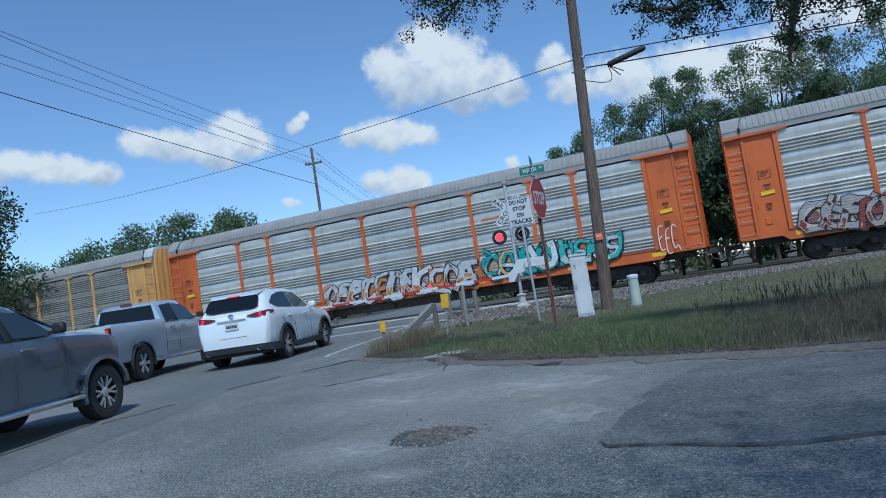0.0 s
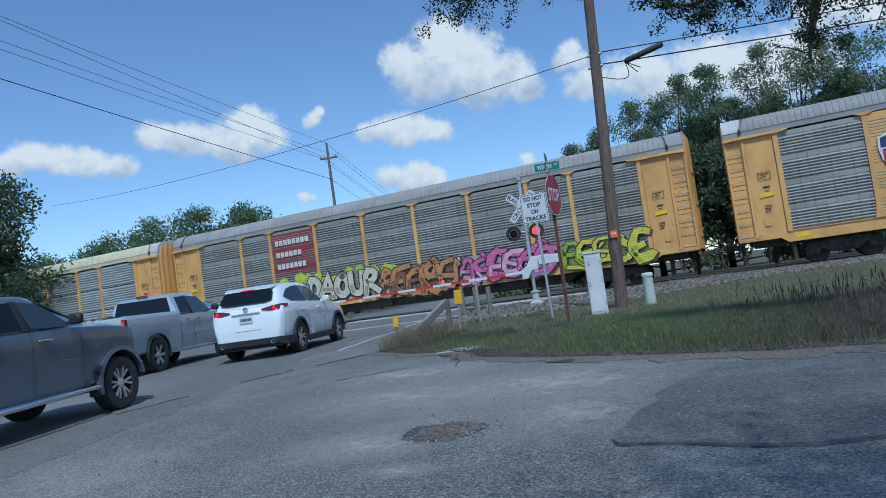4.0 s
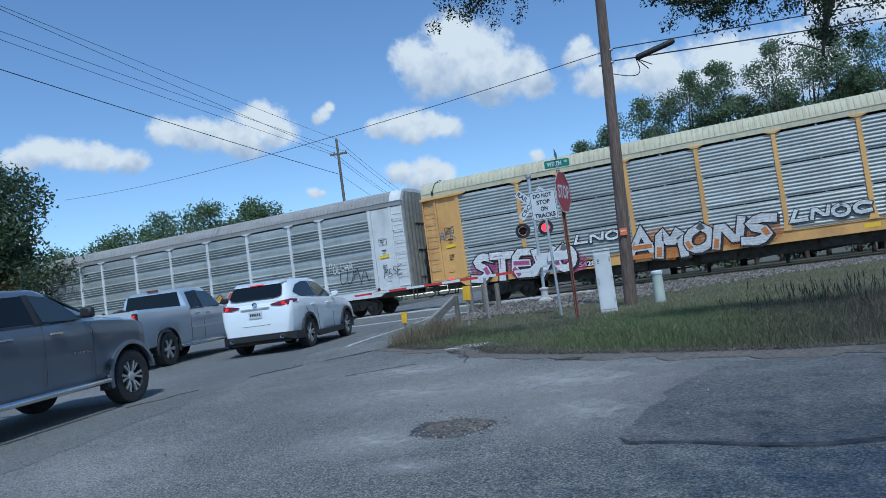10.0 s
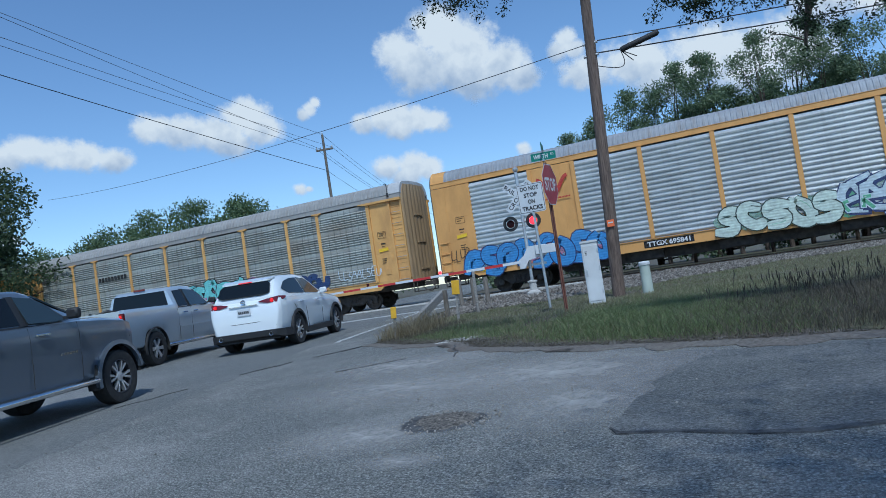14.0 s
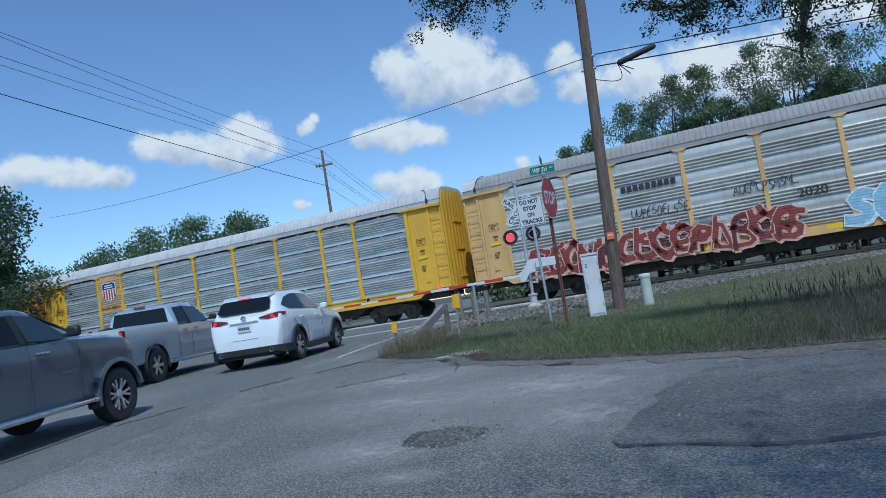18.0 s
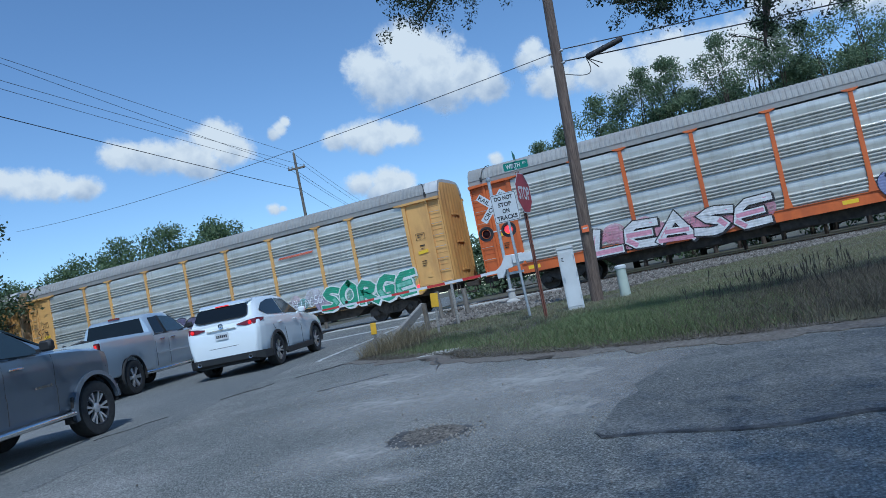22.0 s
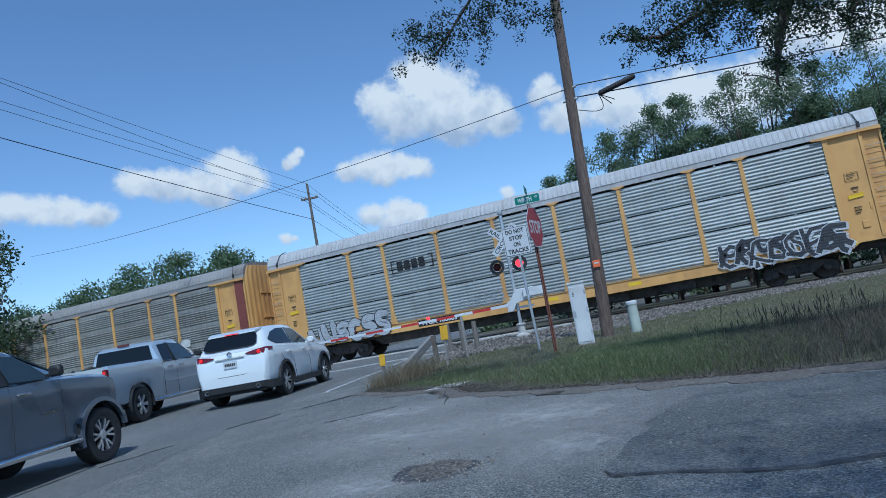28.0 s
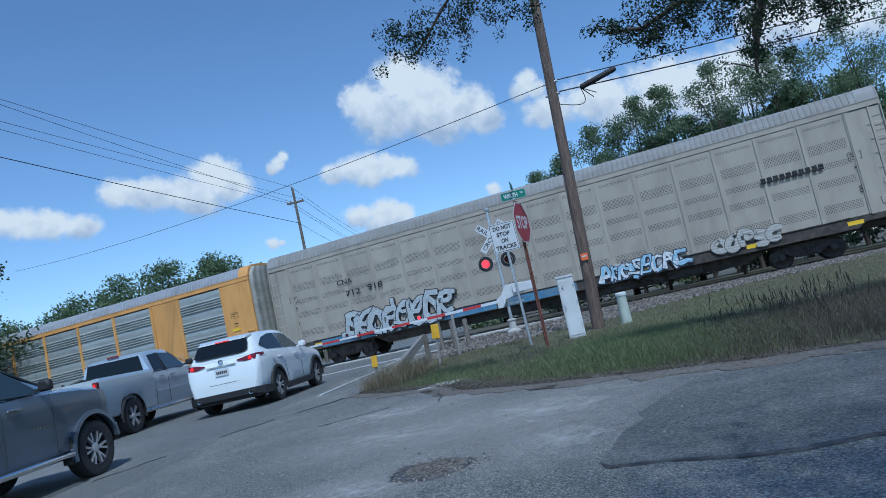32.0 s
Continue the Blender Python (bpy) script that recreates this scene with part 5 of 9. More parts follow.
def panel_bm(w, style):
    """One bay of side sheeting, w wide, its foot at z = 0: rolled sheets, with open slots between them on some cars."""
    h = ZT - ZS1 - 0.045
    sheets = []
    if style == "slot":                    # three sheets of even ridges
        for k in range(3):
            z0, z1 = h / 3 * k + 0.028, h / 3 * (k + 1) - 0.028
            sheets.append((z0, z1, ridges(z0 + 0.05, (z1 - z0 - 0.08) / 8, 8, 0.040)))
    elif style == "wide":                  # four sheets, ridges between perforated bands
        for k in range(4):
            z0, z1 = h / 4 * k + 0.026, h / 4 * (k + 1) - 0.026
            sheets.append((z0, z1, ridges(z0 + 0.17, (z1 - z0 - 0.32) / 5, 5, 0.068, 0.008)))
    elif style == "grime":                 # fine ridges with narrow flat bands
        prof = []
        for k in range(4):
            prof += ridges(0.05 + k * h / 4, 0.112, 6, 0.046)
            prof += [(0.05 + k * h / 4 + 0.69, 0.0), (0.05 + k * h / 4 + 0.70, -0.012), (0.05 + k * h / 4 + 0.86, -0.012), (0.05 + k * h / 4 + 0.87, 0.0)]
        sheets.append((0.0, h, [p for p in prof if p[0] < h - 0.02]))
    elif style == "even":                  # one sheet of even ridges from foot to top
        n = 19
        sheets.append((0.0, h, ridges(0.03, (h - 0.05) / n, n, 0.070, 0.010)))
    else:                                  # four groups of four ridges with a broad flat wave between
        prof = []
        for k in range(4):
            z = 0.03 + k * h / 4
            prof += ridges(z, 0.132, 4, 0.066, 0.010)
            prof += [(z + 0.55, 0.0), (z + 0.66, -0.020), (z + 0.76, -0.022), (z + 0.86, 0.0)]
        sheets.append((0.0, h, [p for p in prof if p[0] < h - 0.02]))
    bm = bmesh.new()
    for z0, z1, prof in sheets:
        prof = [(z0 + 0.001, 0.03), (z0, 0.0)] + prof + [(z1, 0.0), (z1 - 0.001, 0.03)]
        loft(bm, [[(x, y, zz) for zz, y in prof] for x in (0.0, w)], cap=False)
    bmesh.ops.reverse_faces(bm, faces=bm.faces[:])
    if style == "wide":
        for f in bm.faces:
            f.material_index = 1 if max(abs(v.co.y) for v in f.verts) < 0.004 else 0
    if style in ("slot", "wide"):          # clips that hold sheet to sheet
        for k in range(1, len(sheets) + 1):
            z = h / len(sheets) * k
            for u in (0.04, 0.52, 0.96):
                box(bm, w * u - 0.03, w * u + 0.03, -0.012, 0.0, z - 0.05, z + 0.035)
    return bm


def post_bm():
    bm = bmesh.new()
    h = ZT - ZS1
    slab(bm, [(-0.17, 0), (0.17, 0), (0.14, 0.10), (0.085, 0.42), (0.075, h - 0.10), (0.085, h - 0.06), (-0.085, h - 0.06), (-0.075, h - 0.10), (-0.085, 0.42), (-0.14, 0.10)], -0.085, 0.0)
    slab(bm, [(-0.10, h - 0.06), (0.10, h - 0.06), (0.27, h), (0.27, h + 0.035), (-0.27, h + 0.035), (-0.27, h)], -0.11, 0.0)
    return bm


def slim_post_bm():
    bm = bmesh.new()
    h = ZT - ZS1
    slab(bm, [(-0.085, 0), (0.085, 0), (0.085, h), (-0.085, h)], -0.095, 0.0)
    return bm


def rib_bm():
    bm = bmesh.new()
    h = ZT - ZS1
    slab(bm, [(-0.06, 0), (0.06, 0), (0.045, h), (-0.045, h)], -0.045, 0.0)
    return bm


ROOF = [(-1.46, ZT + 0.235), (-1.44, ZT + 0.30), (-1.37, ZT + 0.50), (-1.24, ZT + 0.68), (-1.04, ZT + 0.785), (-0.55, ZT + 0.835), (0, ZT + 0.85)]
ROOF += [(-a, b) for a, b in ROOF[-2::-1]]


def roof_bm():
    """Roof of ribbed sheets, its ribs dying out towards the top."""
    bm = bmesh.new()
    secs = []
    n = int((BODY - 1.24) / 0.205)
    x = -BODY / 2 + 0.62
    step = (BODY - 1.24) / n
    m = len(ROOF)
    for i in range(n + 1):
        for dx, o in ((0.0, 0.0), (step * 0.46, 0.0), (step * 0.56, 0.022), (step * 0.90, 0.022)):
            if i == n and dx > 0:
                break
            row = []
            for k, (a, b) in enumerate(ROOF):
                up = min(k, m - 1 - k)
                e = o * (0, 1, 1, 1, 0.55, 0.35, 0.35)[up]
                row.append((x + i * step + dx, a * (1 + e / 1.45), b + e * (0.7 if up > 2 else 0.2)))
            secs.append(row)
    loft(bm, secs, cap=False)
    bmesh.ops.reverse_faces(bm, faces=bm.faces[:])
    return bm


def roof_end_bm():
    """The plain sheet that ends the roof, cut off square with a thin lip."""
    bm = bmesh.new()
    secs = []
    for dx, k, up in ((0.0, 1.012, .012), (0.60, 1.012, .012), (0.62, 1.022, .022), (0.66, 1.022, .022)):
        secs.append([(dx, a * k, b + up * (j not in (0, len(ROOF) - 1))) for j, (a, b) in enumerate(ROOF)])
    loft(bm, secs, cap=True)
    bmesh.ops.reverse_faces(bm, faces=bm.faces[:])
    return bm


def chord_bm():
    """The rail along the eave, clear of the sheets below by an open slot."""
    bm = bmesh.new()
    x = BODY / 2
    slab(bm, [(-x, ZT + 0.03), (x, ZT + 0.03), (x, ZT + 0.235), (-x, ZT + 0.235)], YS, YS + 0.09)
    slab(bm, [(-x, ZT + 0.235), (x, ZT + 0.235), (x, ZT + 0.255), (-x, ZT + 0.255)], YS - 0.018, YS + 0.09)
    bmesh.ops.recalc_face_normals(bm, faces=bm.faces[:])
    return bm


def brace_bm():
    """Bent black grab rod with its boot on the roof end."""
    bm = bmesh.new()
    pts = [(-0.36, -1.08, ZT + 0.80), (-0.20, -1.16, ZT + 0.77), (-0.08, -1.32, ZT + 0.62), (-0.02, -1.46, ZT + 0.36), (0.0, -1.50, ZT + 0.18)]
    tube(bm, [Vector(p) + Vector((0, -0.03, 0.02)) for p in pts], 0.016, 6)
    box(bm, -0.05, 0.05, -1.56, -1.49, ZT + 0.13, ZT + 0.33, 0.012)
    return bm


def sill_bm():
    bm = bmesh.new()
    x = BODY / 2
    slab(bm, [(-x, 1.06), (-x, ZS1 - 0.02), (x, ZS1 - 0.02), (x, 1.06), (x - 1.45, 1.06), (x - 1.70, ZS0 + 0.02), (-x + 1.70, ZS0 + 0.02), (-x + 1.45, 1.06)], YS - 0.015, YS + 0.12)
    slab(bm, [(-x + E_W, ZS1 - 0.02), (x - E_W, ZS1 - 0.02), (x - E_W, ZS1 + 0.012), (-x + E_W, ZS1 + 0.012)], YS - 0.05, YS + 0.12)
    bmesh.ops.recalc_face_normals(bm, faces=bm.faces[:])
    return bm


def deck_bm():
    bm = bmesh.new()
    box(bm, -BODY / 2, BODY / 2, YS + 0.12, -YS - 0.12, 1.02, 1.10)
    return bm


def reflex_bm():
    bm = bmesh.new()
    slab(bm, [(0, ZS0 + 0.16), (0.52, ZS0 + 0.16), (0.52, ZS0 + 0.31), (0, ZS0 + 0.31)], YS - 0.020, YS - 0.0165)
    return bm


def stencil_bm(rows):
    bm = bmesh.new()
    for x, z, w, h in rows:
        slab(bm, [(x, ZS1 + z), (x + w, ZS1 + z), (x + w, ZS1 + z + h), (x, ZS1 + z + h)], YS - 0.0345, YS - 0.0245)
    return bm


def placard_bm():
    """A small yellow notice with a raised rim."""
    bm = bmesh.new()
    slab(bm, [(-.24, ZS1 + 1.36), (.24, ZS1 + 1.40), (.24, ZS1 + 1.53), (-.24, ZS1 + 1.49)], YS - 0.0365, YS - 0.0)
    for z in (1.355, 1.485):
        slab(bm, [(-.25, ZS1 + z), (.25, ZS1 + z + .04), (.25, ZS1 + z + .055), (-.25, ZS1 + z + .015)], YS - 0.041, YS - 0.037)
    return bm


def belly_bm():
    bm = bmesh.new()
    slab(bm, [(-BODY / 2 + 0.5, 0.78), (-8.5, 0.78), (-8.0, 0.46), (8.0, 0.46), (8.5, 0.78), (BODY / 2 - 0.5, 0.78), (BODY / 2 - 0.5, 1.02), (-BODY / 2 + 0.5, 1.02)], -0.9, 0.9)
    for x in (-5.2, -1.8, 2.4, 5.0):
        box(bm, x, x + 1.3, -1.2, -0.9, 0.52, 0.84)
    return bm


def end_door_bm(bulge=0.10):
    """Folded doors that close a car's end; the car's end plane is x = 0."""
    bm = bmesh.new()
    n = 33
    secs = []
    for z in (1.10, 1.3, 4.8, 5.40, 5.72):
        k = 1.0 if z < 5 else (0.97 if z < 5.5 else 0.80)
        row = []
        for i in range(n):
            y = -1.40 + 2.80 * i / (n - 1)
            x = bulge * math.sqrt(max(0, 1 - (y / 1.40) ** 2)) + (0.028 if i % 4 in (1, 2) else 0.0) - 0.05
            row.append((x, y * k, z))
        secs.append(row)
    loft(bm, secs, cap=False)
    for z in (1.6, 2.9, 4.2):
        box(bm, bulge - 0.03, bulge + 0.01, -0.42, 0.42, z, z + 0.06)
    return bm


def end_panel_bm():
    """Door plate in its frame and the ladder recess beside it; the car's end is x = 0."""
    h = ZT - ZS1
    bm = bmesh.new()
    slab(bm, [(0.0, -0.18), (E_W, -0.02), (E_W, h), (0.0, h)], 0.02, 0.05)             # backing
    slab(bm, [(E_W - 0.17, -0.03), (E_W, -0.03), (E_W, h), (E_W - 0.17, h)], -0.085, 0.02)   # inner post
    slab(bm, [(0.72, -0.10), (E_W - 0.18, -0.03), (E_W - 0.18, h - 0.05), (0.72, h - 0.05)], -0.022, 0.02)   # door leaf
    slab(bm, [(0.60, -0.14), (0.71, -0.12), (0.71, h), (0.60, h)], -0.060, 0.02)             # ladder post
    slab(bm, [(0.0, -0.20), (0.06, -0.19), (0.06, h), (0.0, h)], -0.050, 0.02)               # corner post
    slab(bm, [(0.06, -0.20), (0.60, -0.16), (0.60, -0.06), (0.06, -0.08)], -0.04, 0.02)
    for z in (0.52, 1.05, 1.58, 2.11, 2.64, 3.17):                                            # recess stiffeners
        slab(bm, [(0.06, z + 0.20), (0.60, z + 0.20), (0.60, z + 0.23), (0.06, z + 0.23)], 0.004, 0.02)
    box(bm, 0.98, 1.22, -0.055, -0.022, 0.26, 0.52, 0.01)
    box(bm, 0.80, 0.86, -0.045, -0.022, 0.9, 1.15, 0.008)
    bmesh.ops.recalc_face_normals(bm, faces=bm.faces[:])
    return bm


def plain_end_bm():
    """Plain plate with a raised edge, on the flush-sided cars."""
    h = ZT - ZS1
    bm = bmesh.new()
    slab(bm, [(0.0, -0.20), (E_W, -0.02), (E_W, h), (0.0, h)], -0.045, 0.04)
    slab(bm, [(E_W - 0.10, -0.02), (E_W, -0.02), (E_W, h), (E_W - 0.10, h)], -0.075, -0.0455)
    slab(bm, [(0.62, -0.13), (0.645, -0.13), (0.645, h), (0.62, h)], -0.056, -0.0455)
    for z in (0.5, 1.3, 2.1, 2.9, 3.5):
        box(bm, 0.02, 0.05, -0.056, -0.0455, z, z + 0.03)
    slab(bm, [(0.70, 1.62), (1.72, 1.66), (1.72, 1.675), (0.70, 1.635)], -0.052, -0.0455)
    return bm


def short_ladder_bm():
    bm = bmesh.new()
    for x in (0.10, 0.52):
        box(bm, x - 0.022, x + 0.022, -0.03, 0.0, 0.42, 1.95)
    for z in (0.62, 1.02, 1.42, 1.90):
        tube(bm, [(0.08, -0.03, z), (0.54, -0.03, z)], 0.022, 6)
    return bm


def hood_bm():
    bm = bmesh.new()
    slab(bm, [(-0.02, -0.10), (0.50, -0.07), (E_W + 0.05, -0.07), (E_W + 0.36, -0.02), (E_W + 0.36, 0.03), (-0.02, 0.03)], -0.15, 0.0)
    return bm


def ladder_bm():
    """Bent rungs across the recess."""
    bm = bmesh.new()
    for k in range(7):
        z = 0.62 + k * 0.53
        tube(bm, [(0.06, 0.02, z), (0.06, -0.05, z), (0.58, -0.05, z), (0.58, 0.02, z)], 0.013, 5)
    return bm


def truck_frame_bm():
    bm = bmesh.new()
    slab(bm, [(-1.25, 0.30), (-1.05, 0.30), (-0.75, 0.52), (-0.42, 0.30), (0.42, 0.30), (0.75, 0.52), (1.05, 0.30), (1.25, 0.30), (1.25, 0.60), (0.95, 0.70), (0.45, 0.80), (-0.45, 0.80), (-0.95, 0.70), (-1.25, 0.60)], -0.07, 0.07)
    box(bm, -0.30, 0.30, -0.12, 0.10, 0.36, 0.66, 0.01)
    for x in (-0.89, 0.89):
        lathe(bm, [(0.05, -0.16), (0.13, -0.14), (0.14, 0.0)], 10, "y", (x, 0, 0.42))
    for x in (-0.2, 0.0, 0.2):
        tube(bm, [(x, -0.13, 0.38), (x, -0.13, 0.62)], 0.05, 8)
    return bm


def wheelset_bm():
    bm = bmesh.new()
    for y in (-0.75, 0.75):
        s = -1 if y < 0 else 1
        lathe(bm, [(0.08, 0.075 * s), (0.18, 0.07 * s), (0.34, 0.03 * s), (0.38, 0.05 * s), (0.42, 0.045 * s), (0.422, -0.05 * s), (0.45, -0.08 * s), (0.08, -0.08 * s)], 24, "y", (0, y, 0.42))
    tube(bm, [(0, -0.75, 0.42), (0, 0.75, 0.42)], 0.08, 10)
    return bm


def coupler_bm():
    bm = bmesh.new()
    box(bm, 0.0, 0.45, -0.10, 0.10, 0.80, 1.0, 0.02)
    box(bm, 0.42, 0.62, -0.17, 0.17, 0.76, 1.04, 0.03)
    box(bm, -0.02, 0.02, -1.30, 1.30, 0.55, 0.60)
    for y in (-1.30, -0.95, 1.30, 0.95):
        box(bm, -0.02, 0.02, y - 0.02, y + 0.02, 0.55, 1.02)
    tube(bm, [(0.0, -0.45, 0.85), (0.2, -0.45, 0.6), (0.45, -0.42, 0.5), (0.62, -0.40, 0.62)], 0.025, 6)
    return bm


ME = {"post": mesh_of("post", post_bm()), "slim": mesh_of("slim_post", slim_post_bm()), "rib": mesh_of("rib", rib_bm()), "roof": mesh_of("roof", roof_bm(), 28), "cap": mesh_of("roof_cap", roof_end_bm(), 28), "chord": mesh_of("eave_rail", chord_bm()), "brace": mesh_of("grab_rod", brace_bm(), 40),
      "sill": mesh_of("side_sill", sill_bm()), "deck": mesh_of("deck", deck_bm()), "reflex": mesh_of("reflex_stripe", reflex_bm()),
      "st1": mesh_of("stencil", stencil_bm(((-.22, 2.30, .44, .012), (-.22, 2.02, .44, .012), (-.22, 2.30, .012, -.28), (.208, 2.30, .012, -.28), (-.15, 2.22, .28, .025), (-.15, 2.12, .20, .025)))), "st2": mesh_of("stencil", stencil_bm(((-.10, 1.72, .24, .05), (-.06, 1.60, .16, .025)))), "st3": mesh_of("stencil", stencil_bm(((-.14, 1.02, .24, .03), (-.14, .92, .22, .03), (-.14, .82, .18, .03)))), "belly": mesh_of("underframe", belly_bm()), "door": mesh_of("end_door", end_door_bm(), 30), "bulge": mesh_of("end_door", end_door_bm(0.42), 30), "plate": mesh_of("end_panel", end_panel_bm()), "plain": mesh_of("end_panel", plain_end_bm()), "short_ladder": mesh_of("ladder", short_ladder_bm()),
      "hood": mesh_of("door_hood", hood_bm()), "ladder": mesh_of("ladder", ladder_bm()), "frame": mesh_of("truck_frame", truck_frame_bm()), "wheels": mesh_of("wheelset", wheelset_bm(), 35),
      "coupler": mesh_of("coupler", coupler_bm()), "placard": mesh_of("placard", placard_bm())}
for _st in ("corr", "even", "grime", "slot", "wide"):
    for _nm, _w in (("b", B_W), ("c", C_W), ("d", D_W)):
        ME[_st + _nm] = mesh_of("side_panel", panel_bm(_w, _st), 24)


def flat_panel_bm(w):
    bm = bmesh.new()
    h = ZT - ZS1
    slab(bm, [(0, 0), (w, 0), (w, h), (0, h)], -0.03, 0.0)
    for x in (w * 0.36, w * 0.70):
        slab(bm, [(x - 0.012, 0), (x + 0.012, 0), (x + 0.012, h), (x - 0.012, h)], -0.04, -0.0305)
    for z in (0.9, 1.8, 2.7):
        for x in (w * 0.15, w * 0.5, w * 0.85):
            box(bm, x - 0.012, x + 0.012, -0.036, -0.0305, z - 0.012, z + 0.012)
    return bm


for _nm, _w in (("b", B_W), ("c", C_W), ("d", D_W)):
    ME["flat" + _nm] = mesh_of("solid_panel", flat_panel_bm(_w))


def fine_panel_bm(w):
    """Beige riveted sheet with bands of small vent holes as raised mesh strips."""
    bm = bmesh.new()
    h = ZT - ZS1
    slab(bm, [(0, 0), (w, 0), (w, h), (0, h)], -0.02, 0.0)
    return bm


def vent_bm(w):
    bm = bmesh.new()
    h = ZT - ZS1
    for z0, z1 in ((0.30, 0.64), (1.25, 1.56), (1.92, 2.16), (2.52, 2.96), (3.48, 3.64)):
        nz = int((z1 - z0) / 0.055)
        nx = int((w - 0.24) / 0.055)
        for i in range(nx):
            for j in range(nz):
                x, z = 0.13 + i * 0.055, z0 + j * 0.055
                bm.faces.new([bm.verts.new((x + a, -0.0235, z + b)) for a, b in ((0, 0), (0.026, 0), (0.026, 0.026), (0, 0.026))])
    return bm


FINE_N = 16
FINE_W = (BODY - 2.4) / FINE_N
ME["fine"] = mesh_of("side_panel", fine_panel_bm(FINE_W))
ME["vents"] = mesh_of("vent_holes", vent_bm(FINE_W))

# paints and metals of the cars
def paint(name, c, c2, stain, amt=0.5, rough=0.55):
    return mat(name, c, rough, col2=c2, scale=1.6, detail=8, stain=stain, stain_scale=0.8, stain_amt=amt, bump=0.06, bump_scale=10, stretch=(1.0, 1.0, 0.45), per_object=0.05)


def sheet(name, c, c2, stain, amt=0.5, metal=0.35, rough=0.42, streak=0.45, rust=(0.20, 0.15, 0.11), grid=0.0):
    """Corrugated sheeting with dirt in the grain and streaks that run down it."""
    m = mat(name, c, rough, metal, col2=c2, scale=2.2, detail=8, stain=stain, stain_scale=0.7, stain_amt=amt, bump=0.04, bump_scale=8, stretch=(0.35, 1.0, 1.6), per_object=0.09)
    nt = m.node_tree
    b = nt.nodes["Principled BSDF"]
    src = b.inputs["Base Color"].links[0].from_socket
    tc, mp0 = nt.nodes["Texture Coordinate"], nt.nodes["Mapping"]
    mp = nt.nodes.new("ShaderNodeMapping")
    mp.inputs["Scale"].default_value = (3.2, 1.0, 0.16)
    nt.links.new(tc.outputs["Object"], mp.inputs["Vector"])
    nt.links.new(mp0.inputs["Location"].links[0].from_socket, mp.inputs["Location"])
    n = nt.nodes.new("ShaderNodeTexNoise")
    n.inputs["Scale"].default_value, n.inputs["Detail"].default_value, n.inputs["Roughness"].default_value = 1.6, 9.0, 0.72
    nt.links.new(mp.outputs["Vector"], n.inputs["Vector"])
    r = nt.nodes.new("ShaderNodeMapRange")
    r.inputs["From Min"].default_value, r.inputs["From Max"].default_value, r.inputs["To Max"].default_value = 0.50, 0.72, streak
    nt.links.new(n.outputs["Fac"], r.inputs["Value"])
    x = nt.nodes.new("ShaderNodeMix")
    x.data_type = "RGBA"
    nt.links.new(r.outputs["Result"], x.inputs["Factor"])
    nt.links.new(src, x.inputs["A"])
    x.inputs["B"].default_value = (*rust, 1)
    out = x.outputs["Result"]
    if grid:                               # upright rows of grimy holes, broken up by the weather
        wv = nt.nodes.new("ShaderNodeTexWave")
        wv.bands_direction = "X"
        wv.inputs["Scale"].default_value, wv.inputs["Distortion"].default_value = 0.9, 0.25
        nt.links.new(tc.outputs["Object"], wv.inputs["Vector"])
        r1 = nt.nodes.new("ShaderNodeMapRange")
        r1.inputs["From Min"].default_value, r1.inputs["From Max"].default_value = 0.90, 0.99
        nt.links.new(wv.outputs["Fac"], r1.inputs["Value"])
        n1 = nt.nodes.new("ShaderNodeTexNoise")
        n1.inputs["Scale"].default_value, n1.inputs["Detail"].default_value, n1.inputs["Roughness"].default_value = 2.6, 6.0, 0.7
        nt.links.new(tc.outputs["Object"], n1.inputs["Vector"])
        r2 = nt.nodes.new("ShaderNodeMapRange")
        r2.inputs["From Min"].default_value, r2.inputs["From Max"].default_value, r2.inputs["To Max"].default_value = 0.40, 0.62, grid
        nt.links.new(n1.outputs["Fac"], r2.inputs["Value"])
        k1 = nt.nodes.new("ShaderNodeMath")
        k1.operation = "MULTIPLY"
        nt.links.new(r1.outputs["Result"], k1.inputs[0])
        nt.links.new(r2.outputs["Result"], k1.inputs[1])
        x1 = nt.nodes.new("ShaderNodeMix")
        x1.data_type = "RGBA"
        nt.links.new(k1.outputs[0], x1.inputs["Factor"])
        nt.links.new(out, x1.inputs["A"])
        x1.inputs["B"].default_value = (0.05, 0.05, 0.045, 1)
        out = x1.outputs["Result"]
    nt.links.new(out, b.inputs["Base Color"])
    return m


OR = paint("orange_rail_paint", (0.62, 0.14, 0.028), (0.54, 0.115, 0.022), (0.32, 0.08, 0.03), 0.5)
YE = paint("yellow_rail_paint", (0.68, 0.385, 0.125), (0.61, 0.335, 0.105), (0.42, 0.22, 0.085), 0.6)
YB = paint("bright_yellow_rail_paint", (0.70, 0.41, 0.035), (0.64, 0.37, 0.03), (0.42, 0.25, 0.04), 0.4)
YF = paint("flush_yellow_rail_paint", (0.66, 0.345, 0.105), (0.60, 0.31, 0.092), (0.42, 0.22, 0.07), 0.4)
YP = paint("pale_yellow_rail_paint", (0.66, 0.42, 0.16), (0.60, 0.36, 0.13), (0.45, 0.26, 0.10), 0.6)
WH = paint("white_rail_paint", (0.68, 0.69, 0.68), (0.60, 0.61, 0.60), (0.40, 0.37, 0.33), 0.45)
TN = paint("tan_door_paint", (0.42, 0.29, 0.16), (0.36, 0.25, 0.14), (0.27, 0.19, 0.12), 0.5)
DK = paint("charcoal_rail_paint", (0.028, 0.031, 0.034), (0.045, 0.047, 0.05), (0.11, 0.10, 0.085), 0.5)
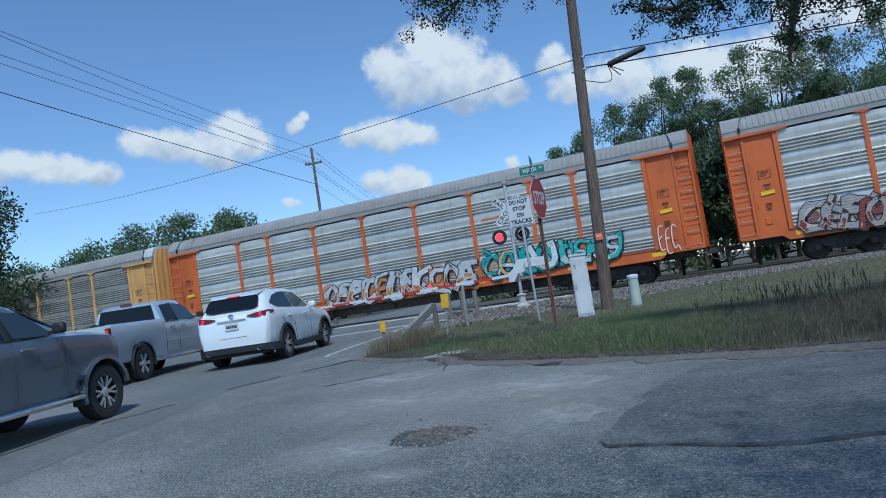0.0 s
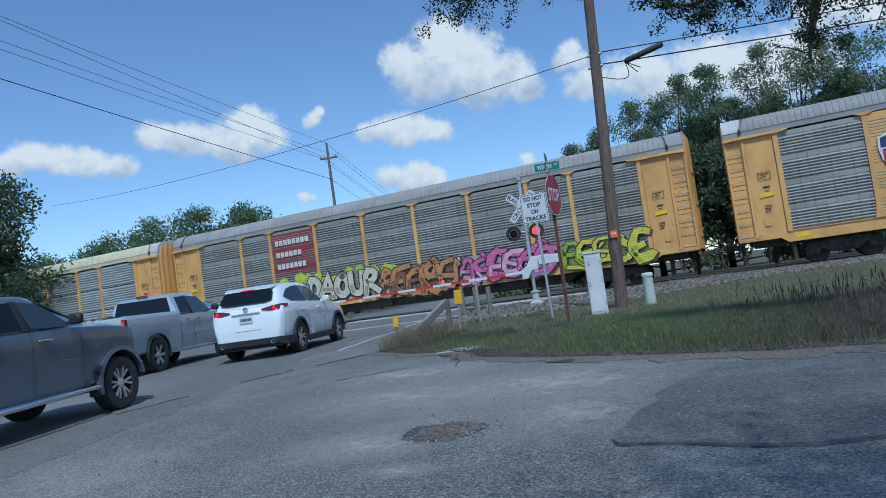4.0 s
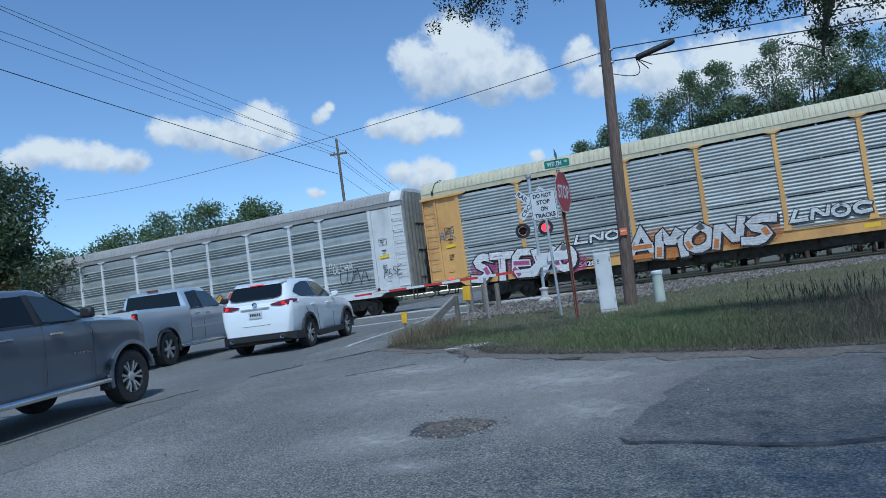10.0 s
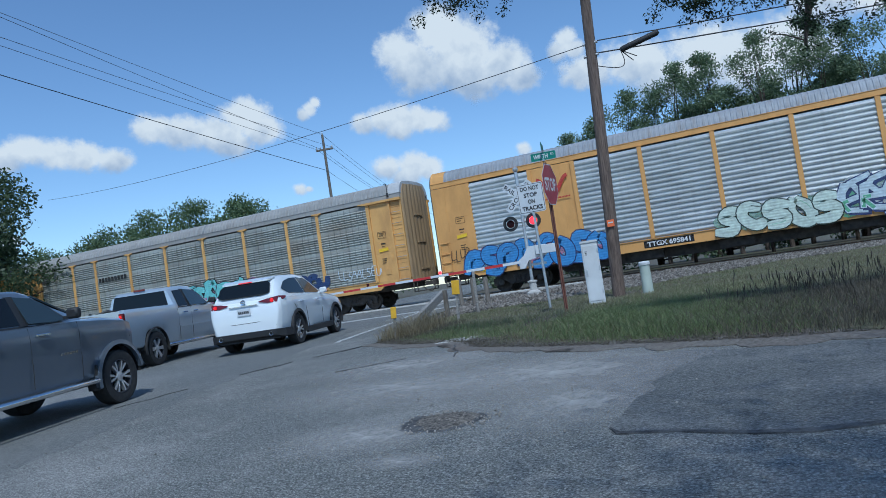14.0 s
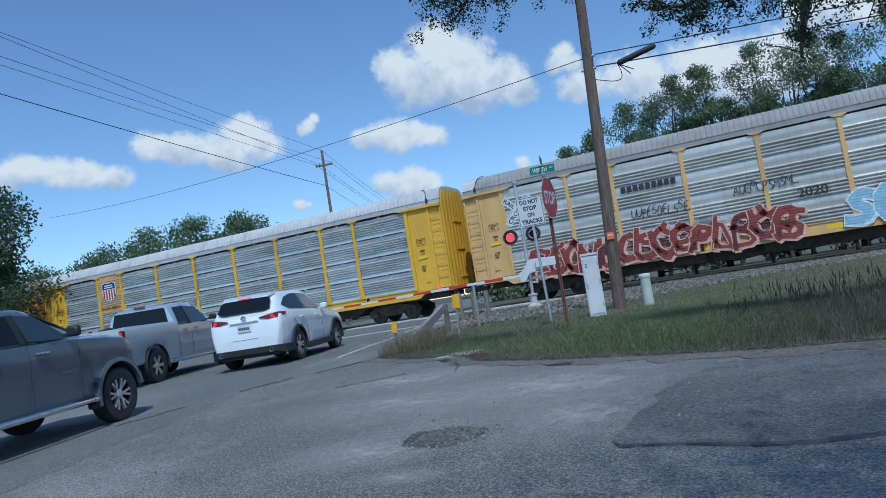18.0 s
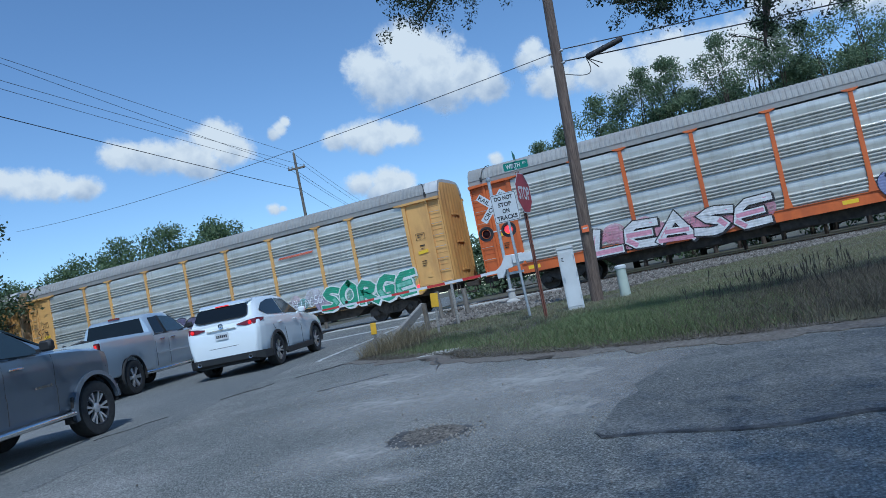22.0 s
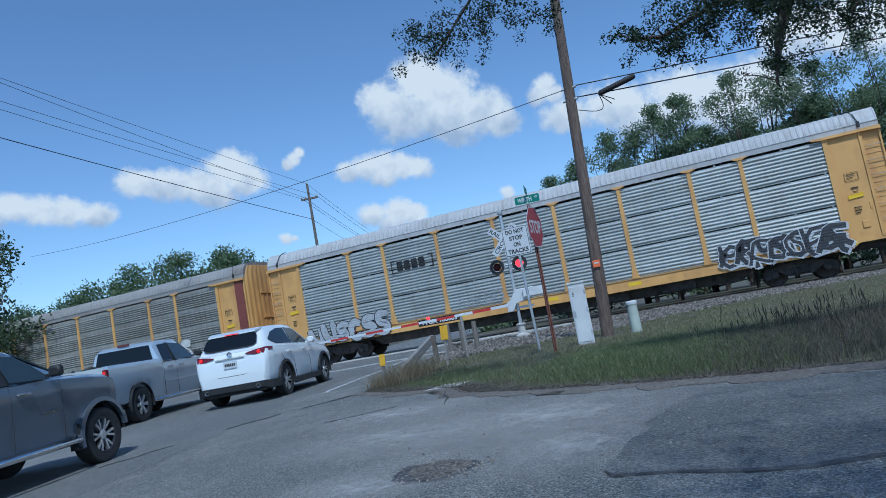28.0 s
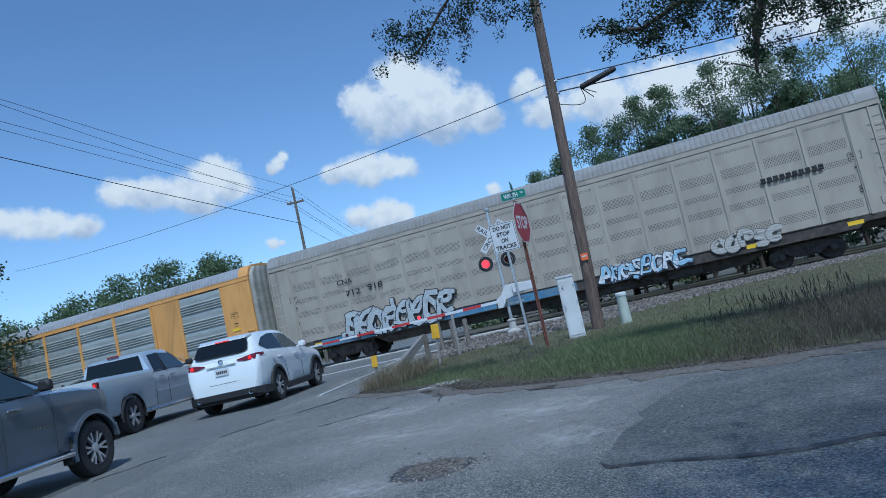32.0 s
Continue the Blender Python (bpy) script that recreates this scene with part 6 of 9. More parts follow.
BE = paint("beige_rail_paint", (0.40, 0.36, 0.30), (0.35, 0.315, 0.265), (0.28, 0.25, 0.21), 0.6)
GV = sheet("bright_galvanised_sheet", (0.49, 0.485, 0.445), (0.65, 0.645, 0.60), (0.36, 0.35, 0.31), 0.5, 0.35, 0.34, 0.35)
GW = sheet("bright_rolled_ribs", (0.54, 0.565, 0.56), (0.74, 0.765, 0.76), (0.42, 0.44, 0.425), 0.4, 0.5, 0.28, 0.18)
GD = sheet("dull_galvanised_sheet", (0.34, 0.365, 0.355), (0.46, 0.485, 0.47), (0.26, 0.27, 0.25), 0.5, 0.3, 0.42, 0.3)
GG = sheet("aged_greenish_sheet", (0.29, 0.305, 0.28), (0.40, 0.415, 0.38), (0.24, 0.185, 0.13), 0.6, 0.2, 0.55, grid=0.55)
GB = sheet("grimy_brown_sheet", (0.20, 0.185, 0.165), (0.28, 0.265, 0.24), (0.19, 0.13, 0.10), 0.7, 0.15, 0.6, grid=0.5)
GK = sheet("pale_grimy_sheet", (0.27, 0.262, 0.232), (0.37, 0.36, 0.32), (0.22, 0.185, 0.145), 0.6, 0.15, 0.6, grid=0.5)
GT = sheet("grimy_grey_sheet", (0.25, 0.25, 0.225), (0.34, 0.34, 0.31), (0.20, 0.18, 0.15), 0.6, 0.2, 0.6, grid=0.45)
R_G = sheet("grey_roof_sheet", (0.25, 0.25, 0.245), (0.31, 0.31, 0.30), (0.20, 0.19, 0.18), 0.5, 0.0, 0.75)
R_C = sheet("cream_roof_sheet", (0.47, 0.44, 0.31), (0.53, 0.50, 0.36), (0.38, 0.35, 0.25), 0.4, 0.0, 0.75)
R_W = sheet("white_roof_sheet", (0.44, 0.445, 0.45), (0.50, 0.505, 0.51), (0.36, 0.35, 0.33), 0.4, 0.0, 0.7)
R_B = sheet("bare_metal_roof_sheet", (0.25, 0.27, 0.295), (0.32, 0.34, 0.37), (0.26, 0.265, 0.27), 0.4, 0.1, 0.65)
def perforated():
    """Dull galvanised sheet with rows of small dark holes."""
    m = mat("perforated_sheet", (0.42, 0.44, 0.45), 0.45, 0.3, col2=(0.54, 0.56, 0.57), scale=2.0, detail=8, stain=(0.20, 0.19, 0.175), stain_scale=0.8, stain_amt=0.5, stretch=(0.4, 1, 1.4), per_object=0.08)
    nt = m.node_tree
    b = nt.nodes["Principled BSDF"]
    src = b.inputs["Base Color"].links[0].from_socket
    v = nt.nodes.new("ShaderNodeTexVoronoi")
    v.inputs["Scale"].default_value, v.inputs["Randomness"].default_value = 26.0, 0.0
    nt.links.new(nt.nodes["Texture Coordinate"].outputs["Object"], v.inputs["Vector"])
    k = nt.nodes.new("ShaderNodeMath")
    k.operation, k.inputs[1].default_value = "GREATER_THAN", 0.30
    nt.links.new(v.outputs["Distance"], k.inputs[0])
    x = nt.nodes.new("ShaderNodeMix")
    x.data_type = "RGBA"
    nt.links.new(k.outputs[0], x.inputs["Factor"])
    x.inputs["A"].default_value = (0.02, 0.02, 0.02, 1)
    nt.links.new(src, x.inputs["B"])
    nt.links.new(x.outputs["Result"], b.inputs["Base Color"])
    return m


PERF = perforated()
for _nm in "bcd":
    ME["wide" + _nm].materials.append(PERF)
RUNG = mat("worn_rung_steel", (0.42, 0.36, 0.30), 0.5, 0.5, col2=(0.58, 0.54, 0.48), scale=9)
UNDER = mat("grimy_underframe", (0.038, 0.034, 0.031), 0.85, col2=(0.085, 0.072, 0.062), scale=5, bump=0.3)
VENT = mat("vent_hole_dark", (0.05, 0.048, 0.045), 0.8)
REFLEX = mat("yellow_reflex", (0.80, 0.52, 0.02), 0.4)
SPRAY = {}


def spray(h, soft=False):
    """Spray paint that shows the waves of the sheet under it; soft: a thin, patchy coat."""
    if (h, soft) in SPRAY:
        return SPRAY[h, soft]
    c = rgb(h)
    m = mat("spray_paint_" + h + ("_thin" if soft else ""), c, 0.6, col2=tuple(v * 0.82 + 0.02 for v in c), scale=2.5, detail=6)
    nt = m.node_tree
    b = nt.nodes["Principled BSDF"]
    tc = nt.nodes["Texture Coordinate"]
    w = nt.nodes.new("ShaderNodeTexWave")
    w.bands_direction = "Z"
    w.inputs["Scale"].default_value = 2.99
    nt.links.new(tc.outputs["Object"], w.inputs["Vector"])
    bp = nt.nodes.new("ShaderNodeBump")
    bp.inputs["Strength"].default_value, bp.inputs["Distance"].default_value = 0.3, 0.02
    nt.links.new(w.outputs["Fac"], bp.inputs["Height"])
    nt.links.new(bp.outputs["Normal"], b.inputs["Normal"])
    n = nt.nodes.new("ShaderNodeTexNoise")
    n.inputs["Scale"].default_value, n.inputs["Detail"].default_value = 3.5 if soft else 7.0, 8.0
    nt.links.new(tc.outputs["Object"], n.inputs["Vector"])
    r = nt.nodes.new("ShaderNodeMapRange")
    r.inputs["From Min"].default_value, r.inputs["From Max"].default_value = 0.3, 0.7
    r.inputs["To Min"].default_value, r.inputs["To Max"].default_value = (0.15, 0.75) if soft else (0.72, 1.0)
    nt.links.new(n.outputs["Fac"], r.inputs["Value"])
    nt.links.new(r.outputs["Result"], b.inputs["Alpha"])
    SPRAY[h, soft] = m
    return m


PAINT_Y = YS - 0.080


def ribbon(bm, pts, w, y, mi):
    """A flat painted stroke of changing width on the car's side."""
    n = len(pts)
    L, Rr = [], []
    for i, (x, z) in enumerate(pts):
        x0, z0 = pts[max(0, i - 1)]
        x1, z1 = pts[min(n - 1, i + 1)]
        d = math.hypot(x1 - x0, z1 - z0) or 1
        nx, nz = -(z1 - z0) / d, (x1 - x0) / d
        ww = w[i] if isinstance(w, (list, tuple)) else w
        L.append(bm.verts.new((x + nx * ww, y, z + nz * ww)))
        Rr.append(bm.verts.new((x - nx * ww, y, z - nz * ww)))
    for i in range(n - 1):
        f = bm.faces.new((L[i], L[i + 1], Rr[i + 1], Rr[i]))
        f.material_index = mi
        f.normal_update()
        if f.normal.y > 0:
            f.normal_flip()


def fat_stroke(bm, pts, w, y, mi):
    """A broad painted stroke with mitred corners and square ends."""
    n = len(pts)
    L, Rr = [], []
    for i, (x, z) in enumerate(pts):
        ds = []
        for (ax, az), (bx, bz) in ([(pts[i - 1], pts[i])] if i else []) + ([(pts[i], pts[i + 1])] if i < n - 1 else []):
            d = math.hypot(bx - ax, bz - az) or 1
            ds.append(((bx - ax) / d, (bz - az) / d))
        dx, dz = sum(d[0] for d in ds) / len(ds), sum(d[1] for d in ds) / len(ds)
        c = math.hypot(dx, dz)
        if c < 0.3:
            dx, dz, c = *ds[0], 1.0
        k = w / c * min(1.0, c * 1.7) if len(ds) > 1 else w
        nx, nz = -dz / c * k, dx / c * k
        e = 0 if len(ds) > 1 else (-w * .8 if i == 0 else w * .8)
        x, z = x + e * ds[0][0], z + e * ds[0][1]
        L.append(bm.verts.new((x + nx, y, z + nz)))
        Rr.append(bm.verts.new((x - nx, y, z - nz)))
    for i in range(n - 1):
        f = bm.faces.new((L[i], L[i + 1], Rr[i + 1], Rr[i]))
        f.material_index = mi
        f.normal_update()
        if f.normal.y > 0:
            f.normal_flip()


GLYPHS = {"A": ["0,0 .45,1 .95,0", ".2,.36 .78,.36"], "B": [".12,0 .12,1 .78,.9 .3,.54 .88,.36 .7,.02 .12,0"], "C": [".92,.78 .5,1 .1,.6 .3,.04 .92,.16"], "D": [".12,0 .12,1 .7,.9 .92,.45 .6,.04 .12,0"],
          "E": [".92,.96 .14,.96 .1,.04 .95,.06", ".12,.5 .75,.52"], "F": [".95,.96 .14,.96 .1,0", ".12,.52 .72,.54"], "G": [".9,.85 .4,1 .08,.5 .4,.02 .9,.14 .88,.46 .55,.46"], "H": [".1,0 .12,1", ".86,0 .9,1", ".1,.5 .88,.5"],
          "I": [".5,0 .5,1"], "K": [".12,0 .12,1", ".9,1 .16,.48 .95,0"], "L": [".2,1 .12,.05 .9,.06"], "M": [".05,0 .15,1 .5,.4 .85,1 .95,0"], "N": [".1,0 .12,1 .86,.02 .9,1"], "O": [".5,1 .1,.7 .12,.2 .5,0 .9,.25 .88,.75 .5,1"],
          "P": [".14,0 .14,1 .85,.88 .75,.5 .16,.46"], "R": [".12,0 .14,1 .84,.86 .7,.52 .2,.48 .95,0"], "S": [".92,.86 .4,1 .12,.72 .84,.36 .6,.02 .05,.12"], "T": [".02,.95 .98,.97", ".5,.95 .46,0"], "U": [".1,1 .12,.15 .5,0 .88,.15 .92,1"],
          "V": [".05,1 .48,0 .95,1"], "W": [".02,1 .25,0 .5,.65 .75,0 .98,1"], "Y": [".05,1 .5,.5 .95,1", ".5,.5 .46,0"], "0": [".5,1 .12,.5 .5,0 .88,.5 .5,1"], "1": [".3,.8 .55,1 .52,0"], "2": [".1,.8 .5,1 .85,.7 .1,.04 .95,.06"], "9": [".2,0 .8,.4 .85,.85 .4,1 .15,.7 .5,.5 .82,.62"]}


def glyph(ch):
    return [[tuple(float(v) for v in p.split(",")) for p in line.split()] for line in GLYPHS.get(ch, GLYPHS["O"])]


SKELETONS = [[[(.2, 0), (.22, 1), (.8, .92), (.75, .52), (.25, .5)]], [[(.9, .85), (.4, 1), (.12, .5), (.4, 0), (.92, .2)]], [[(.05, 0), (.5, 1.05), (.95, 0)], [(.25, .38), (.8, .42)]],
             [[(.92, .9), (.3, 1), (.22, .58), (.82, .46), (.78, .05), (.05, .1)]], [[(.15, 1.05), (.2, 0), (.95, .08)]], [[(.08, 0), (.15, 1), (.5, .35), (.85, 1), (.92, 0)]],
             [[(.5, 1), (.1, .6), (.25, .05), (.8, .05), (.9, .6), (.5, 1)]], [[(.15, .95), (.2, .05), (.85, .1), (.88, 1)]], [[(.9, 1), (.2, .95), (.2, 0), (.95, .05)], [(.2, .5), (.75, .52)]]]


def eased(pts, times=2):
    for _ in range(times):
        out = [pts[0]]
        for (x0, z0), (x1, z1) in zip(pts, pts[1:]):
            out += [(x0 * .75 + x1 * .25, z0 * .75 + z1 * .25), (x0 * .25 + x1 * .75, z0 * .25 + z1 * .75)]
        pts = out + [pts[-1]]
    return pts


def graffiti(car, x0, x1, z0, z1, cols, word="", seed=1, style="wild", label=""):
    """Spray paint on the near side. cols: fill, outline and up to two accents."""
    rng = random.Random(seed)
    mats = [spray(c, i > 1 or style == "mist") for i, c in enumerate(cols)]
    y = PAINT_Y
    nm = len(mats)
    W, Hh = x1 - x0, z1 - z0
    cx, cz = (x0 + x1) / 2, (z0 + z1) / 2
    if style in ("cloud", "mist") or (nm > 2 and style != "tag"):      # a cloud of colour behind the letters
        bm = bmesh.new()
        for k in range(int(W * 2.2)):
            r = Hh * rng.uniform(0.2, 0.42)
            px, pz = x0 + W * (k + 0.5) / int(W * 2.2) + rng.uniform(-.2, .2), cz + rng.uniform(-.22, .22) * Hh
            pz = min(max(pz, z0 + r * .4), z1)
            vs = [bm.verts.new((px + r * (1 + .25 * noise.noise(Vector((a, k, seed)))) * math.cos(a), y + k * 0.00005, pz + r * .8 * (1 + .3 * noise.noise(Vector((a * 1.3, k, seed + 5)))) * math.sin(a))) for a in [6.283 * i / 14 for i in range(14)]]
            f = bm.faces.new(vs)
            f.material_index = min(nm - 1, 2 + (k % 2 if nm > 3 else 0)) if style not in ("cloud", "mist") else k % nm
            f.normal_update()
            if f.normal.y > 0:
                f.normal_flip()
        part("graffiti_cloud", bm, mats, car)
    if style in ("cloud", "mist"):
        return
    if word or style == "wild":            # broad letters that crowd one another, each with its rim
        inks = mats + [spray(c) for c in cols[2:]]
        n = len(word) or max(2, int(round(W / (Hh * .50))))
        w = W / n
        for i in range(n):
            ch = word[i] if word else ""
            bm = bmesh.new()
            lw = w * (1.45 if not ch else .98 if ch not in ("I", "1") else .55)
            lx = x0 + w * i + (w - lw) / 2
            lo, hi = z0 + Hh * rng.uniform(.10, .17), z1 - Hh * rng.uniform(.10, .20)
            slant = rng.uniform(.0, .22) * w
            lines = glyph(ch) if ch else rng.choice(SKELETONS) + rng.choice(SKELETONS)[:1]
            fat = (min(Hh * .115, w * .19) if ch else Hh * rng.uniform(.045, .085)) * rng.uniform(.9, 1.1)
            rim = .022 + (.022 if ch else .012) * Hh
            d = .0040 + .0024 * i
            strokes = []
            for line in lines:
                pts = [(lx + a * lw + slant * (b - .5), lo + b * (hi - lo) + .03 * Hh * math.sin(3 * a + i)) for a, b in line]
                if not word:
                    pts = [(px + rng.uniform(-.16, .16) * lw, pz + rng.uniform(-.10, .10) * Hh) for px, pz in pts]
                    if rng.random() < .5:                      # a flicked, pointed end
                        (ax, az), (bx, bz) = pts[-2], pts[-1]
                        pts.append((bx + (bx - ax) * .2 + rng.uniform(-.12, .2) * Hh, min(z1, max(z0, bz + rng.uniform(-.15, .2) * Hh))))
                strokes.append(pts if ch and len(pts) < 4 else eased(pts, 1))
            for pts in strokes:                                # the thrown shadow, then the rim
                fat_stroke(bm, [(px + .05 * Hh, pz - .045 * Hh) for px, pz in pts], fat + rim * .6, y - d, min(1, nm - 1))
                fat_stroke(bm, pts, fat + rim, y - d - .0006, min(1, nm - 1))
            for k, pts in enumerate(strokes):
                ink = 0 if word or nm < 3 or rng.random() < .82 else rng.choice(range(nm, len(inks)))
                fat_stroke(bm, pts, fat, y - d - .0012 - .0001 * k, ink)
                if len(inks) > nm:                             # a second colour fades up from the foot
                    low = [p for p in pts if p[1] < lo + .55 * (hi - lo)]
                    if len(low) > 1:
                        fat_stroke(bm, low[:2], fat * .62, y - d - .0016, nm)
                (ax, az), (bx, bz) = pts[0], pts[1]
                ribbon(bm, [(ax * .85 + bx * .15 - fat * .4, az * .85 + bz * .15), (ax * .4 + bx * .6 - fat * .4, az * .4 + bz * .6)], .012 + .004 * Hh, y - d - .0020, len(inks) - 1 if nm > 2 else 0)
            part("graffiti_letter", bm, inks, car)
    elif style == "tag":                   # thin hand-drawn letters
        n = max(3, int(round(W / (Hh * .42))))
        w = W / n
        for i in range(n):
            bm = bmesh.new()
            lean = rng.uniform(.05, .35) * w
            up = rng.uniform(-.12, .12) * Hh
            for k, seg in enumerate(rng.choice(SKELETONS)):
                pts = [(x0 + w * (i - .12 + 1.15 * a) + lean * (b - .5) + rng.uniform(-.08, .08) * w, z0 + up + Hh * (.12 + .76 * b) + rng.uniform(-.06, .06) * Hh) for a, b in seg]
                if i == n - 1 and k == 0:
                    pts.append((x1 + .15 * w, z0 + rng.uniform(0, .3) * Hh))
                pts = eased(pts, 2)
                ribbon(bm, pts, [.011 + .012 * math.sin(math.pi * (j + .5) / len(pts)) for j in range(len(pts))], y - 0.004 - .0004 * (i % 3) - .0001 * k, 0)
            part("graffiti_letter", bm, mats, car)
    else:
        inks = mats + [spray(c) for c in cols[2:]]
        n = max(2, int(round(W / (Hh * .62))))
        for i in range(n):
            bm = bmesh.new()
            w = W / n
            lx, lw = x0 + w * i - .15 * w, w * 1.15
            lo, hi = z0 + Hh * rng.uniform(.04, .2), z1 - Hh * rng.uniform(.04, .3)
            slant = rng.uniform(-.2, .35) * Hh
            for k, seg in enumerate(SKELETONS[rng.choice((0, 1, 3, 6, 7))]):
                pts = eased([(lx + a * lw + slant * (b - .5) + rng.uniform(-.08, .08) * lw, lo + b * (hi - lo) + rng.uniform(-.06, .06) * Hh) for a, b in seg], 2)
                m = len(pts)
                ww = [Hh * .15 * min(1.0, .6 + 2.2 * min(j, m - 1 - j) / m) for j in range(m)]
                d = 0.0030 * (i % 3) + .0009 * k
                ribbon(bm, pts, [v + Hh * .035 for v in ww], y - 0.0045 - d, min(1, nm - 1))
                ribbon(bm, pts, ww, y - 0.0050 - d, 0)
                h0 = rng.randrange(0, max(1, m - 6))
                ribbon(bm, [(px_ + .02 * Hh, pz + .02 * Hh) for px_, pz in pts[h0:h0 + 5]], 0.008 + .006 * Hh, y - 0.0053 - d, rng.choice((min(1, nm - 1), len(inks) - 1, 0)))
            part("graffiti_letter", bm, inks, car)


def letters(car, body, x, z, high, wide, h="141414", dy=0.0, name="lettering"):
    bm = bmesh.new()
    text_bm(bm, body, high, pose(x, PAINT_Y - 0.002 - dy, z, 90, 0, 0), bold=0.004, wide=wide, high=high)
    part(name, bm, BLACK_P if h == "141414" else spray(h), car)


def number_board(car, body, x, w=2.2, board="0d0d0f", ink="e6e6e6"):
    """Stencilled number on the side sill."""
    w *= 0.8
    bm = bmesh.new()
    if board:
        slab(bm, [(x - w / 2, ZS0 + 0.10), (x + w / 2, ZS0 + 0.10), (x + w / 2, ZS1 - 0.06), (x - w / 2, ZS1 - 0.06)], YS - 0.021, YS - 0.016)
        p = part("number_board", bm, spray(board), car)
    bm = bmesh.new()
    text_bm(bm, body, 0.2, pose(x, YS - 0.0245, (ZS0 + ZS1) / 2 + 0.02, 90, 0, 0), bold=0.006, wide=w * 0.86, high=0.20)
    part("number", bm, spray(ink), car)


def shield(car, x, z, s, field=None):
    """A heraldic shield emblem: blue top, red and white pales."""
    if field:
        bm = bmesh.new()
        w, h0, h1 = field
        slab(bm, [(x - w / 2, h0), (x + w / 2, h0), (x + w / 2, h1), (x - w / 2, h1)], YS - 0.036, YS - 0.0)
        part("emblem_plate", bm, YE if s > 0 else WH, car)
    s = abs(s)
    y = PAINT_Y - 0.004
    bm = bmesh.new()
    out = [(-.5, .42), (-.25, .5), (0, .44), (.25, .5), (.5, .42), (.52, .1), (.46, -.2), (.26, -.44), (0, -.56), (-.26, -.44), (-.46, -.2), (-.52, .1)]
    slab(bm, [(x + a * s * 1.06, z + b * s * 1.06) for a, b in out], y - 0.003, y)
    slab(bm, [(x - .49 * s, z + .12 * s), (x + .49 * s, z + .12 * s), (x + .47 * s, z + .40 * s), (x + .25 * s, z + .47 * s), (x, z + .41 * s), (x - .25 * s, z + .47 * s), (x - .47 * s, z + .40 * s)], y - 0.007, y - 0.004, 1)
    for k in range(5):
        a = -.40 + .2 * k
        lo = -.50 + 1.05 * a * a
        slab(bm, [(x + (a - .05) * s, z + lo * s), (x + (a + .05) * s, z + lo * s), (x + (a + .05) * s, z + .08 * s), (x + (a - .05) * s, z + .08 * s)], y - 0.007, y - 0.004, 2)
    for zz, w in ((.32, .30), (.21, .34)):
        slab(bm, [(x - w * s, z + (zz - .03) * s), (x + w * s, z + (zz - .03) * s), (x + w * s, z + (zz + .03) * s), (x - w * s, z + (zz + .03) * s)], y - 0.011, y - 0.008, 0)
    part("emblem", bm, [spray("e4e4e6"), spray("24356e"), spray("b0303a")], car, "red white and blue shield emblem")


def bars(car, x, z, w, h, col, n=2, lean=0.0):
    """An emblem as plain bars in its colours."""
    for k in range(n):
        zz = z + h * (k - (n - 1) / 2) * 1.5 / n
        hh = h * (0.32 if n > 1 else 0.23)
        ww = w * (1 - 0.12 * k)
        m = max(4, int(ww / (hh * 1.9))) if n == 1 else 1
        for j in range(m):
            xa, xb = x - ww / 2 + ww * j / m, x - ww / 2 + ww * (j + (.78 if m > 1 else 1)) / m
            bm = bmesh.new()
            slab(bm, [(xa, zz - hh), (xb, zz - hh), (xb + lean, zz + hh), (xa + lean, zz + hh)], PAINT_Y - 0.005, PAINT_Y - 0.002)
            part("emblem_bar", bm, spray(col), car)


def squiggle(car, x, z, w, h, col, seed):
    """A rounded continuous line emblem."""
    bm = bmesh.new()
    t = np.linspace(0, 1, 40)
    pts = [(x - w / 2 + w * u + 0.16 * w * math.sin(2 * math.pi * u * 1.0), z + h / 2 * math.cos(2 * math.pi * u * 2)) for u in t]
    ribbon(bm, pts, h * 0.13, PAINT_Y - 0.004, 0)
    part("emblem", bm, spray(col), car)


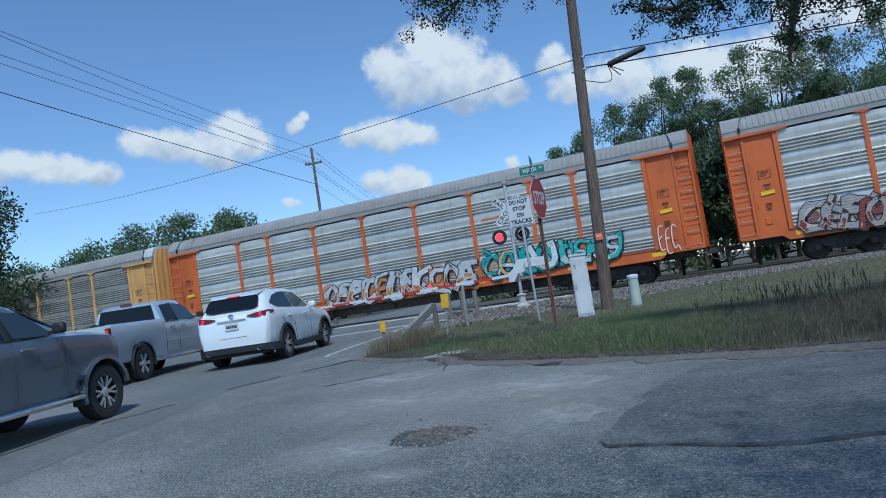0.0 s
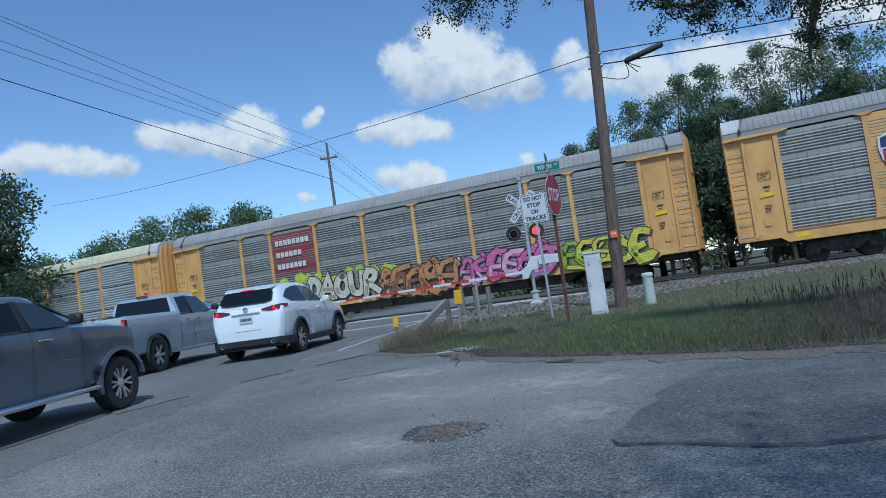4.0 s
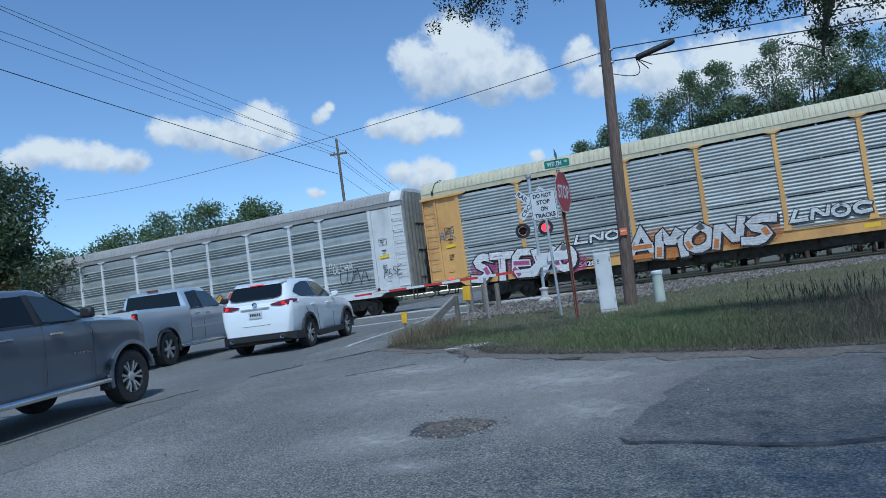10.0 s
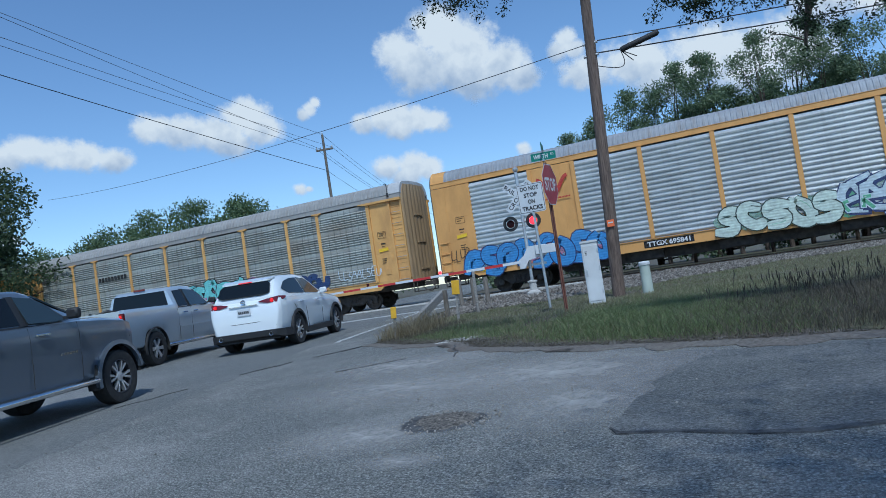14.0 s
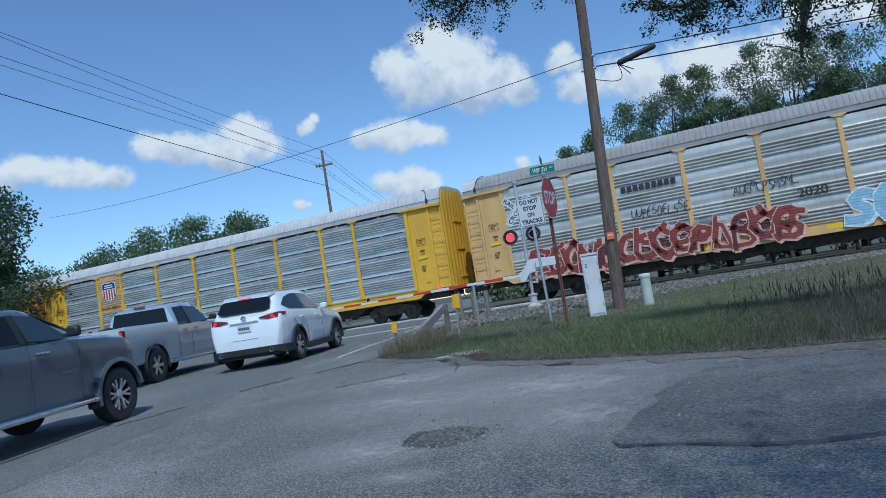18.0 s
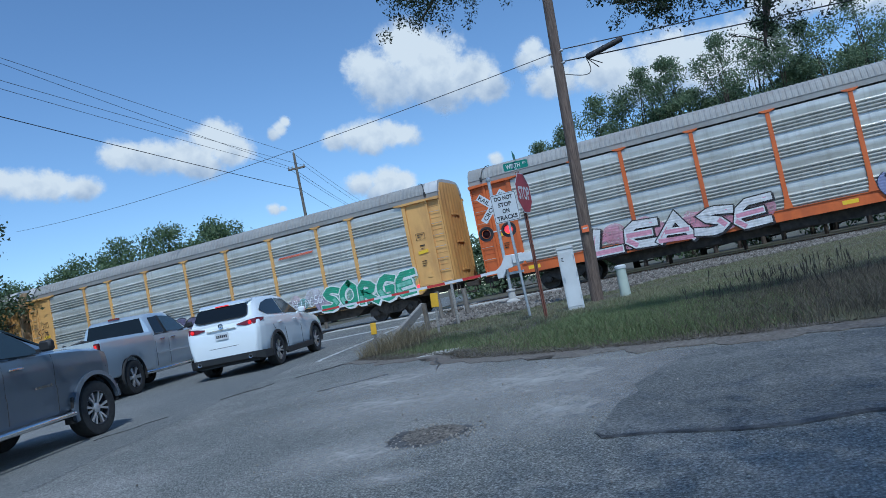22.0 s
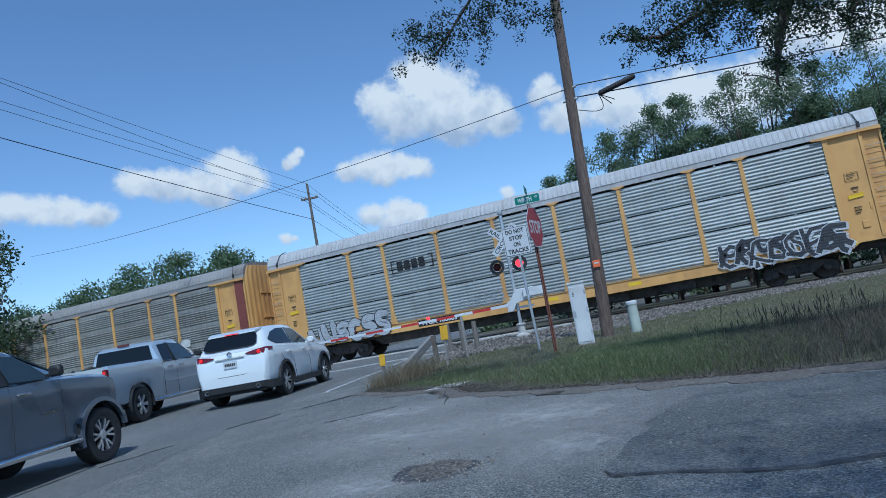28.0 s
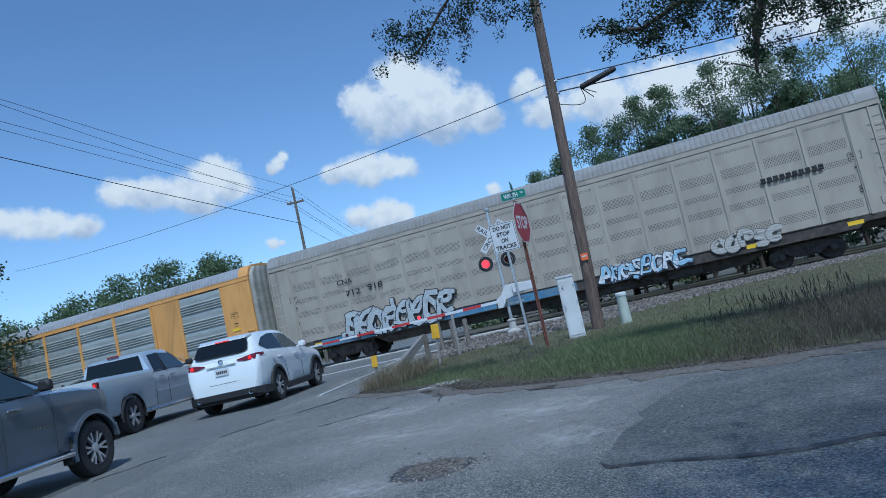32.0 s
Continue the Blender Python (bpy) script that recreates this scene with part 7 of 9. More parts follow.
def autorack(k, kind, trim, panels, roof, style, label, door=None, cap=None, extra=()):
    """One car. kind: post (outside posts), flush (solid yellow or white panels between), fine (beige riveted)."""
    car = thing("autorack_railcar", Matrix.Identity(4), label, "railcar", "train cars")
    cap = cap or roof
    door = door or trim
    hb = BODY / 2
    share("side_sill", ME["sill"], trim if kind != "fine" else UNDER, car)
    share("side_sill", ME["sill"], trim if kind != "fine" else UNDER, car, pose(0, 0, 0, 0, 0, 180))
    share("deck", ME["deck"], UNDER, car)
    share("underframe", ME["belly"], UNDER, car)
    share("roof", ME["roof"], roof, car)
    flip = pose(0, 0, 0, 0, 0, 180)
    share("roof_cap", ME["cap"], cap, car, pose(hb - 0.66, 0, 0))
    share("roof_cap", ME["cap"], cap, car, flip @ pose(hb - 0.66, 0, 0))
    for m in (Matrix.Identity(4), flip):
        share("end_door", ME["bulge" if kind == "flush" else "door"], door, car, m @ pose(hb, 0, 0))
        share("eave_rail", ME["chord"], roof if kind == "post" else trim, car, m)
        share("coupler", ME["coupler"], UNDER, car, m @ pose(hb - 0.02, 0, 0))
    for side in (Matrix.Identity(4), flip):
        near = side is not flip
        if kind == "fine":
            for i in range(FINE_N):
                x = -hb + 1.2 + i * FINE_W
                share("side_panel", ME["fine"], trim, car, side @ pose(x, YS + 0.02, ZS1))
                if near:
                    share("vent_holes", ME["vents"], VENT, car, side @ pose(x, YS + 0.02, ZS1))
            for i in range(FINE_N + 1):
                share("rib", ME["rib"], trim, car, side @ pose(-hb + 1.2 + i * FINE_W, YS + 0.01, ZS1))
        else:
            solid = {1, 7} if kind == "flush" else set()
            for i, w in enumerate(BAYS):
                key = "b" if w == B_W else ("c" if w == C_W else "d")
                if i in solid:
                    share("solid_panel", ME["flat" + key], trim, car, side @ pose(EDGES[i], YS + 0.02, ZS1))
                else:
                    share("side_panel", ME[style + key], panels, car, side @ pose(EDGES[i], YS, ZS1))
            for i in range(1, 9):
                share("side_post", ME["post" if kind == "post" else "slim"], trim, car, side @ pose(EDGES[i], YS + 0.015, ZS1))
        for m in (Matrix.Identity(4), Matrix.Diagonal((-1, 1, 1, 1))):
            q = side @ m
            w = E_W if kind != "fine" else 1.2
            sc = Matrix.Diagonal((w / E_W, 1, 1, 1))
            share("end_panel", ME["plain" if kind == "flush" else "plate"], trim, car, q @ pose(-hb, YS + 0.02, ZS1) @ sc)
            if near and kind == "post" and trim is not WH:
                share("grab_rod", ME["brace"], BLACK_P, car, q @ pose(-hb + 0.62, 0, 0) @ Matrix.Diagonal((-1, 1, 1, 1)))
            if kind == "post" and trim not in (WH,):
                share("door_hood", ME["hood"], trim, car, q @ pose(-hb, YS + 0.02, ZT))
            share("ladder", ME["short_ladder" if kind == "flush" else "ladder"], RUNG if kind != "flush" else trim, car, q @ pose(-hb, YS + 0.02 - (0.055 if kind == "flush" else 0), 0.62))
    for x in (-10.05, 10.05):
        tr = new("truck")
        tr.parent = car
        tr.matrix_basis = pose(x, 0, 0)
        for y in (-1.02, 1.02):
            share("side_frame", ME["frame"], UNDER, tr, pose(0, y, 0, 0, 0, 0 if y < 0 else 180))
        for dx in (-0.89, 0.89):
            share("wheelset", ME["wheels"], UNDER, tr, pose(dx, 0, 0))
    for i in range(7):
        share("reflex_stripe", ME["reflex"], REFLEX, car, pose(-11.6 + i * 3.85 + (0.4 if i % 2 else 0), 0, 0))
    # small stencils on the end plates
    ink = spray("3a2c1c" if trim is not DK else "c8c8c8")
    for sx in (-1, 1):
        for key in ("st1", "st2", "st3"):
            share("stencil", ME[key], ink, car, pose(sx * (hb - 1.22), 0, 0))
    if kind != "fine":
        for sx in (-1, 1):
            share("placard", ME["placard"], REFLEX, car, pose(sx * (hb - 1.22), 0 if kind == "post" else -0.022, 0))
    for f in extra:
        f(car)
    return car


def bay(i, u=0.5):
    return EDGES[i] + (EDGES[i + 1] - EDGES[i]) * u


def G(a, b, z0, z1, cols, word="", seed=1, style="wild"):
    """Graffiti from bay coordinate a to b."""
    def at(v):
        i = min(8, max(0, int(math.floor(v))))
        return EDGES[0] + (v if v < 0 else 0) * E_W if v < 0 else (EDGES[9] + (v - 9) * E_W if v >= 9 else bay(i, v - i))
    return lambda c: graffiti(c, at(a), at(b), z0 - (.1 if z0 < 1.12 else 0), z1, cols, word, seed, style)


CARS = {}


def build_train():
    def add(k, *a, **kw):
        CARS[k] = autorack(k, *a, **kw)

    add(-3, "post", YE, GT, R_G, "grime", "yellow autorack railcar with grimy grey side panels")
    add(-2, "post", YE, GT, R_G, "grime", "yellow autorack railcar with grimy grey side panels", cap=R_W)
    add(-1, "post", OR, GV, R_G, "corr", "orange autorack railcar with galvanised panels and silver graffiti", cap=R_G, extra=(
        G(3.1, 5.9, 1.0, 2.25, ("c6c9cc", "2a2622", "c9803c", "d8d8da"), seed=11), G(6.1, 7.3, 1.1, 2.4, ("3aa6a2", "1c2a30", "e0b070", "dfe8e8"), seed=12), G(7.2, 8.5, 1.15, 2.3, ("48b8b0", "202428", "cfd6d8"), seed=13),
        lambda c: bars(c, bay(6, .45), 3.75, 1.7, .22, "d2602a", 1, .1), G(9.1, 9.5, 1.1, 2.3, ("e8e8e8",), seed=14, style="tag")))
    add(0, "post", OR, GV, R_G, "corr", "orange autorack railcar with a long run of graffiti", extra=(
        G(0.1, 2.9, 0.95, 2.2, ("a9a4a0", "2c2424", "8c3a36", "c8c4be"), seed=21), G(3.0, 4.1, 1.0, 2.3, ("3f9a5a", "f0f0ec", "1f5a3a"), seed=22, style="round"),
        G(4.2, 6.1, 0.95, 2.3, ("c9c3dc", "3c3a58", "b8d0e6", "e6b8a0"), seed=23, style="round"), G(6.0, 8.6, 0.95, 2.5, ("3a9a86", "0e1a1c", "2f7f5e", "d8b84a"), seed=24),
        lambda c: bars(c, bay(6, .5), 3.85, 2.0, .25, "d2602a", 2, .12), lambda c: number_board(c, "TTGX 952630", bay(2, .6), 2.6)))
    add(1, "post", YE, GD, R_C, "slot", "yellow autorack railcar with slotted grey panels and white graffiti", cap=R_W, extra=(
        G(1.2, 2.1, 1.2, 1.8, ("d8d8dc", "3a3a3c"), seed=31, style="round"), G(2.4, 3.8, 0.95, 2.1, ("b9bcbf", "26262a"), seed=32, style="round"), G(3.9, 5.2, 0.95, 2.05, ("c2c4c8", "26262a"), seed=33, style="round"),
        G(5.3, 6.6, 1.0, 2.1, ("3f9f97", "1c2c34", "5ab8ac"), seed=34), G(6.6, 7.6, 1.0, 2.1, ("c0706a", "5a3430", "d8a49a"), seed=35), G(7.5, 8.95, 1.1, 2.15, ("d6d8d8", "222226"), seed=36)))
    add(2, "post", YE, GT, R_G, "grime", "yellow autorack railcar with a red lettered panel and bright graffiti", extra=(
        lambda c: red_panel(c), G(.0, 2.5, 1.2, 2.35, ("c8d640", "bccc3c"), seed=45, style="cloud"), G(2.2, 4.6, 1.9, 2.75, ("c8d640", "bccc3c"), seed=48, style="cloud"), G(-.1, 1.15, 0.75, 2.0, ("6aa6cc", "101a30", "2c5fa8", "a8cce0"), seed=41), G(1.15, 2.72, 1.13, 2.15, ("74b2d6", "101a30", "27549a"), "STFATE", 46), G(1.3, 2.1, 0.95, 1.25, ("27406e", "1c2c50"), seed=49, style="cloud"), G(3.05, 4.4, 0.95, 1.3, ("d8d2bc", "c8c0aa"), seed=50, style="cloud"), G(2.72, 4.2, 1.13, 2.55, ("d8d2bc", "1c1c1a", "a89c84"), "DAZUR", 42), G(4.2, 5.6, 0.85, 2.4, ("c48a58", "2a2018", "8a5a3c"), seed=47),
        G(5.7, 7.4, 1.0, 2.4, ("cf6aa0", "3a2438", "e0b0c8"), seed=43), G(7.6, 9, 1.0, 2.3, ("d8cf4a", "3a3a20", "9ab83a"), seed=44), lambda c: number_board(c, "TTGX 853557", bay(2, .6), 2.9)))
    add(3, "post", YE, GT, R_G, "grime", "yellow autorack railcar with a shield emblem and blue-white graffiti", cap=R_W, extra=(
        lambda c: shield(c, bay(1, .5), 3.55, 1.25, (1.9, ZS1 + .02, ZT - .02)), lambda c: letters(c, "BUILDING AMERICA", bay(2, 1.05), 4.05, .34, 4.3),
        G(2.1, 4.3, 1.35, 2.6, ("8aa0d0", "7a4a90", "b0c4e4", "d08a7a"), seed=51), G(5.0, 7.7, 1.25, 2.95, ("e4e4e8", "3d62c0"), "BOAKS", 52), G(5.0, 8.3, 2.0, 3.1, ("d8a0a8",), seed=53, style="tag"), lambda c: number_board(c, "TTX", bay(6, .6), 1.2, None, "3a2a14")))
    add(4, "post", YE, GW, R_W, "corr", "yellow autorack railcar with bright galvanised panels", extra=(
        lambda c: bars(c, bay(2, .55), 4.0, 2.0, .42, "202428", 1, .14), G(.3, 1.0, 1.7, 2.6, ("22262c",), seed=61, style="tag"), G(7.3, 8.6, 1.5, 2.2, ("2a2c30",), seed=62, style="tag"), lambda c: number_board(c, "TTGX 965330", bay(2, .9), 2.6)))
    add(5, "flush", YF, GW, R_B, "even", "orange-yellow flush-sided autorack railcar with galvanised bays", door=GV, cap=YF, extra=(
        lambda c: bars(c, bay(2, .5), 4.0, 1.9, .40, "202428", 1, .12), G(1.0, 1.9, 1.35, 2.5, ("7a4a18",), seed=71, style="tag"), lambda c: letters(c, "HALF DEAD", bay(3, .75), 2.7, .26, 1.9),
        G(3.3, 5.5, 1.05, 2.15, ("cfe6e6", "3a6a80", "7ac0b8", "8ab0d8"), seed=72), G(5.5, 6.3, 1.1, 2.0, ("b8d0dc", "2a4450", "90c8d0"), seed=73), G(7.3, 8.0, 1.7, 2.5, ("e8e8e8",), seed=74, style="tag"), G(8.1, 8.9, 1.3, 2.3, ("22262a",), seed=75, style="tag"), G(2.1, 2.8, 1.3, 2.0, ("2a2c30",), seed=76, style="tag"),
        lambda c: number_board(c, "TTGX 698121", bay(2, .6), 2.8)))
    add(6, "post", WH, GD, R_G, "corr", "white-posted autorack railcar with orange and green graffiti", door=GT, cap=WH, extra=(
        G(-.2, 2.3, 0.95, 2.05, ("a8342e", "f0eee8", "5c2020"), seed=81), G(2.6, 5.2, 0.95, 2.1, ("d8a04a", "26301c", "7f9a58", "e0dcd0"), "TRASHY", 82), G(5.35, 7.15, 1.0, 2.15, ("b8645a", "e0d4cc", "a06058"), "POWER", 83), G(8.1, 8.6, 2.2, 2.8, ("e6e6e6",), seed=84, style="tag"), G(8.3, 8.9, 1.5, 2.6, ("26282c",), seed=85, style="tag"), G(9.3, 9.8, 1.7, 2.3, ("30343a",), seed=86, style="tag"),
        lambda c: number_board(c, "WRWK 978", bay(2, .7), 2.2)))
    add(7, "post", YE, GD, R_C, "slot", "yellow autorack railcar with big white letters sprayed along it", door=GT, extra=(
        G(-.6, -.2, 3.0, 3.6, ("3a6a90",), seed=91, style="tag"), G(0.1, 2.1, 0.9, 2.15, ("e6e6e6", "101014", "b04a80"), "STEVO", 92), G(2.1, 2.8, 1.9, 2.35, ("f0f0f0", "202024"), "LNO", 93), G(2.9, 4.85, 0.95, 2.2, ("d0d0d0", "201c20", "c87a34"), "AMONS", 94), G(5.05, 6.0, 1.5, 2.05, ("d8dcdc", "30343a"), "LNOC", 95),
        G(6.2, 8.3, 1.0, 2.75, ("3f6455", "e8ece8"), "BOAKS", 96), G(8.35, 8.95, 1.6, 2.25, ("e8ecec", "40464a"), "2019", 97), lambda c: number_board(c, "CP 542841", bay(1, 1.3), 2.2)))
    add(8, "post", YE, GG, R_G, "grime", "yellow autorack railcar with a shield emblem and white graffiti", extra=(
        lambda c: shield(c, bay(1, .5), 4.15, 1.35, (1.85, 3.0, ZT - .02)), G(-.7, -.2, 2.2, 3.6, ("3a2a18",), seed=101, style="tag"), G(.9, 2.0, 0.95, 1.75, ("e0d8d4", "b03038"), seed=102, style="round"), G(2.1, 2.7, 1.6, 2.2, ("e6e6e6",), seed=103, style="tag"), G(3.1, 4.6, 1.0, 1.95, ("26282c", "a8acb0"), "KOSE", 105),
        G(6.4, 8.0, 1.05, 2.2, ("e6e2dc", "c8c4bc"), seed=106), lambda c: skull(c), G(7.9, 8.4, 2.1, 2.7, ("e6e6e6",), seed=107, style="tag"), lambda c: number_board(c, "TTGX 997174", bay(2, .7), 2.7)))
    add(9, "post", YE, GG, R_G, "grime", "yellow autorack railcar with rust-streaked panels and teal graffiti", door=TN, cap=R_W, extra=(
        lambda c: bars(c, bay(2, .5), 3.85, 2.3, .55, "2a2c2c", 1), lambda c: ring_emblem(c), G(4.2, 6.3, 0.95, 2.75, ("86d4d2", "141a24", "c08ab8"), seed=111), G(6.0, 6.9, 1.2, 2.0, ("86d4d2", "141a24", "d090b8"), seed=115), G(6.9, 8.1, 1.3, 2.2, ("27406e", "24386a"), seed=112, style="round"), G(8.3, 9.2, 1.5, 2.1, ("d0dce6",), seed=113, style="tag"), lambda c: number_board(c, "TTGX 158", bay(2, .6), 2.2)))
    add(10, "flush", YF, GW, R_B, "even", "orange-yellow flush-sided autorack railcar with a red emblem", door=GB, cap=YF, extra=(
        lambda c: squiggle(c, bay(1, .5), 4.2, 1.35, .62, "b8322c", 3), lambda c: bars(c, bay(1, .5), 3.62, 1.4, .14, "b8322c", 1), G(-.3, 2.4, 0.9, 2.15, ("4a90d0", "1c3468", "c87aa0", "6ab8e0"), seed=121, style="round"), G(-.7, -.2, 1.6, 2.2, ("30241a",), seed=122, style="tag"), G(3.9, 5.4, 1.0, 2.2, ("d0e0d4", "2c3c34", "a0c8b0"), seed=123, style="round"),
        G(5.4, 7.2, 1.0, 2.5, ("c8d8e0", "2c3c6a", "70b890", "e0e8e8"), seed=124), G(7.2, 9.2, 1.1, 2.3, ("cfe0dc", "4a7a80"), seed=125), lambda c: number_board(c, "TTX", bay(6, .6), 1.3), lambda c: number_board(c, "TTGX 695841", bay(3, .2), 2.4)))
    add(11, "post", YE, GD, R_C, "corr", "yellow autorack railcar with a cream roof and pastel graffiti", cap=R_W, extra=(
        lambda c: bars(c, bay(2, .5), 3.9, 1.9, .34, "202226", 2), G(5.1, 7.7, 1.0, 2.35, ("6ac0b4", "24303a", "d88aa0", "e8c878"), seed=131), G(7.7, 8.6, 1.4, 2.1, ("3a3c40",), seed=132, style="tag")))
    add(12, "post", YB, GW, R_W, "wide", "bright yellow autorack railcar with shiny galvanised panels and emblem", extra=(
        lambda c: shield(c, bay(1, .5), 4.15, 1.05, (1.85, 2.95, ZT - .02)), lambda c: letters(c, "BUILDING AMERICA", bay(1, .5), 3.2, .16, 1.55), lambda c: number_board(c, "TTGX 651660", bay(2, .7), 2.6), lambda c: number_board(c, "R1", bay(4, .1), .5)))
    add(13, "post", YP, GV, R_G, "corr", "pale yellow autorack railcar with dark red graffiti", cap=R_W, extra=(
        lambda c: bars(c, bay(2, .5), 3.9, 2.2, .55, "2e3032", 1), G(.2, .9, 1.6, 2.1, ("24262a",), seed=141, style="tag"), G(2.2, 3.0, 2.6, 3.1, ("24262a",), seed=142, style="tag"), G(.3, 4.3, 0.9, 2.25, ("8a3830", "e0b4a4", "5c2028"), seed=143), G(3.6, 4.4, 2.8, 3.3, ("30343c",), seed=149, style="tag"), lambda c: letters(c, "2020", bay(4, .55), 2.5, .34, 1.0),
        G(4.9, 6.2, 1.0, 2.3, ("9ac4dc", "e6ecf0"), "SEND", 144), G(6.2, 9.0, 0.9, 2.5, ("7a2438", "e0ccd0", "a04a50"), seed=145), G(9.2, 9.7, 3.9, 4.5, ("3a2a18",), seed=146, style="tag"), lambda c: number_board(c, "TTGX 979417", bay(2, .7), 2.7, "4a1e26")))
    add(14, "post", YE, GB, R_G, "grime", "yellow autorack railcar with grimy brown panels and graffiti", door=TN, cap=R_W, extra=(
        lambda c: bars(c, bay(2, .55), 3.9, 2.0, .5, "17181a", 1, .1), G(-.75, -.15, 2.9, 4.6, ("2a1c14",), seed=151, style="tag"), G(.3, .95, 1.45, 2.2, ("101012", "e6e8ec"), "HUMS", 152), G(.15, .95, 1.0, 1.5, ("20242a", "e6e8ec"), seed=159, style="round"), G(1.1, 1.8, 1.6, 2.2, ("30302c",), seed=153, style="tag"), G(2.2, 4.1, 0.95, 2.3, ("30383e", "c8d4d8"), seed=154, style="round"), G(4.1, 5.6, 0.95, 2.2, ("262c32", "c8d4d8"), seed=155, style="round"),
        G(5.9, 9.1, 0.95, 2.4, ("d09a80", "3a2c38", "4a9ac8", "d8a880"), seed=156), G(9.15, 9.75, 2.0, 4.8, ("1c1a16",), seed=157, style="tag"), lambda c: number_board(c, "NS 171680", bay(1, .6), 2.2, None, "2a1c10")))
    add(15, "post", YE, GV, R_G, "corr", "yellow autorack railcar with black swirls and green letters", cap=R_W, extra=(
        lambda c: bars(c, bay(6, .5), 3.95, 2.0, .22, "d8562a", 1, .12), G(-.7, -.25, 2.6, 3.3, ("2a1c14",), seed=161, style="tag"), G(1.0, 1.9, 1.2, 1.8, ("e8e8ea",), seed=162, style="tag"), lambda c: plate(c, bay(4, .85), bay(8, .98), ZS0 + .03, ZS1 - .01, spray("141416"), .0185), G(2.6, 5.2, 0.95, 2.0, ("58b4b4", "7a7490", "9a94b0"), seed=166, style="mist"), G(2.6, 5.3, 1.0, 2.2, ("6c6682", "1a1a20", "5ab0b8"), seed=163, style="round"), G(5.2, 7.0, 1.1, 2.3, ("d8d4e0", "b8acc8", "e0c8d4", "7ab8b8"), seed=164, style="mist"), G(5.3, 6.9, 1.3, 1.9, ("e8e8ec",), seed=167, style="tag"), G(6.9, 9.0, 0.95, 2.2, ("3aa07a", "e8ece8", "8ac8b0"), "SORGE", 165), lambda c: number_board(c, "TTGX 952674", bay(2, .6), 2.7)))
    add(16, "post", OR, GV, R_G, "corr", "orange autorack railcar with white and violet graffiti", extra=(
        lambda c: bars(c, bay(6, .5), 3.8, 2.1, .30, "e0602c", 2, .14), G(1.0, 3.8, 0.95, 2.1, ("e0e0e2", "1a1a1e", "d898ac"), "LEASE", 171), G(5.1, 6.7, 1.0, 1.9, ("8a90b8", "2c3048", "7ac8bc"), seed=172, style="round"), G(6.7, 8.2, 1.0, 1.9, ("9a90b0", "3a3450", "7ac8bc"), seed=173, style="round"), G(8.4, 9.0, 1.6, 2.3, ("1c1c20",), seed=174, style="tag"), lambda c: number_board(c, "BNSF 301851", bay(1, 1.2), 2.4)))
    add(17, "flush", WH, GW, R_B, "corr", "white flush-sided autorack railcar with a shield emblem and graffiti", door=GT, extra=(
        lambda c: shield(c, bay(1, .5), 4.2, 1.0), lambda c: letters(c, "BUILDING AMERICA", bay(1, .5), 3.5, .15, 1.6), G(-.75, -.15, 1.9, 2.6, ("c04a4a",), seed=181, style="tag"), G(1.15, 1.9, 2.3, 2.9, ("1e2024",), seed=182, style="tag"), G(-.2, 2.4, 0.95, 1.75, ("e8e8ea", "202226"), seed=183, style="round"), G(1.1, 1.9, 1.5, 2.3, ("ececee", "202226"), seed=184, style="round"),
        G(2.2, 7.1, 0.9, 1.6, ("5ab8c4", "4aa8b8"), seed=188, style="cloud"), G(2.4, 4.6, 1.2, 2.5, ("6a9a68", "23281e", "d8b838", "7ab080"), seed=185), G(4.5, 7.0, 1.1, 2.65, ("78a874", "23281e", "d8b838", "9ab8d0"), seed=186), G(7.15, 7.9, 1.75, 2.5, ("4a2c60",), seed=187, style="tag"), G(7.3, 7.85, 1.35, 1.7, ("4a2c60",), seed=189, style="tag"), lambda c: number_board(c, "UP 80021", bay(2, 1.1), 2.0)))
    add(18, "post", DK, GK, R_G, "grime", "charcoal autorack railcar with brown panels and peach graffiti", cap=R_G, extra=(
        lambda c: dark_plate(c), lambda c: squiggle(c, bay(2, .5), 3.55, 1.3, .55, "e8e8e8", 4), G(.15, 2.9, 0.95, 2.1, ("27504e", "dcd6c4", "2a3030", "5a8a86"), seed=191), G(2.9, 3.3, 1.3, 2.6, ("f0f0f0",), seed=194, style="tag"), G(2.9, 5.5, 0.95, 2.75, ("e4b496", "1e1a1a", "c87a5a", "58a8c8"), "WATSR", 192), G(5.6, 8.4, 1.0, 2.85, ("8a80b0", "1c1a24", "b8a8cc"), seed=193), lambda c: number_board(c, "TTGX 979175", bay(2, .9), 2.8), lambda c: number_board(c, "TTX", bay(6, .4), 1.4, "b8782c", "4a2c14")))
    add(19, "post", YE, GT, R_G, "grime", "yellow autorack railcar with grimy panels and pale scribbles", cap=GB, extra=(
        G(.1, 1.5, 1.1, 2.3, ("2c2c30", "e0e0e0"), seed=201, style="round"), lambda c: bars(c, bay(2, .5), 3.9, 1.6, .42, "c89a30", 2), G(5.8, 7.0, 1.0, 2.1, ("d0d0cc",), seed=202, style="tag"), G(7.0, 8.3, 1.1, 2.5, ("d8d8d4", "8a8a86"), seed=203, style="round"), G(8.3, 8.9, 1.2, 1.9, ("c8c8c4",), seed=204, style="tag"), lambda c: rust_stripe(c)))
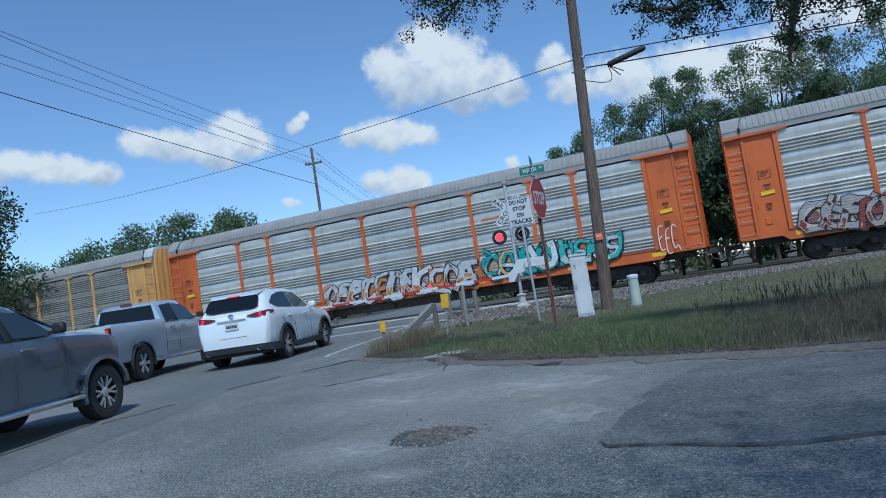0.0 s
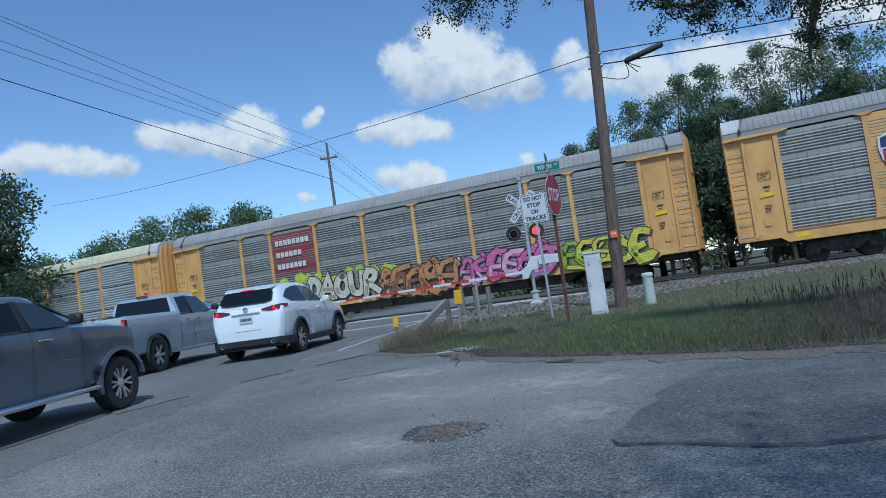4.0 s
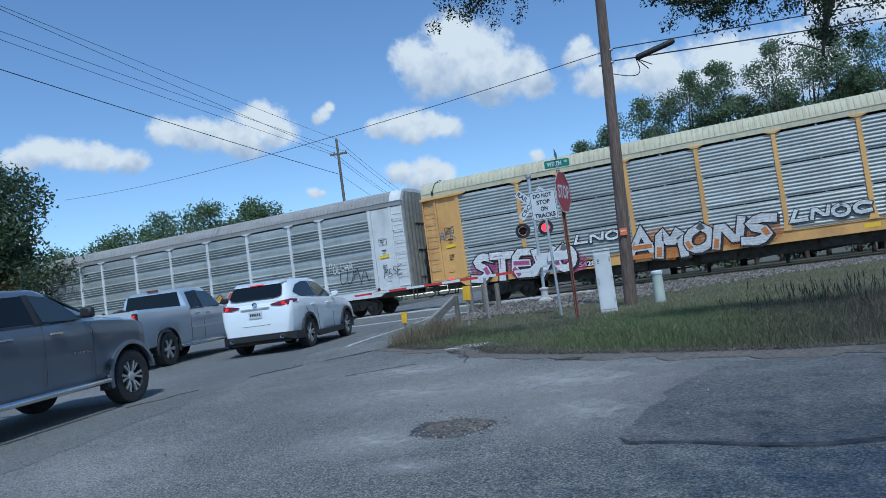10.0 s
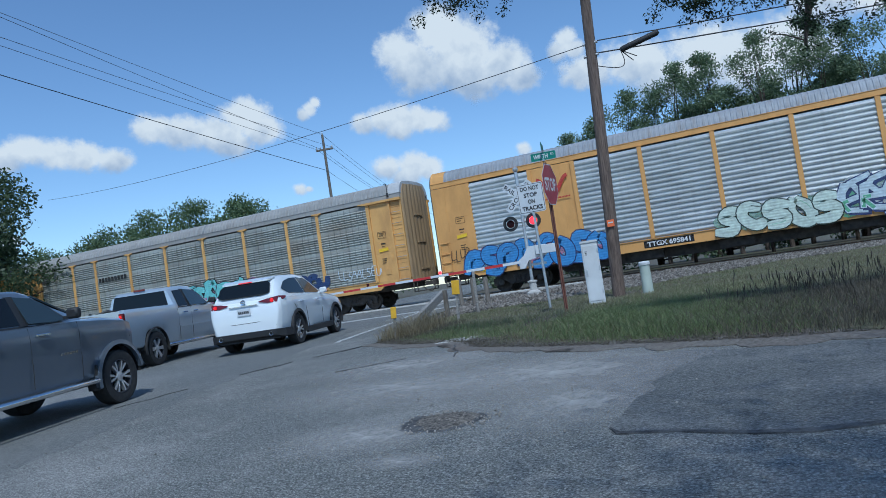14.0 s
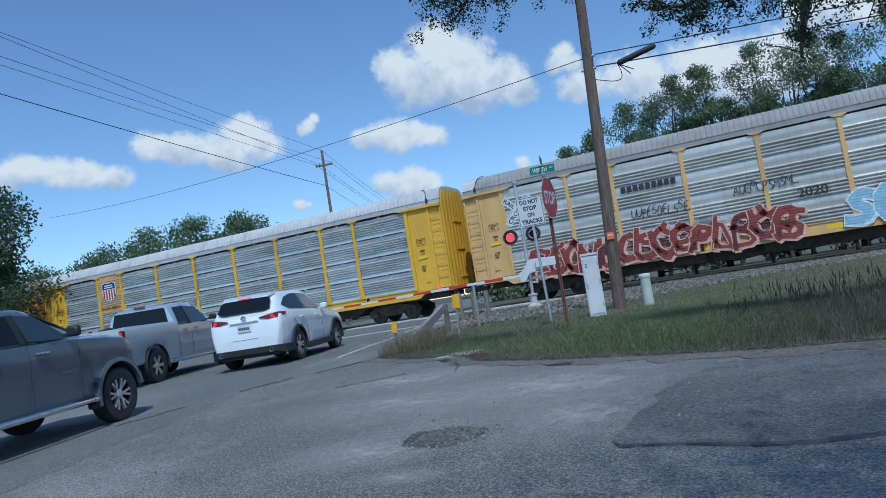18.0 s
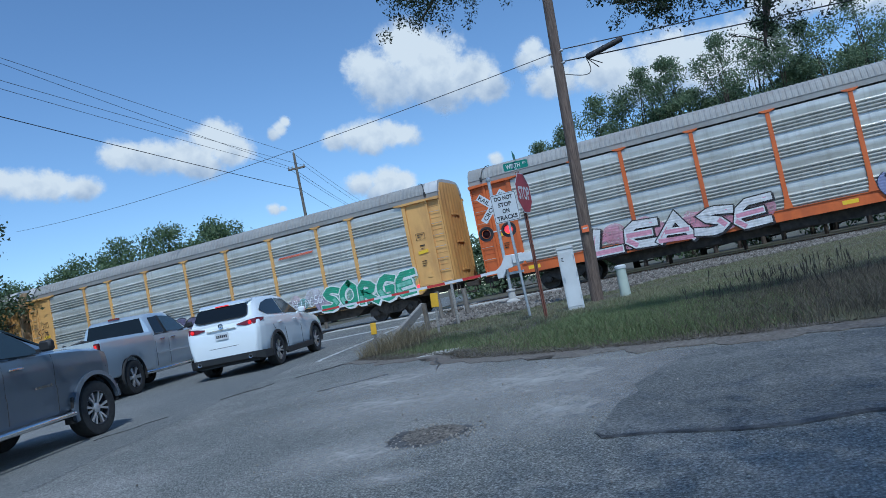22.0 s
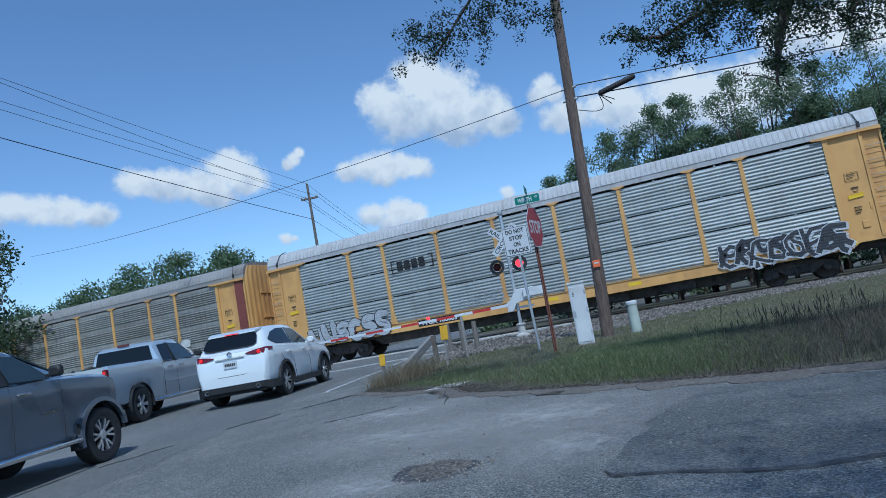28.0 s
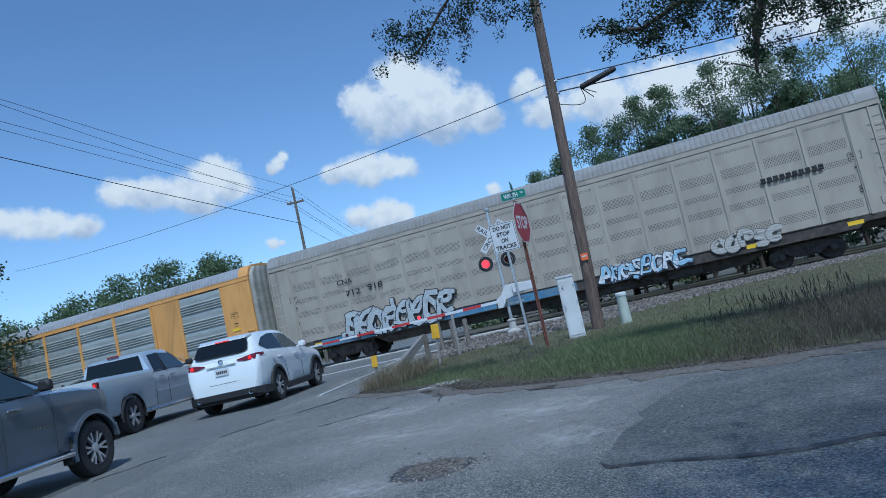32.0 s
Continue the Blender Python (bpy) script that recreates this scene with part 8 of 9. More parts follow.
    add(20, "post", YE, GD, R_W, "slot", "yellow autorack railcar with slotted grey panels and a white roof", extra=(
        lambda c: white_plate(c), G(.05, 1.9, 0.95, 2.0, ("b8bcc0", "1e2026"), seed=211, style="round"), G(7.3, 8.95, 1.0, 2.05, ("34363c", "c8ccd0"), seed=212), lambda c: number_board(c, "TTGX 980863", bay(2, .8), 2.6), G(3.2, 4.0, 1.4, 2.0, ("a8acb0",), seed=213, style="tag")))
    add(21, "flush", YF, GD, R_B, "corr", "orange-yellow flush-sided autorack railcar with pink letters", cap=YF, extra=(
        lambda c: bars(c, bay(1, .5), 3.95, 1.3, .40, "1c1c20", 2), G(-.6, -.15, 2.5, 3.0, ("3a2818",), seed=221, style="tag"), G(0.1, 2.6, 0.9, 2.15, ("d8608a", "6a1c30", "48b0c0"), "BET", 222), G(3.0, 5.2, 1.0, 2.4, ("9ac8a0", "2c3c30", "d8804a"), seed=223), G(5.2, 7.3, 1.0, 2.6, ("d8d8a8", "30382c", "d8884a"), seed=224), lambda c: number_board(c, "TTX", bay(3, .1), 1.2, None, "3a2414")))
    add(22, "flush", YF, GD, R_B, "corr", "orange-yellow flush-sided autorack railcar, nearly free of graffiti", door=GT, cap=YF, extra=(
        lambda c: bars(c, bay(1, .5), 3.95, 1.3, .40, "1c1c20", 2), G(1.0, 2.1, 1.3, 2.0, ("e6e2d8",), seed=231, style="tag"), G(7.2, 7.9, 1.5, 2.4, ("d8b890",), seed=232, style="tag"), lambda c: number_board(c, "CSTX 690593", bay(2, .9), 2.4)))
    add(23, "fine", BE, BE, R_G, "corr", "beige riveted autorack railcar with rows of vent holes", door=BE, extra=(
        lambda c: letters(c, "CNA", -9.3, 3.7, .24, .85), lambda c: letters(c, "712", -8.95, 3.12, .27, .80), lambda c: letters(c, "918", -7.75, 3.18, .27, .80), lambda c: bars(c, 10.2, 3.35, 2.2, .46, "1a1c20", 1), G(0.7, 3.0, 1.0, 2.35, ("bcc4c8", "121416"), seed=241), G(5.4, 6.6, 1.0, 1.7, ("a8cfe8", "30384a", "e6eaee"), seed=242), G(7.0, 8.2, 1.1, 1.75, ("c0beb8", "6a6864"), seed=243, style="round"), lambda c: blue_sill(c)))
    add(24, "post", YE, GT, R_G, "grime", "yellow autorack railcar with grimy grey side panels")


def plate(c, x0, x1, z0, z1, m, y=0.034):
    bm = bmesh.new()
    slab(bm, [(x0, z0), (x1, z0), (x1, z1), (x0, z1)], YS - y, YS)
    part("emblem_plate", bm, m, c)


def red_panel(c):
    plate(c, EDGES[2] + 0.1, EDGES[3] - 0.1, 2.75, 4.85, mat("faded_crimson_paint", (0.20, 0.032, 0.035), 0.5, col2=(0.25, 0.045, 0.045), scale=2))
    for k, (w, n) in enumerate(((2.1, 8), (1.6, 7), (1.8, 7))):
        bars(c, EDGES[2] + 0.35 + w / 2, 4.40 - k * 0.60, w, .56, "e0dcd8", 1)


def dark_plate(c):
    plate(c, EDGES[2], EDGES[3], 3.0, 4.1, DK)


def white_plate(c):
    bars(c, bay(2, .5), 3.85, 1.5, .95, "1a1c20", 1)
    for sx in (-1, 1):
        bm = bmesh.new()
        x = bay(2, .5) + sx * 1.05
        for a, b, z0, z1 in ((0, .06, 3.55, 4.15), (-.16 * sx if sx > 0 else .06, 0 if sx > 0 else .22, 3.55, 3.61), (-.16 * sx if sx > 0 else .06, 0 if sx > 0 else .22, 4.09, 4.15)):
            slab(bm, [(x + a, z0), (x + b, z0), (x + b, z1), (x + a, z1)], PAINT_Y - 0.006, PAINT_Y - 0.003)
        part("emblem_bracket", bm, spray("1a1c20"), c)


def blue_sill(c):
    """Faded blue paint over the near sill of the beige car."""
    m = mat("faded_blue_paint", (0.06, 0.17, 0.30), 0.6, col2=(0.11, 0.24, 0.36), scale=3, stain=(0.20, 0.17, 0.14), stain_amt=0.6)
    for x0, x1 in ((-11.2, -6.9), (-6.6, -2.2), (-1.8, 1.4)):
        bm = bmesh.new()
        slab(bm, [(x0, ZS0 + 0.05), (x1, ZS0 + 0.05), (x1, ZS1 - 0.05), (x0, ZS1 - 0.05)], YS - 0.024, YS - 0.017)
        part("painted_sill", bm, m, c, "faded blue paint on the sill")


def rust_stripe(c):
    bm = bmesh.new()
    slab(bm, [(BODY / 2 - .62, ZS1 + .1), (BODY / 2 - .1, ZS1 + .1), (BODY / 2 - .1, ZT - .1), (BODY / 2 - .62, ZT - .1)], YS - 0.045, YS - 0.036)
    part("rust_panel", bm, mat("rust_red_primer", (0.22, 0.06, 0.045), 0.7, col2=(0.17, 0.05, 0.04), scale=4), c)


def skull(c):
    """White ox-skull outline: a plain horned shape."""
    x, z, y = bay(8, .40), 1.85, PAINT_Y - 0.026
    bm = bmesh.new()
    out = [(-1.05, -.62), (-.55, -.72), (.05, -.55), (.42, -.38), (.55, .02), (.40, .30), (.05, .34), (-.35, .20), (-.70, -.10), (-.98, -.35)]
    slab(bm, [(x + a * 1.07, z + b * 1.09) for a, b in out], y - 0.003, y, 1)
    slab(bm, [(x + a, z + b) for a, b in out], y - 0.007, y - 0.004, 0)
    horn = eased([(x + .42, z + .02), (x + .85, z + .10), (x + 1.0, z + .42), (x + .72, z + .82)], 2)
    ribbon(bm, horn, [.19 - .012 * k for k in range(len(horn))], y - 0.0075, 1)
    ribbon(bm, horn, [.155 - .0115 * k for k in range(len(horn))], y - 0.0085, 0)
    for dx, dz, r0 in ((.05, -.05, .15), (-.72, -.52, .07)):
        slab(bm, [(x + dx + r0 * math.cos(k * .628), z + dz + r0 * math.sin(k * .628)) for k in range(10)], y - 0.012, y - 0.0075, 1)
    part("graffiti", bm, [spray("e6e6e8"), spray("16161a")], c)


def ring_emblem(c):
    x, z, y = bay(3, .45), 1.75, PAINT_Y
    inks = [spray("e8e8ea"), spray("1c1c22"), spray("c8ccd0")]
    bm = bmesh.new()
    for r, w, m in ((.66, .12, 0), (.52, .07, 1)):
        ribbon(bm, [(x + r * math.cos(a), z + r * .8 * math.sin(a)) for a in np.linspace(-.3, 3.5, 22)], w, y - 0.005 - .002 * m, m)
    part("graffiti_arch", bm, inks, c)
    for dx in (-.28, 0, .28):
        bm = bmesh.new()
        ribbon(bm, [(x + dx, z - .5), (x + dx * .8, z), (x + dx * .3, z + .42)], [.13, .11, .04], y - 0.010, 1)
        ribbon(bm, [(x + dx, z - .45), (x + dx * .8, z), (x + dx * .3, z + .36)], [.07, .06, .02], y - 0.013, 2)
        part("graffiti_bar", bm, inks, c)


build_train()

# ---- vehicles waiting at the crossing ----
def arch(x, wheels, ra, zc, sill):
    z = sill
    for xw in wheels:
        d = abs(x - xw)
        if d < ra:
            z = max(z, zc + math.sqrt(ra * ra - d * d))
    return z


def lerp_table(tab, x):
    """Rows of (x, values...): linear between rows."""
    for a, b in zip(tab, tab[1:]):
        if x <= b[0]:
            u = 0 if b[0] == a[0] else (x - a[0]) / (b[0] - a[0])
            return [p + (q - p) * max(0, u) for p, q in zip(a[1:], b[1:])]
    return list(tab[-1][1:])


def shell(tab, wheels, ra, zc, sill, bed=None, step=0.05):
    """Lower body. tab rows: x, half width, shoulder height, top height, crown."""
    bm = bmesh.new()
    x0, x1 = tab[0][0], tab[-1][0]
    xs = sorted(set([r[0] for r in tab] + list(np.arange(x0, x1, step)) + [x1] + ([bed[0], bed[0] + .002, bed[1], bed[1] - .002] if bed else [])))
    secs = []
    for x in xs:
        hw, zb, zt, cr, zs = lerp_table(tab, x)
        zl = max(zs, arch(x, wheels, ra, zc, zs))
        z2 = max(zl + .015, (zs + zb) * .5 - .06)
        z3 = max(z2 + .01, zb - .16)
        if bed and bed[0] < x < bed[1]:
            top = [(hw - .02, zb), (hw - .035, zb + .015), (hw - .11, zb + .012), (hw - .12, bed[2]), (0, bed[2])]
        else:
            top = [(hw - .025, zb), (hw - .10, zb + (zt - zb) * .75), (hw - .20, zt), (hw - .34, zt + cr * .5), (0, zt + cr)]
        half = [(hw - .16, zl), (hw - .085, zl + .004), (hw - .060, zl + .03), (hw - .026, z2), (hw - .010, z2 + (z3 - z2) * .35), (hw - .003, z2 + (z3 - z2) * .8), (hw, z3), (hw - .008, z3 + (zb - z3) * .5)] + top
        secs.append([(x, -y, z) for y, z in half] + [(x, y, z) for y, z in half[-2::-1]])
    loft(bm, secs)
    return bm


def cabin(tab):
    bm = bmesh.new()
    secs = []
    for x, hb, zb, ht, zt in tab:
        k = max(.0, zt - zb)
        half = [(hb, zb - .03), (hb - .002, zb), (ht, zt - .05 * min(1, k * 3)), (ht - .05, zt - .012), (ht - .14, zt + .004), (0, zt + .02)]
        secs.append([(x, -y, z) for y, z in half] + [(x, y, z) for y, z in half[-2::-1]])
    loft(bm, secs)
    return bm


def cab_point(tab, x, v):
    hb, zb, ht, zt = lerp_table(tab, x)
    return Vector((x, hb + (ht - hb) * v, zb + (zt - .05 - zb) * v))


def pane(pts, out, th=0.006):
    """A glass pane with a little thickness, pushed outwards."""
    bm = bmesh.new()
    mid = sum(pts, Vector()) / len(pts)
    n = sum(((p - mid).cross(q - mid) for p, q in zip(pts, pts[1:] + pts[:1])), Vector()).normalized()
    if n.dot(out) < 0:
        n, pts = -n, pts[::-1]
    off = [(p - mid).dot(n) for p in pts]          # one true plane, clear of the body
    pts = [p + n * (max(off) - o) for p, o in zip(pts, off)]
    a = [bm.verts.new(p + n * (0.004 + th)) for p in pts]
    b = [bm.verts.new(p + n * 0.001) for p in pts]
    bm.faces.new(a)
    for i in range(len(a)):
        j = (i + 1) % len(a)
        bm.faces.new((a[j], a[i], b[i], b[j]))
    return bm


def wheel(car, x, y, r, w, rim_r, face, spokes, twin, side, turn=0.0):
    """Tyre, rim and spokes. side -1: the car's right."""
    wh = new("wheel")
    wh.parent = car
    wh.matrix_basis = pose(x, y, r, 0, 0, turn)
    bm = bmesh.new()
    lathe(bm, [(rim_r, -w * .42), (r * .86, -w * .5), (r * .96, -w * .46), (r, -w * .33), (r, w * .33), (r * .96, w * .46), (r * .86, w * .5), (rim_r, w * .42)], 36, "y", close=True)
    part("tyre", bm, RUBBER, wh, smooth=40)
    bm = bmesh.new()
    s = side
    lathe(bm, [(rim_r * 1.01, s * w * .43), (rim_r * .98, s * w * .45), (rim_r * .93, s * w * .40), (rim_r * .90, s * w * .12), (.02, s * w * .10), (.02, -s * w * .2), (rim_r * 1.0, -s * w * .2)], 36, "y", caps=False)
    part("rim", bm, ALLOY_D, wh, smooth=35)
    bm = bmesh.new()
    for k in range(spokes):
        a0 = 2 * math.pi * k / spokes
        for da in ((-.20, .20) if twin else (0,)):
            a = a0 + da
            d, nrm = Vector((math.cos(a), 0, math.sin(a))), Vector((-math.sin(a0), 0, math.cos(a0)))
            wi, wo = (.011, .019) if twin else (.030, .045)
            p, q = Vector((math.cos(a0), 0, math.sin(a0))) * .05, d * rim_r * .95
            sec = []
            for c, ww, yy in ((p, wi, s * w * .33), ((p + q) / 2, (wi + wo) / 2, s * w * .40), (q, wo, s * w * .41)):
                sec.append([c + nrm * ww + Vector((0, yy, 0)), c - nrm * ww + Vector((0, yy, 0)), c - nrm * ww * .8 + Vector((0, yy - s * .05, 0)), c + nrm * ww * .8 + Vector((0, yy - s * .05, 0))])
            loft(bm, sec, ring=True)
    bmesh.ops.recalc_face_normals(bm, faces=bm.faces[:])
    part("spokes", bm, face, wh)
    bm = bmesh.new()
    lathe(bm, [(.075, s * w * .28), (.07, s * w * .37), (.045, s * w * .40), (.005, s * w * .405)], 14, "y")
    part("hub_cap", bm, face, wh, smooth=40)
    return wh


def flare(xw, ra, zc, y0, y1, w=.05, a0=-12, a1=192):
    bm = bmesh.new()
    secs = []
    for k in range(25):
        a = radians(a0 + (a1 - a0) * k / 24)
        c, s = math.cos(a), math.sin(a)
        secs.append([(xw + (ra - .012) * c, y0, zc + (ra - .012) * s), (xw + (ra - .012) * c, y1, zc + (ra - .012) * s), (xw + (ra + w) * c, y1 - (.008 if y1 > 0 else -.008), zc + (ra + w) * s), (xw + (ra + w) * c, y0, zc + (ra + w) * s)])
    loft(bm, secs, ring=True)
    bmesh.ops.recalc_face_normals(bm, faces=bm.faces[:])
    return bm


def common(car, tab, cab, wheels, ra, zc, sill, hw, trim, floor):
    bm = bmesh.new()
    box(bm, tab[0][0] + .12, tab[-1][0] - .2, -hw + .20, hw - .20, floor, floor + .25)
    part("underbody", bm, TRIM_K, car)
    for xw in wheels:
        for s in (-1, 1):
            bm = bmesh.new()
            n = 16
            rows = [[bm.verts.new((xw + (ra + .004) * math.cos(math.pi * k / n), y, zc + (ra + .004) * math.sin(math.pi * k / n))) for k in range(n + 1)] for y in (s * (hw - .02), s * (hw - .42))]
            for k in range(n):
                bm.faces.new((rows[0][k], rows[0][k + 1], rows[1][k + 1], rows[1][k]))
            bm.faces.new(rows[1])
            part("wheel_well", bm, TRIM_K, car)


def side_glass(car, cab, panes, mats):
    for (pts, m) in zip(panes, mats):
        for s in (-1, 1):
            P = [cab_point(cab, x, v) for x, v in pts]
            P = [Vector((p.x, p.y * s, p.z)) for p in P]
            part("side_window", pane(P, Vector((0, s, 0))), m, car)


def mirror(car, x, y, z, s, cap):
    bm = bmesh.new()
    box(bm, -.05, .06, 0, s * .18, -.06, .085, .028)
    box(bm, 0, .05, -s * .08, s * .02, -.05, -.01)
    part("door_mirror", bm, cap, car, smooth=40).matrix_basis = pose(x, y, z)


def handle(car, x, y, z, s, m):
    bm = bmesh.new()
    box(bm, -.12, .12, -.012, .03, -.017, .017, .009)
    part("door_handle", bm, m, car).matrix_basis = pose(x, y, z, 0, 0, 0 if s > 0 else 180)


def seam(car, pts, w=.006):
    bm = bmesh.new()
    for a, b in zip(pts, pts[1:]):
        tube(bm, [a, b], w, 4)
    part("panel_gap", bm, TRIM_K, car)


def place(x, y, turn, lift=0.0, wb=2.7):
    h = radians(turn)
    z0, z1 = gz(y), gz(y + wb * math.sin(h))
    return pose(x, y, z0 + lift, 0, -math.degrees(math.atan2(z1 - z0, wb)), turn)


def suv():
    car = thing("suv", place(-10.87, 13.30, 104.9), "pearl white compact SUV with brake lights lit", "car", "waiting vehicles")
    hw, R, ra, zc, wb = .92, .355, .415, .36, 2.70
    tab = [(-.93, .70, .62, .66, .0, .44), (-.925, .76, .84, .90, .0, .40), (-.895, .81, 1.03, 1.10, .0, .36), (-.82, .855, 1.12, 1.20, .01, .33), (-.60, .895, 1.15, 1.21, .01, .31), (-.3, .915, 1.15, 1.19, .01, .30), (1.0, .92, 1.12, 1.16, .01, .28), (1.8, .918, 1.10, 1.15, .015, .28), (2.2, .915, 1.06, 1.12, .02, .28), (2.6, .91, 1.00, 1.08, .03, .28), (3.1, .90, .92, 1.01, .03, .28), (3.42, .85, .81, .90, .02, .30), (3.56, .76, .68, .78, .01, .30), (3.62, .66, .58, .62, .0, .34)]
    bm = shell(tab, (0, wb), ra, zc, .3)
    part("body", bm, PAINT_W, car, smooth=38)
    cab = [(-.86, .74, 1.17, .70, 1.20), (-.78, .79, 1.17, .68, 1.31), (-.66, .82, 1.17, .665, 1.44), (-.54, .84, 1.16, .65, 1.55), (-.42, .85, 1.16, .64, 1.605), (-.2, .86, 1.16, .635, 1.64), (0.1, .865, 1.15, .635, 1.66), (.8, .87, 1.13, .64, 1.668), (1.25, .865, 1.12, .635, 1.635), (1.6, .86, 1.11, .65, 1.50), (2.0, .85, 1.10, .70, 1.28), (2.30, .83, 1.09, .78, 1.12)]
    part("roof_shell", cabin(cab), PAINT_W, car, smooth=38)
    common(car, tab, cab, (0, wb), ra, zc, .3, hw, TRIM_K, .24)
    for xw in (0, wb):
        for s in (-1, 1):
            part("arch_cladding", flare(xw, ra, zc, s * (hw - .06), s * (hw + .012), .05), TRIM_K, car)
    for s in (-1, 1):
        bm = bmesh.new()
        box(bm, ra + .02, wb - ra - .02, s * (hw - .05) if s > 0 else -hw - .012, s * (hw + .012) if s > 0 else -hw + .05, .22, .36, .012)
        part("sill_cladding", bm, TRIM_K, car)
    bm = bmesh.new()
    loft(bm, [[(-.50, -.925, .27), (-.50, .925, .27), (-.50, .925, .44), (-.50, -.925, .44)], [(-.80, -.88, .27), (-.80, .88, .27), (-.82, .88, .45), (-.82, -.88, .45)], [(-.945, -.70, .33), (-.945, .70, .33), (-.952, .72, .46), (-.952, -.72, .46)]], ring=True)
    part("rear_valance", bm, TRIM_K, car)
    for s in (-1, 1):
        bm = bmesh.new()
        lathe(bm, [(.045, -.99), (.045, -.90), (.038, -.90), (.036, -.985)], 14, "x", (0, s * .60, .37), close=True)
        part("exhaust_tip", bm, CHROME, car, smooth=40)
    side_glass(car, cab, [[(-.50, .50), (-.44, .36), (-.24, .12), (.64, .09), (.64, .90), (.25, .90), (-.16, .78)], [(.72, .09), (1.62, .09), (1.74, .22), (1.32, .84), (1.15, .89), (.70, .90)]], [GLASS, GLASS_L])
    for s in (-1, 1):
        P = [cab_point(cab, -.30, .30), cab_point(cab, .12, .90), cab_point(cab, .14, .94), cab_point(cab, -.36, .30)]
        mirror(car, 1.66, s * .90, 1.17, s, PAINT_W)
        for x in (-.0, 1.0):
            handle(car, x + .26, s * .922, .99, s, PAINT_W)
        seam(car, [Vector((.55, s * .921, .35)), Vector((.53, s * .922, .70)), Vector((.54, s * .90, 1.0))], .005)
        seam(car, [Vector((1.58, s * .919, .36)), Vector((1.62, s * .918, .75)), Vector((1.62, s * .89, .97))], .005)
        seam(car, [Vector((-.05, s * .921, .80)), Vector((-.18, s * .92, .95)), Vector((-.20, s * .90, 1.01))], .005)
    part("rear_window", pane([Vector((-.855, -.46, 1.235)), Vector((-.855, .46, 1.235)), Vector((-.84, .58, 1.262)), Vector((-.815, .625, 1.30)), Vector((-.665, .60, 1.47)), Vector((-.64, .57, 1.505)), Vector((-.605, .49, 1.535)), Vector((-.605, -.49, 1.535)), Vector((-.64, -.57, 1.505)), Vector((-.665, -.60, 1.47)), Vector((-.815, -.625, 1.30)), Vector((-.84, -.58, 1.262))], Vector((-1, 0, .5)), .03), GLASS, car)
    part("windscreen", pane([Vector((1.52, -.56, 1.53)), Vector((1.52, .56, 1.53)), Vector((2.27, .72, 1.06)), Vector((2.27, -.72, 1.06))], Vector((1, 0, .8)), .02), GLASS_L, car)
    bm = bmesh.new()
    loft(bm, [[(-.40, -.62, 1.60), (-.40, .62, 1.60), (-.40, .62, 1.645), (-.40, -.62, 1.645)], [(-.66, -.56, 1.555), (-.66, .56, 1.555), (-.66, .56, 1.585), (-.66, -.56, 1.585)]], ring=True)
    part("spoiler", bm, PAINT_W, car)
    bm = bmesh.new()
    box(bm, -.675, -.655, -.16, .16, 1.558, 1.58)
    part("high_brake_light", bm, TAIL_LIT, car)
    for s in (-1, 1):
        bm = bmesh.new()
        loft(bm, [[(-.925, s * .38, 1.095), (-.92, s * .38, 1.115), (-.87, s * .38, 1.115), (-.87, s * .38, 1.09)], [(-.92, s * .58, 1.05), (-.90, s * .58, 1.15), (-.84, s * .59, 1.155), (-.84, s * .59, 1.045)], [(-.89, s * .79, 1.05), (-.855, s * .785, 1.175), (-.77, s * .81, 1.18), (-.79, s * .82, 1.05)], [(-.63, s * .905, 1.12), (-.62, s * .90, 1.165), (-.61, s * .88, 1.165), (-.62, s * .88, 1.12)]], ring=True)
        bmesh.ops.recalc_face_normals(bm, faces=bm.faces[:])
        lamp = part("tail_light", bm, TAIL, car)
        bm = bmesh.new()
        lathe(bm, [(.045, -.005), (.04, -.018), (.005, -.02)], 14, "x", (-.900, s * .68, 1.10))
        part("lit_bulb", bm, TAIL_LIT, lamp)
        bm = bmesh.new()
        box(bm, -.89, -.84, s * .62 - .09, s * .62 + .09, .50, .53, .004)
        part("reflector", bm, TAIL, car)
    bm = bmesh.new()
    box(bm, -.952, -.930, -.155, .155, .835, .99, .003)
    p = part("number_plate", bm, SIGN_W, car)
    bm = bmesh.new()
    for k in range(6):
        box(bm, -.956, -.9525, -.125 + k * .043, -.095 + k * .043, .88, .94)
    part("plate_bars", bm, SIGN_K, p)
    bm = bmesh.new()
    lathe(bm, [(.062, -.918), (.054, -.932), (.03, -.928), (.012, -.934)], 18, "x", (0, 0, 1.13))
    part("tail_emblem", bm, CHROME, car)
    bm = bmesh.new()
    box(bm, -.945, -.915, -.34, .34, 1.045, 1.06)
    box(bm, -.905, -.895, -.46, -.34, .80, .82)
    box(bm, -.905, -.895, .36, .46, .80, .82)
    part("chrome_badge", bm, CHROME, car)
    seam(car, [Vector((-.905, -.62, .70)), Vector((-.93, -.3, .66)), Vector((-.93, .3, .66)), Vector((-.905, .62, .70))], .005)
    for x in (0, wb):
        for s in (-1, 1):
            wheel(car, x, s * .795, R, .225, .245, ALLOY, 5, True, s)
    return car


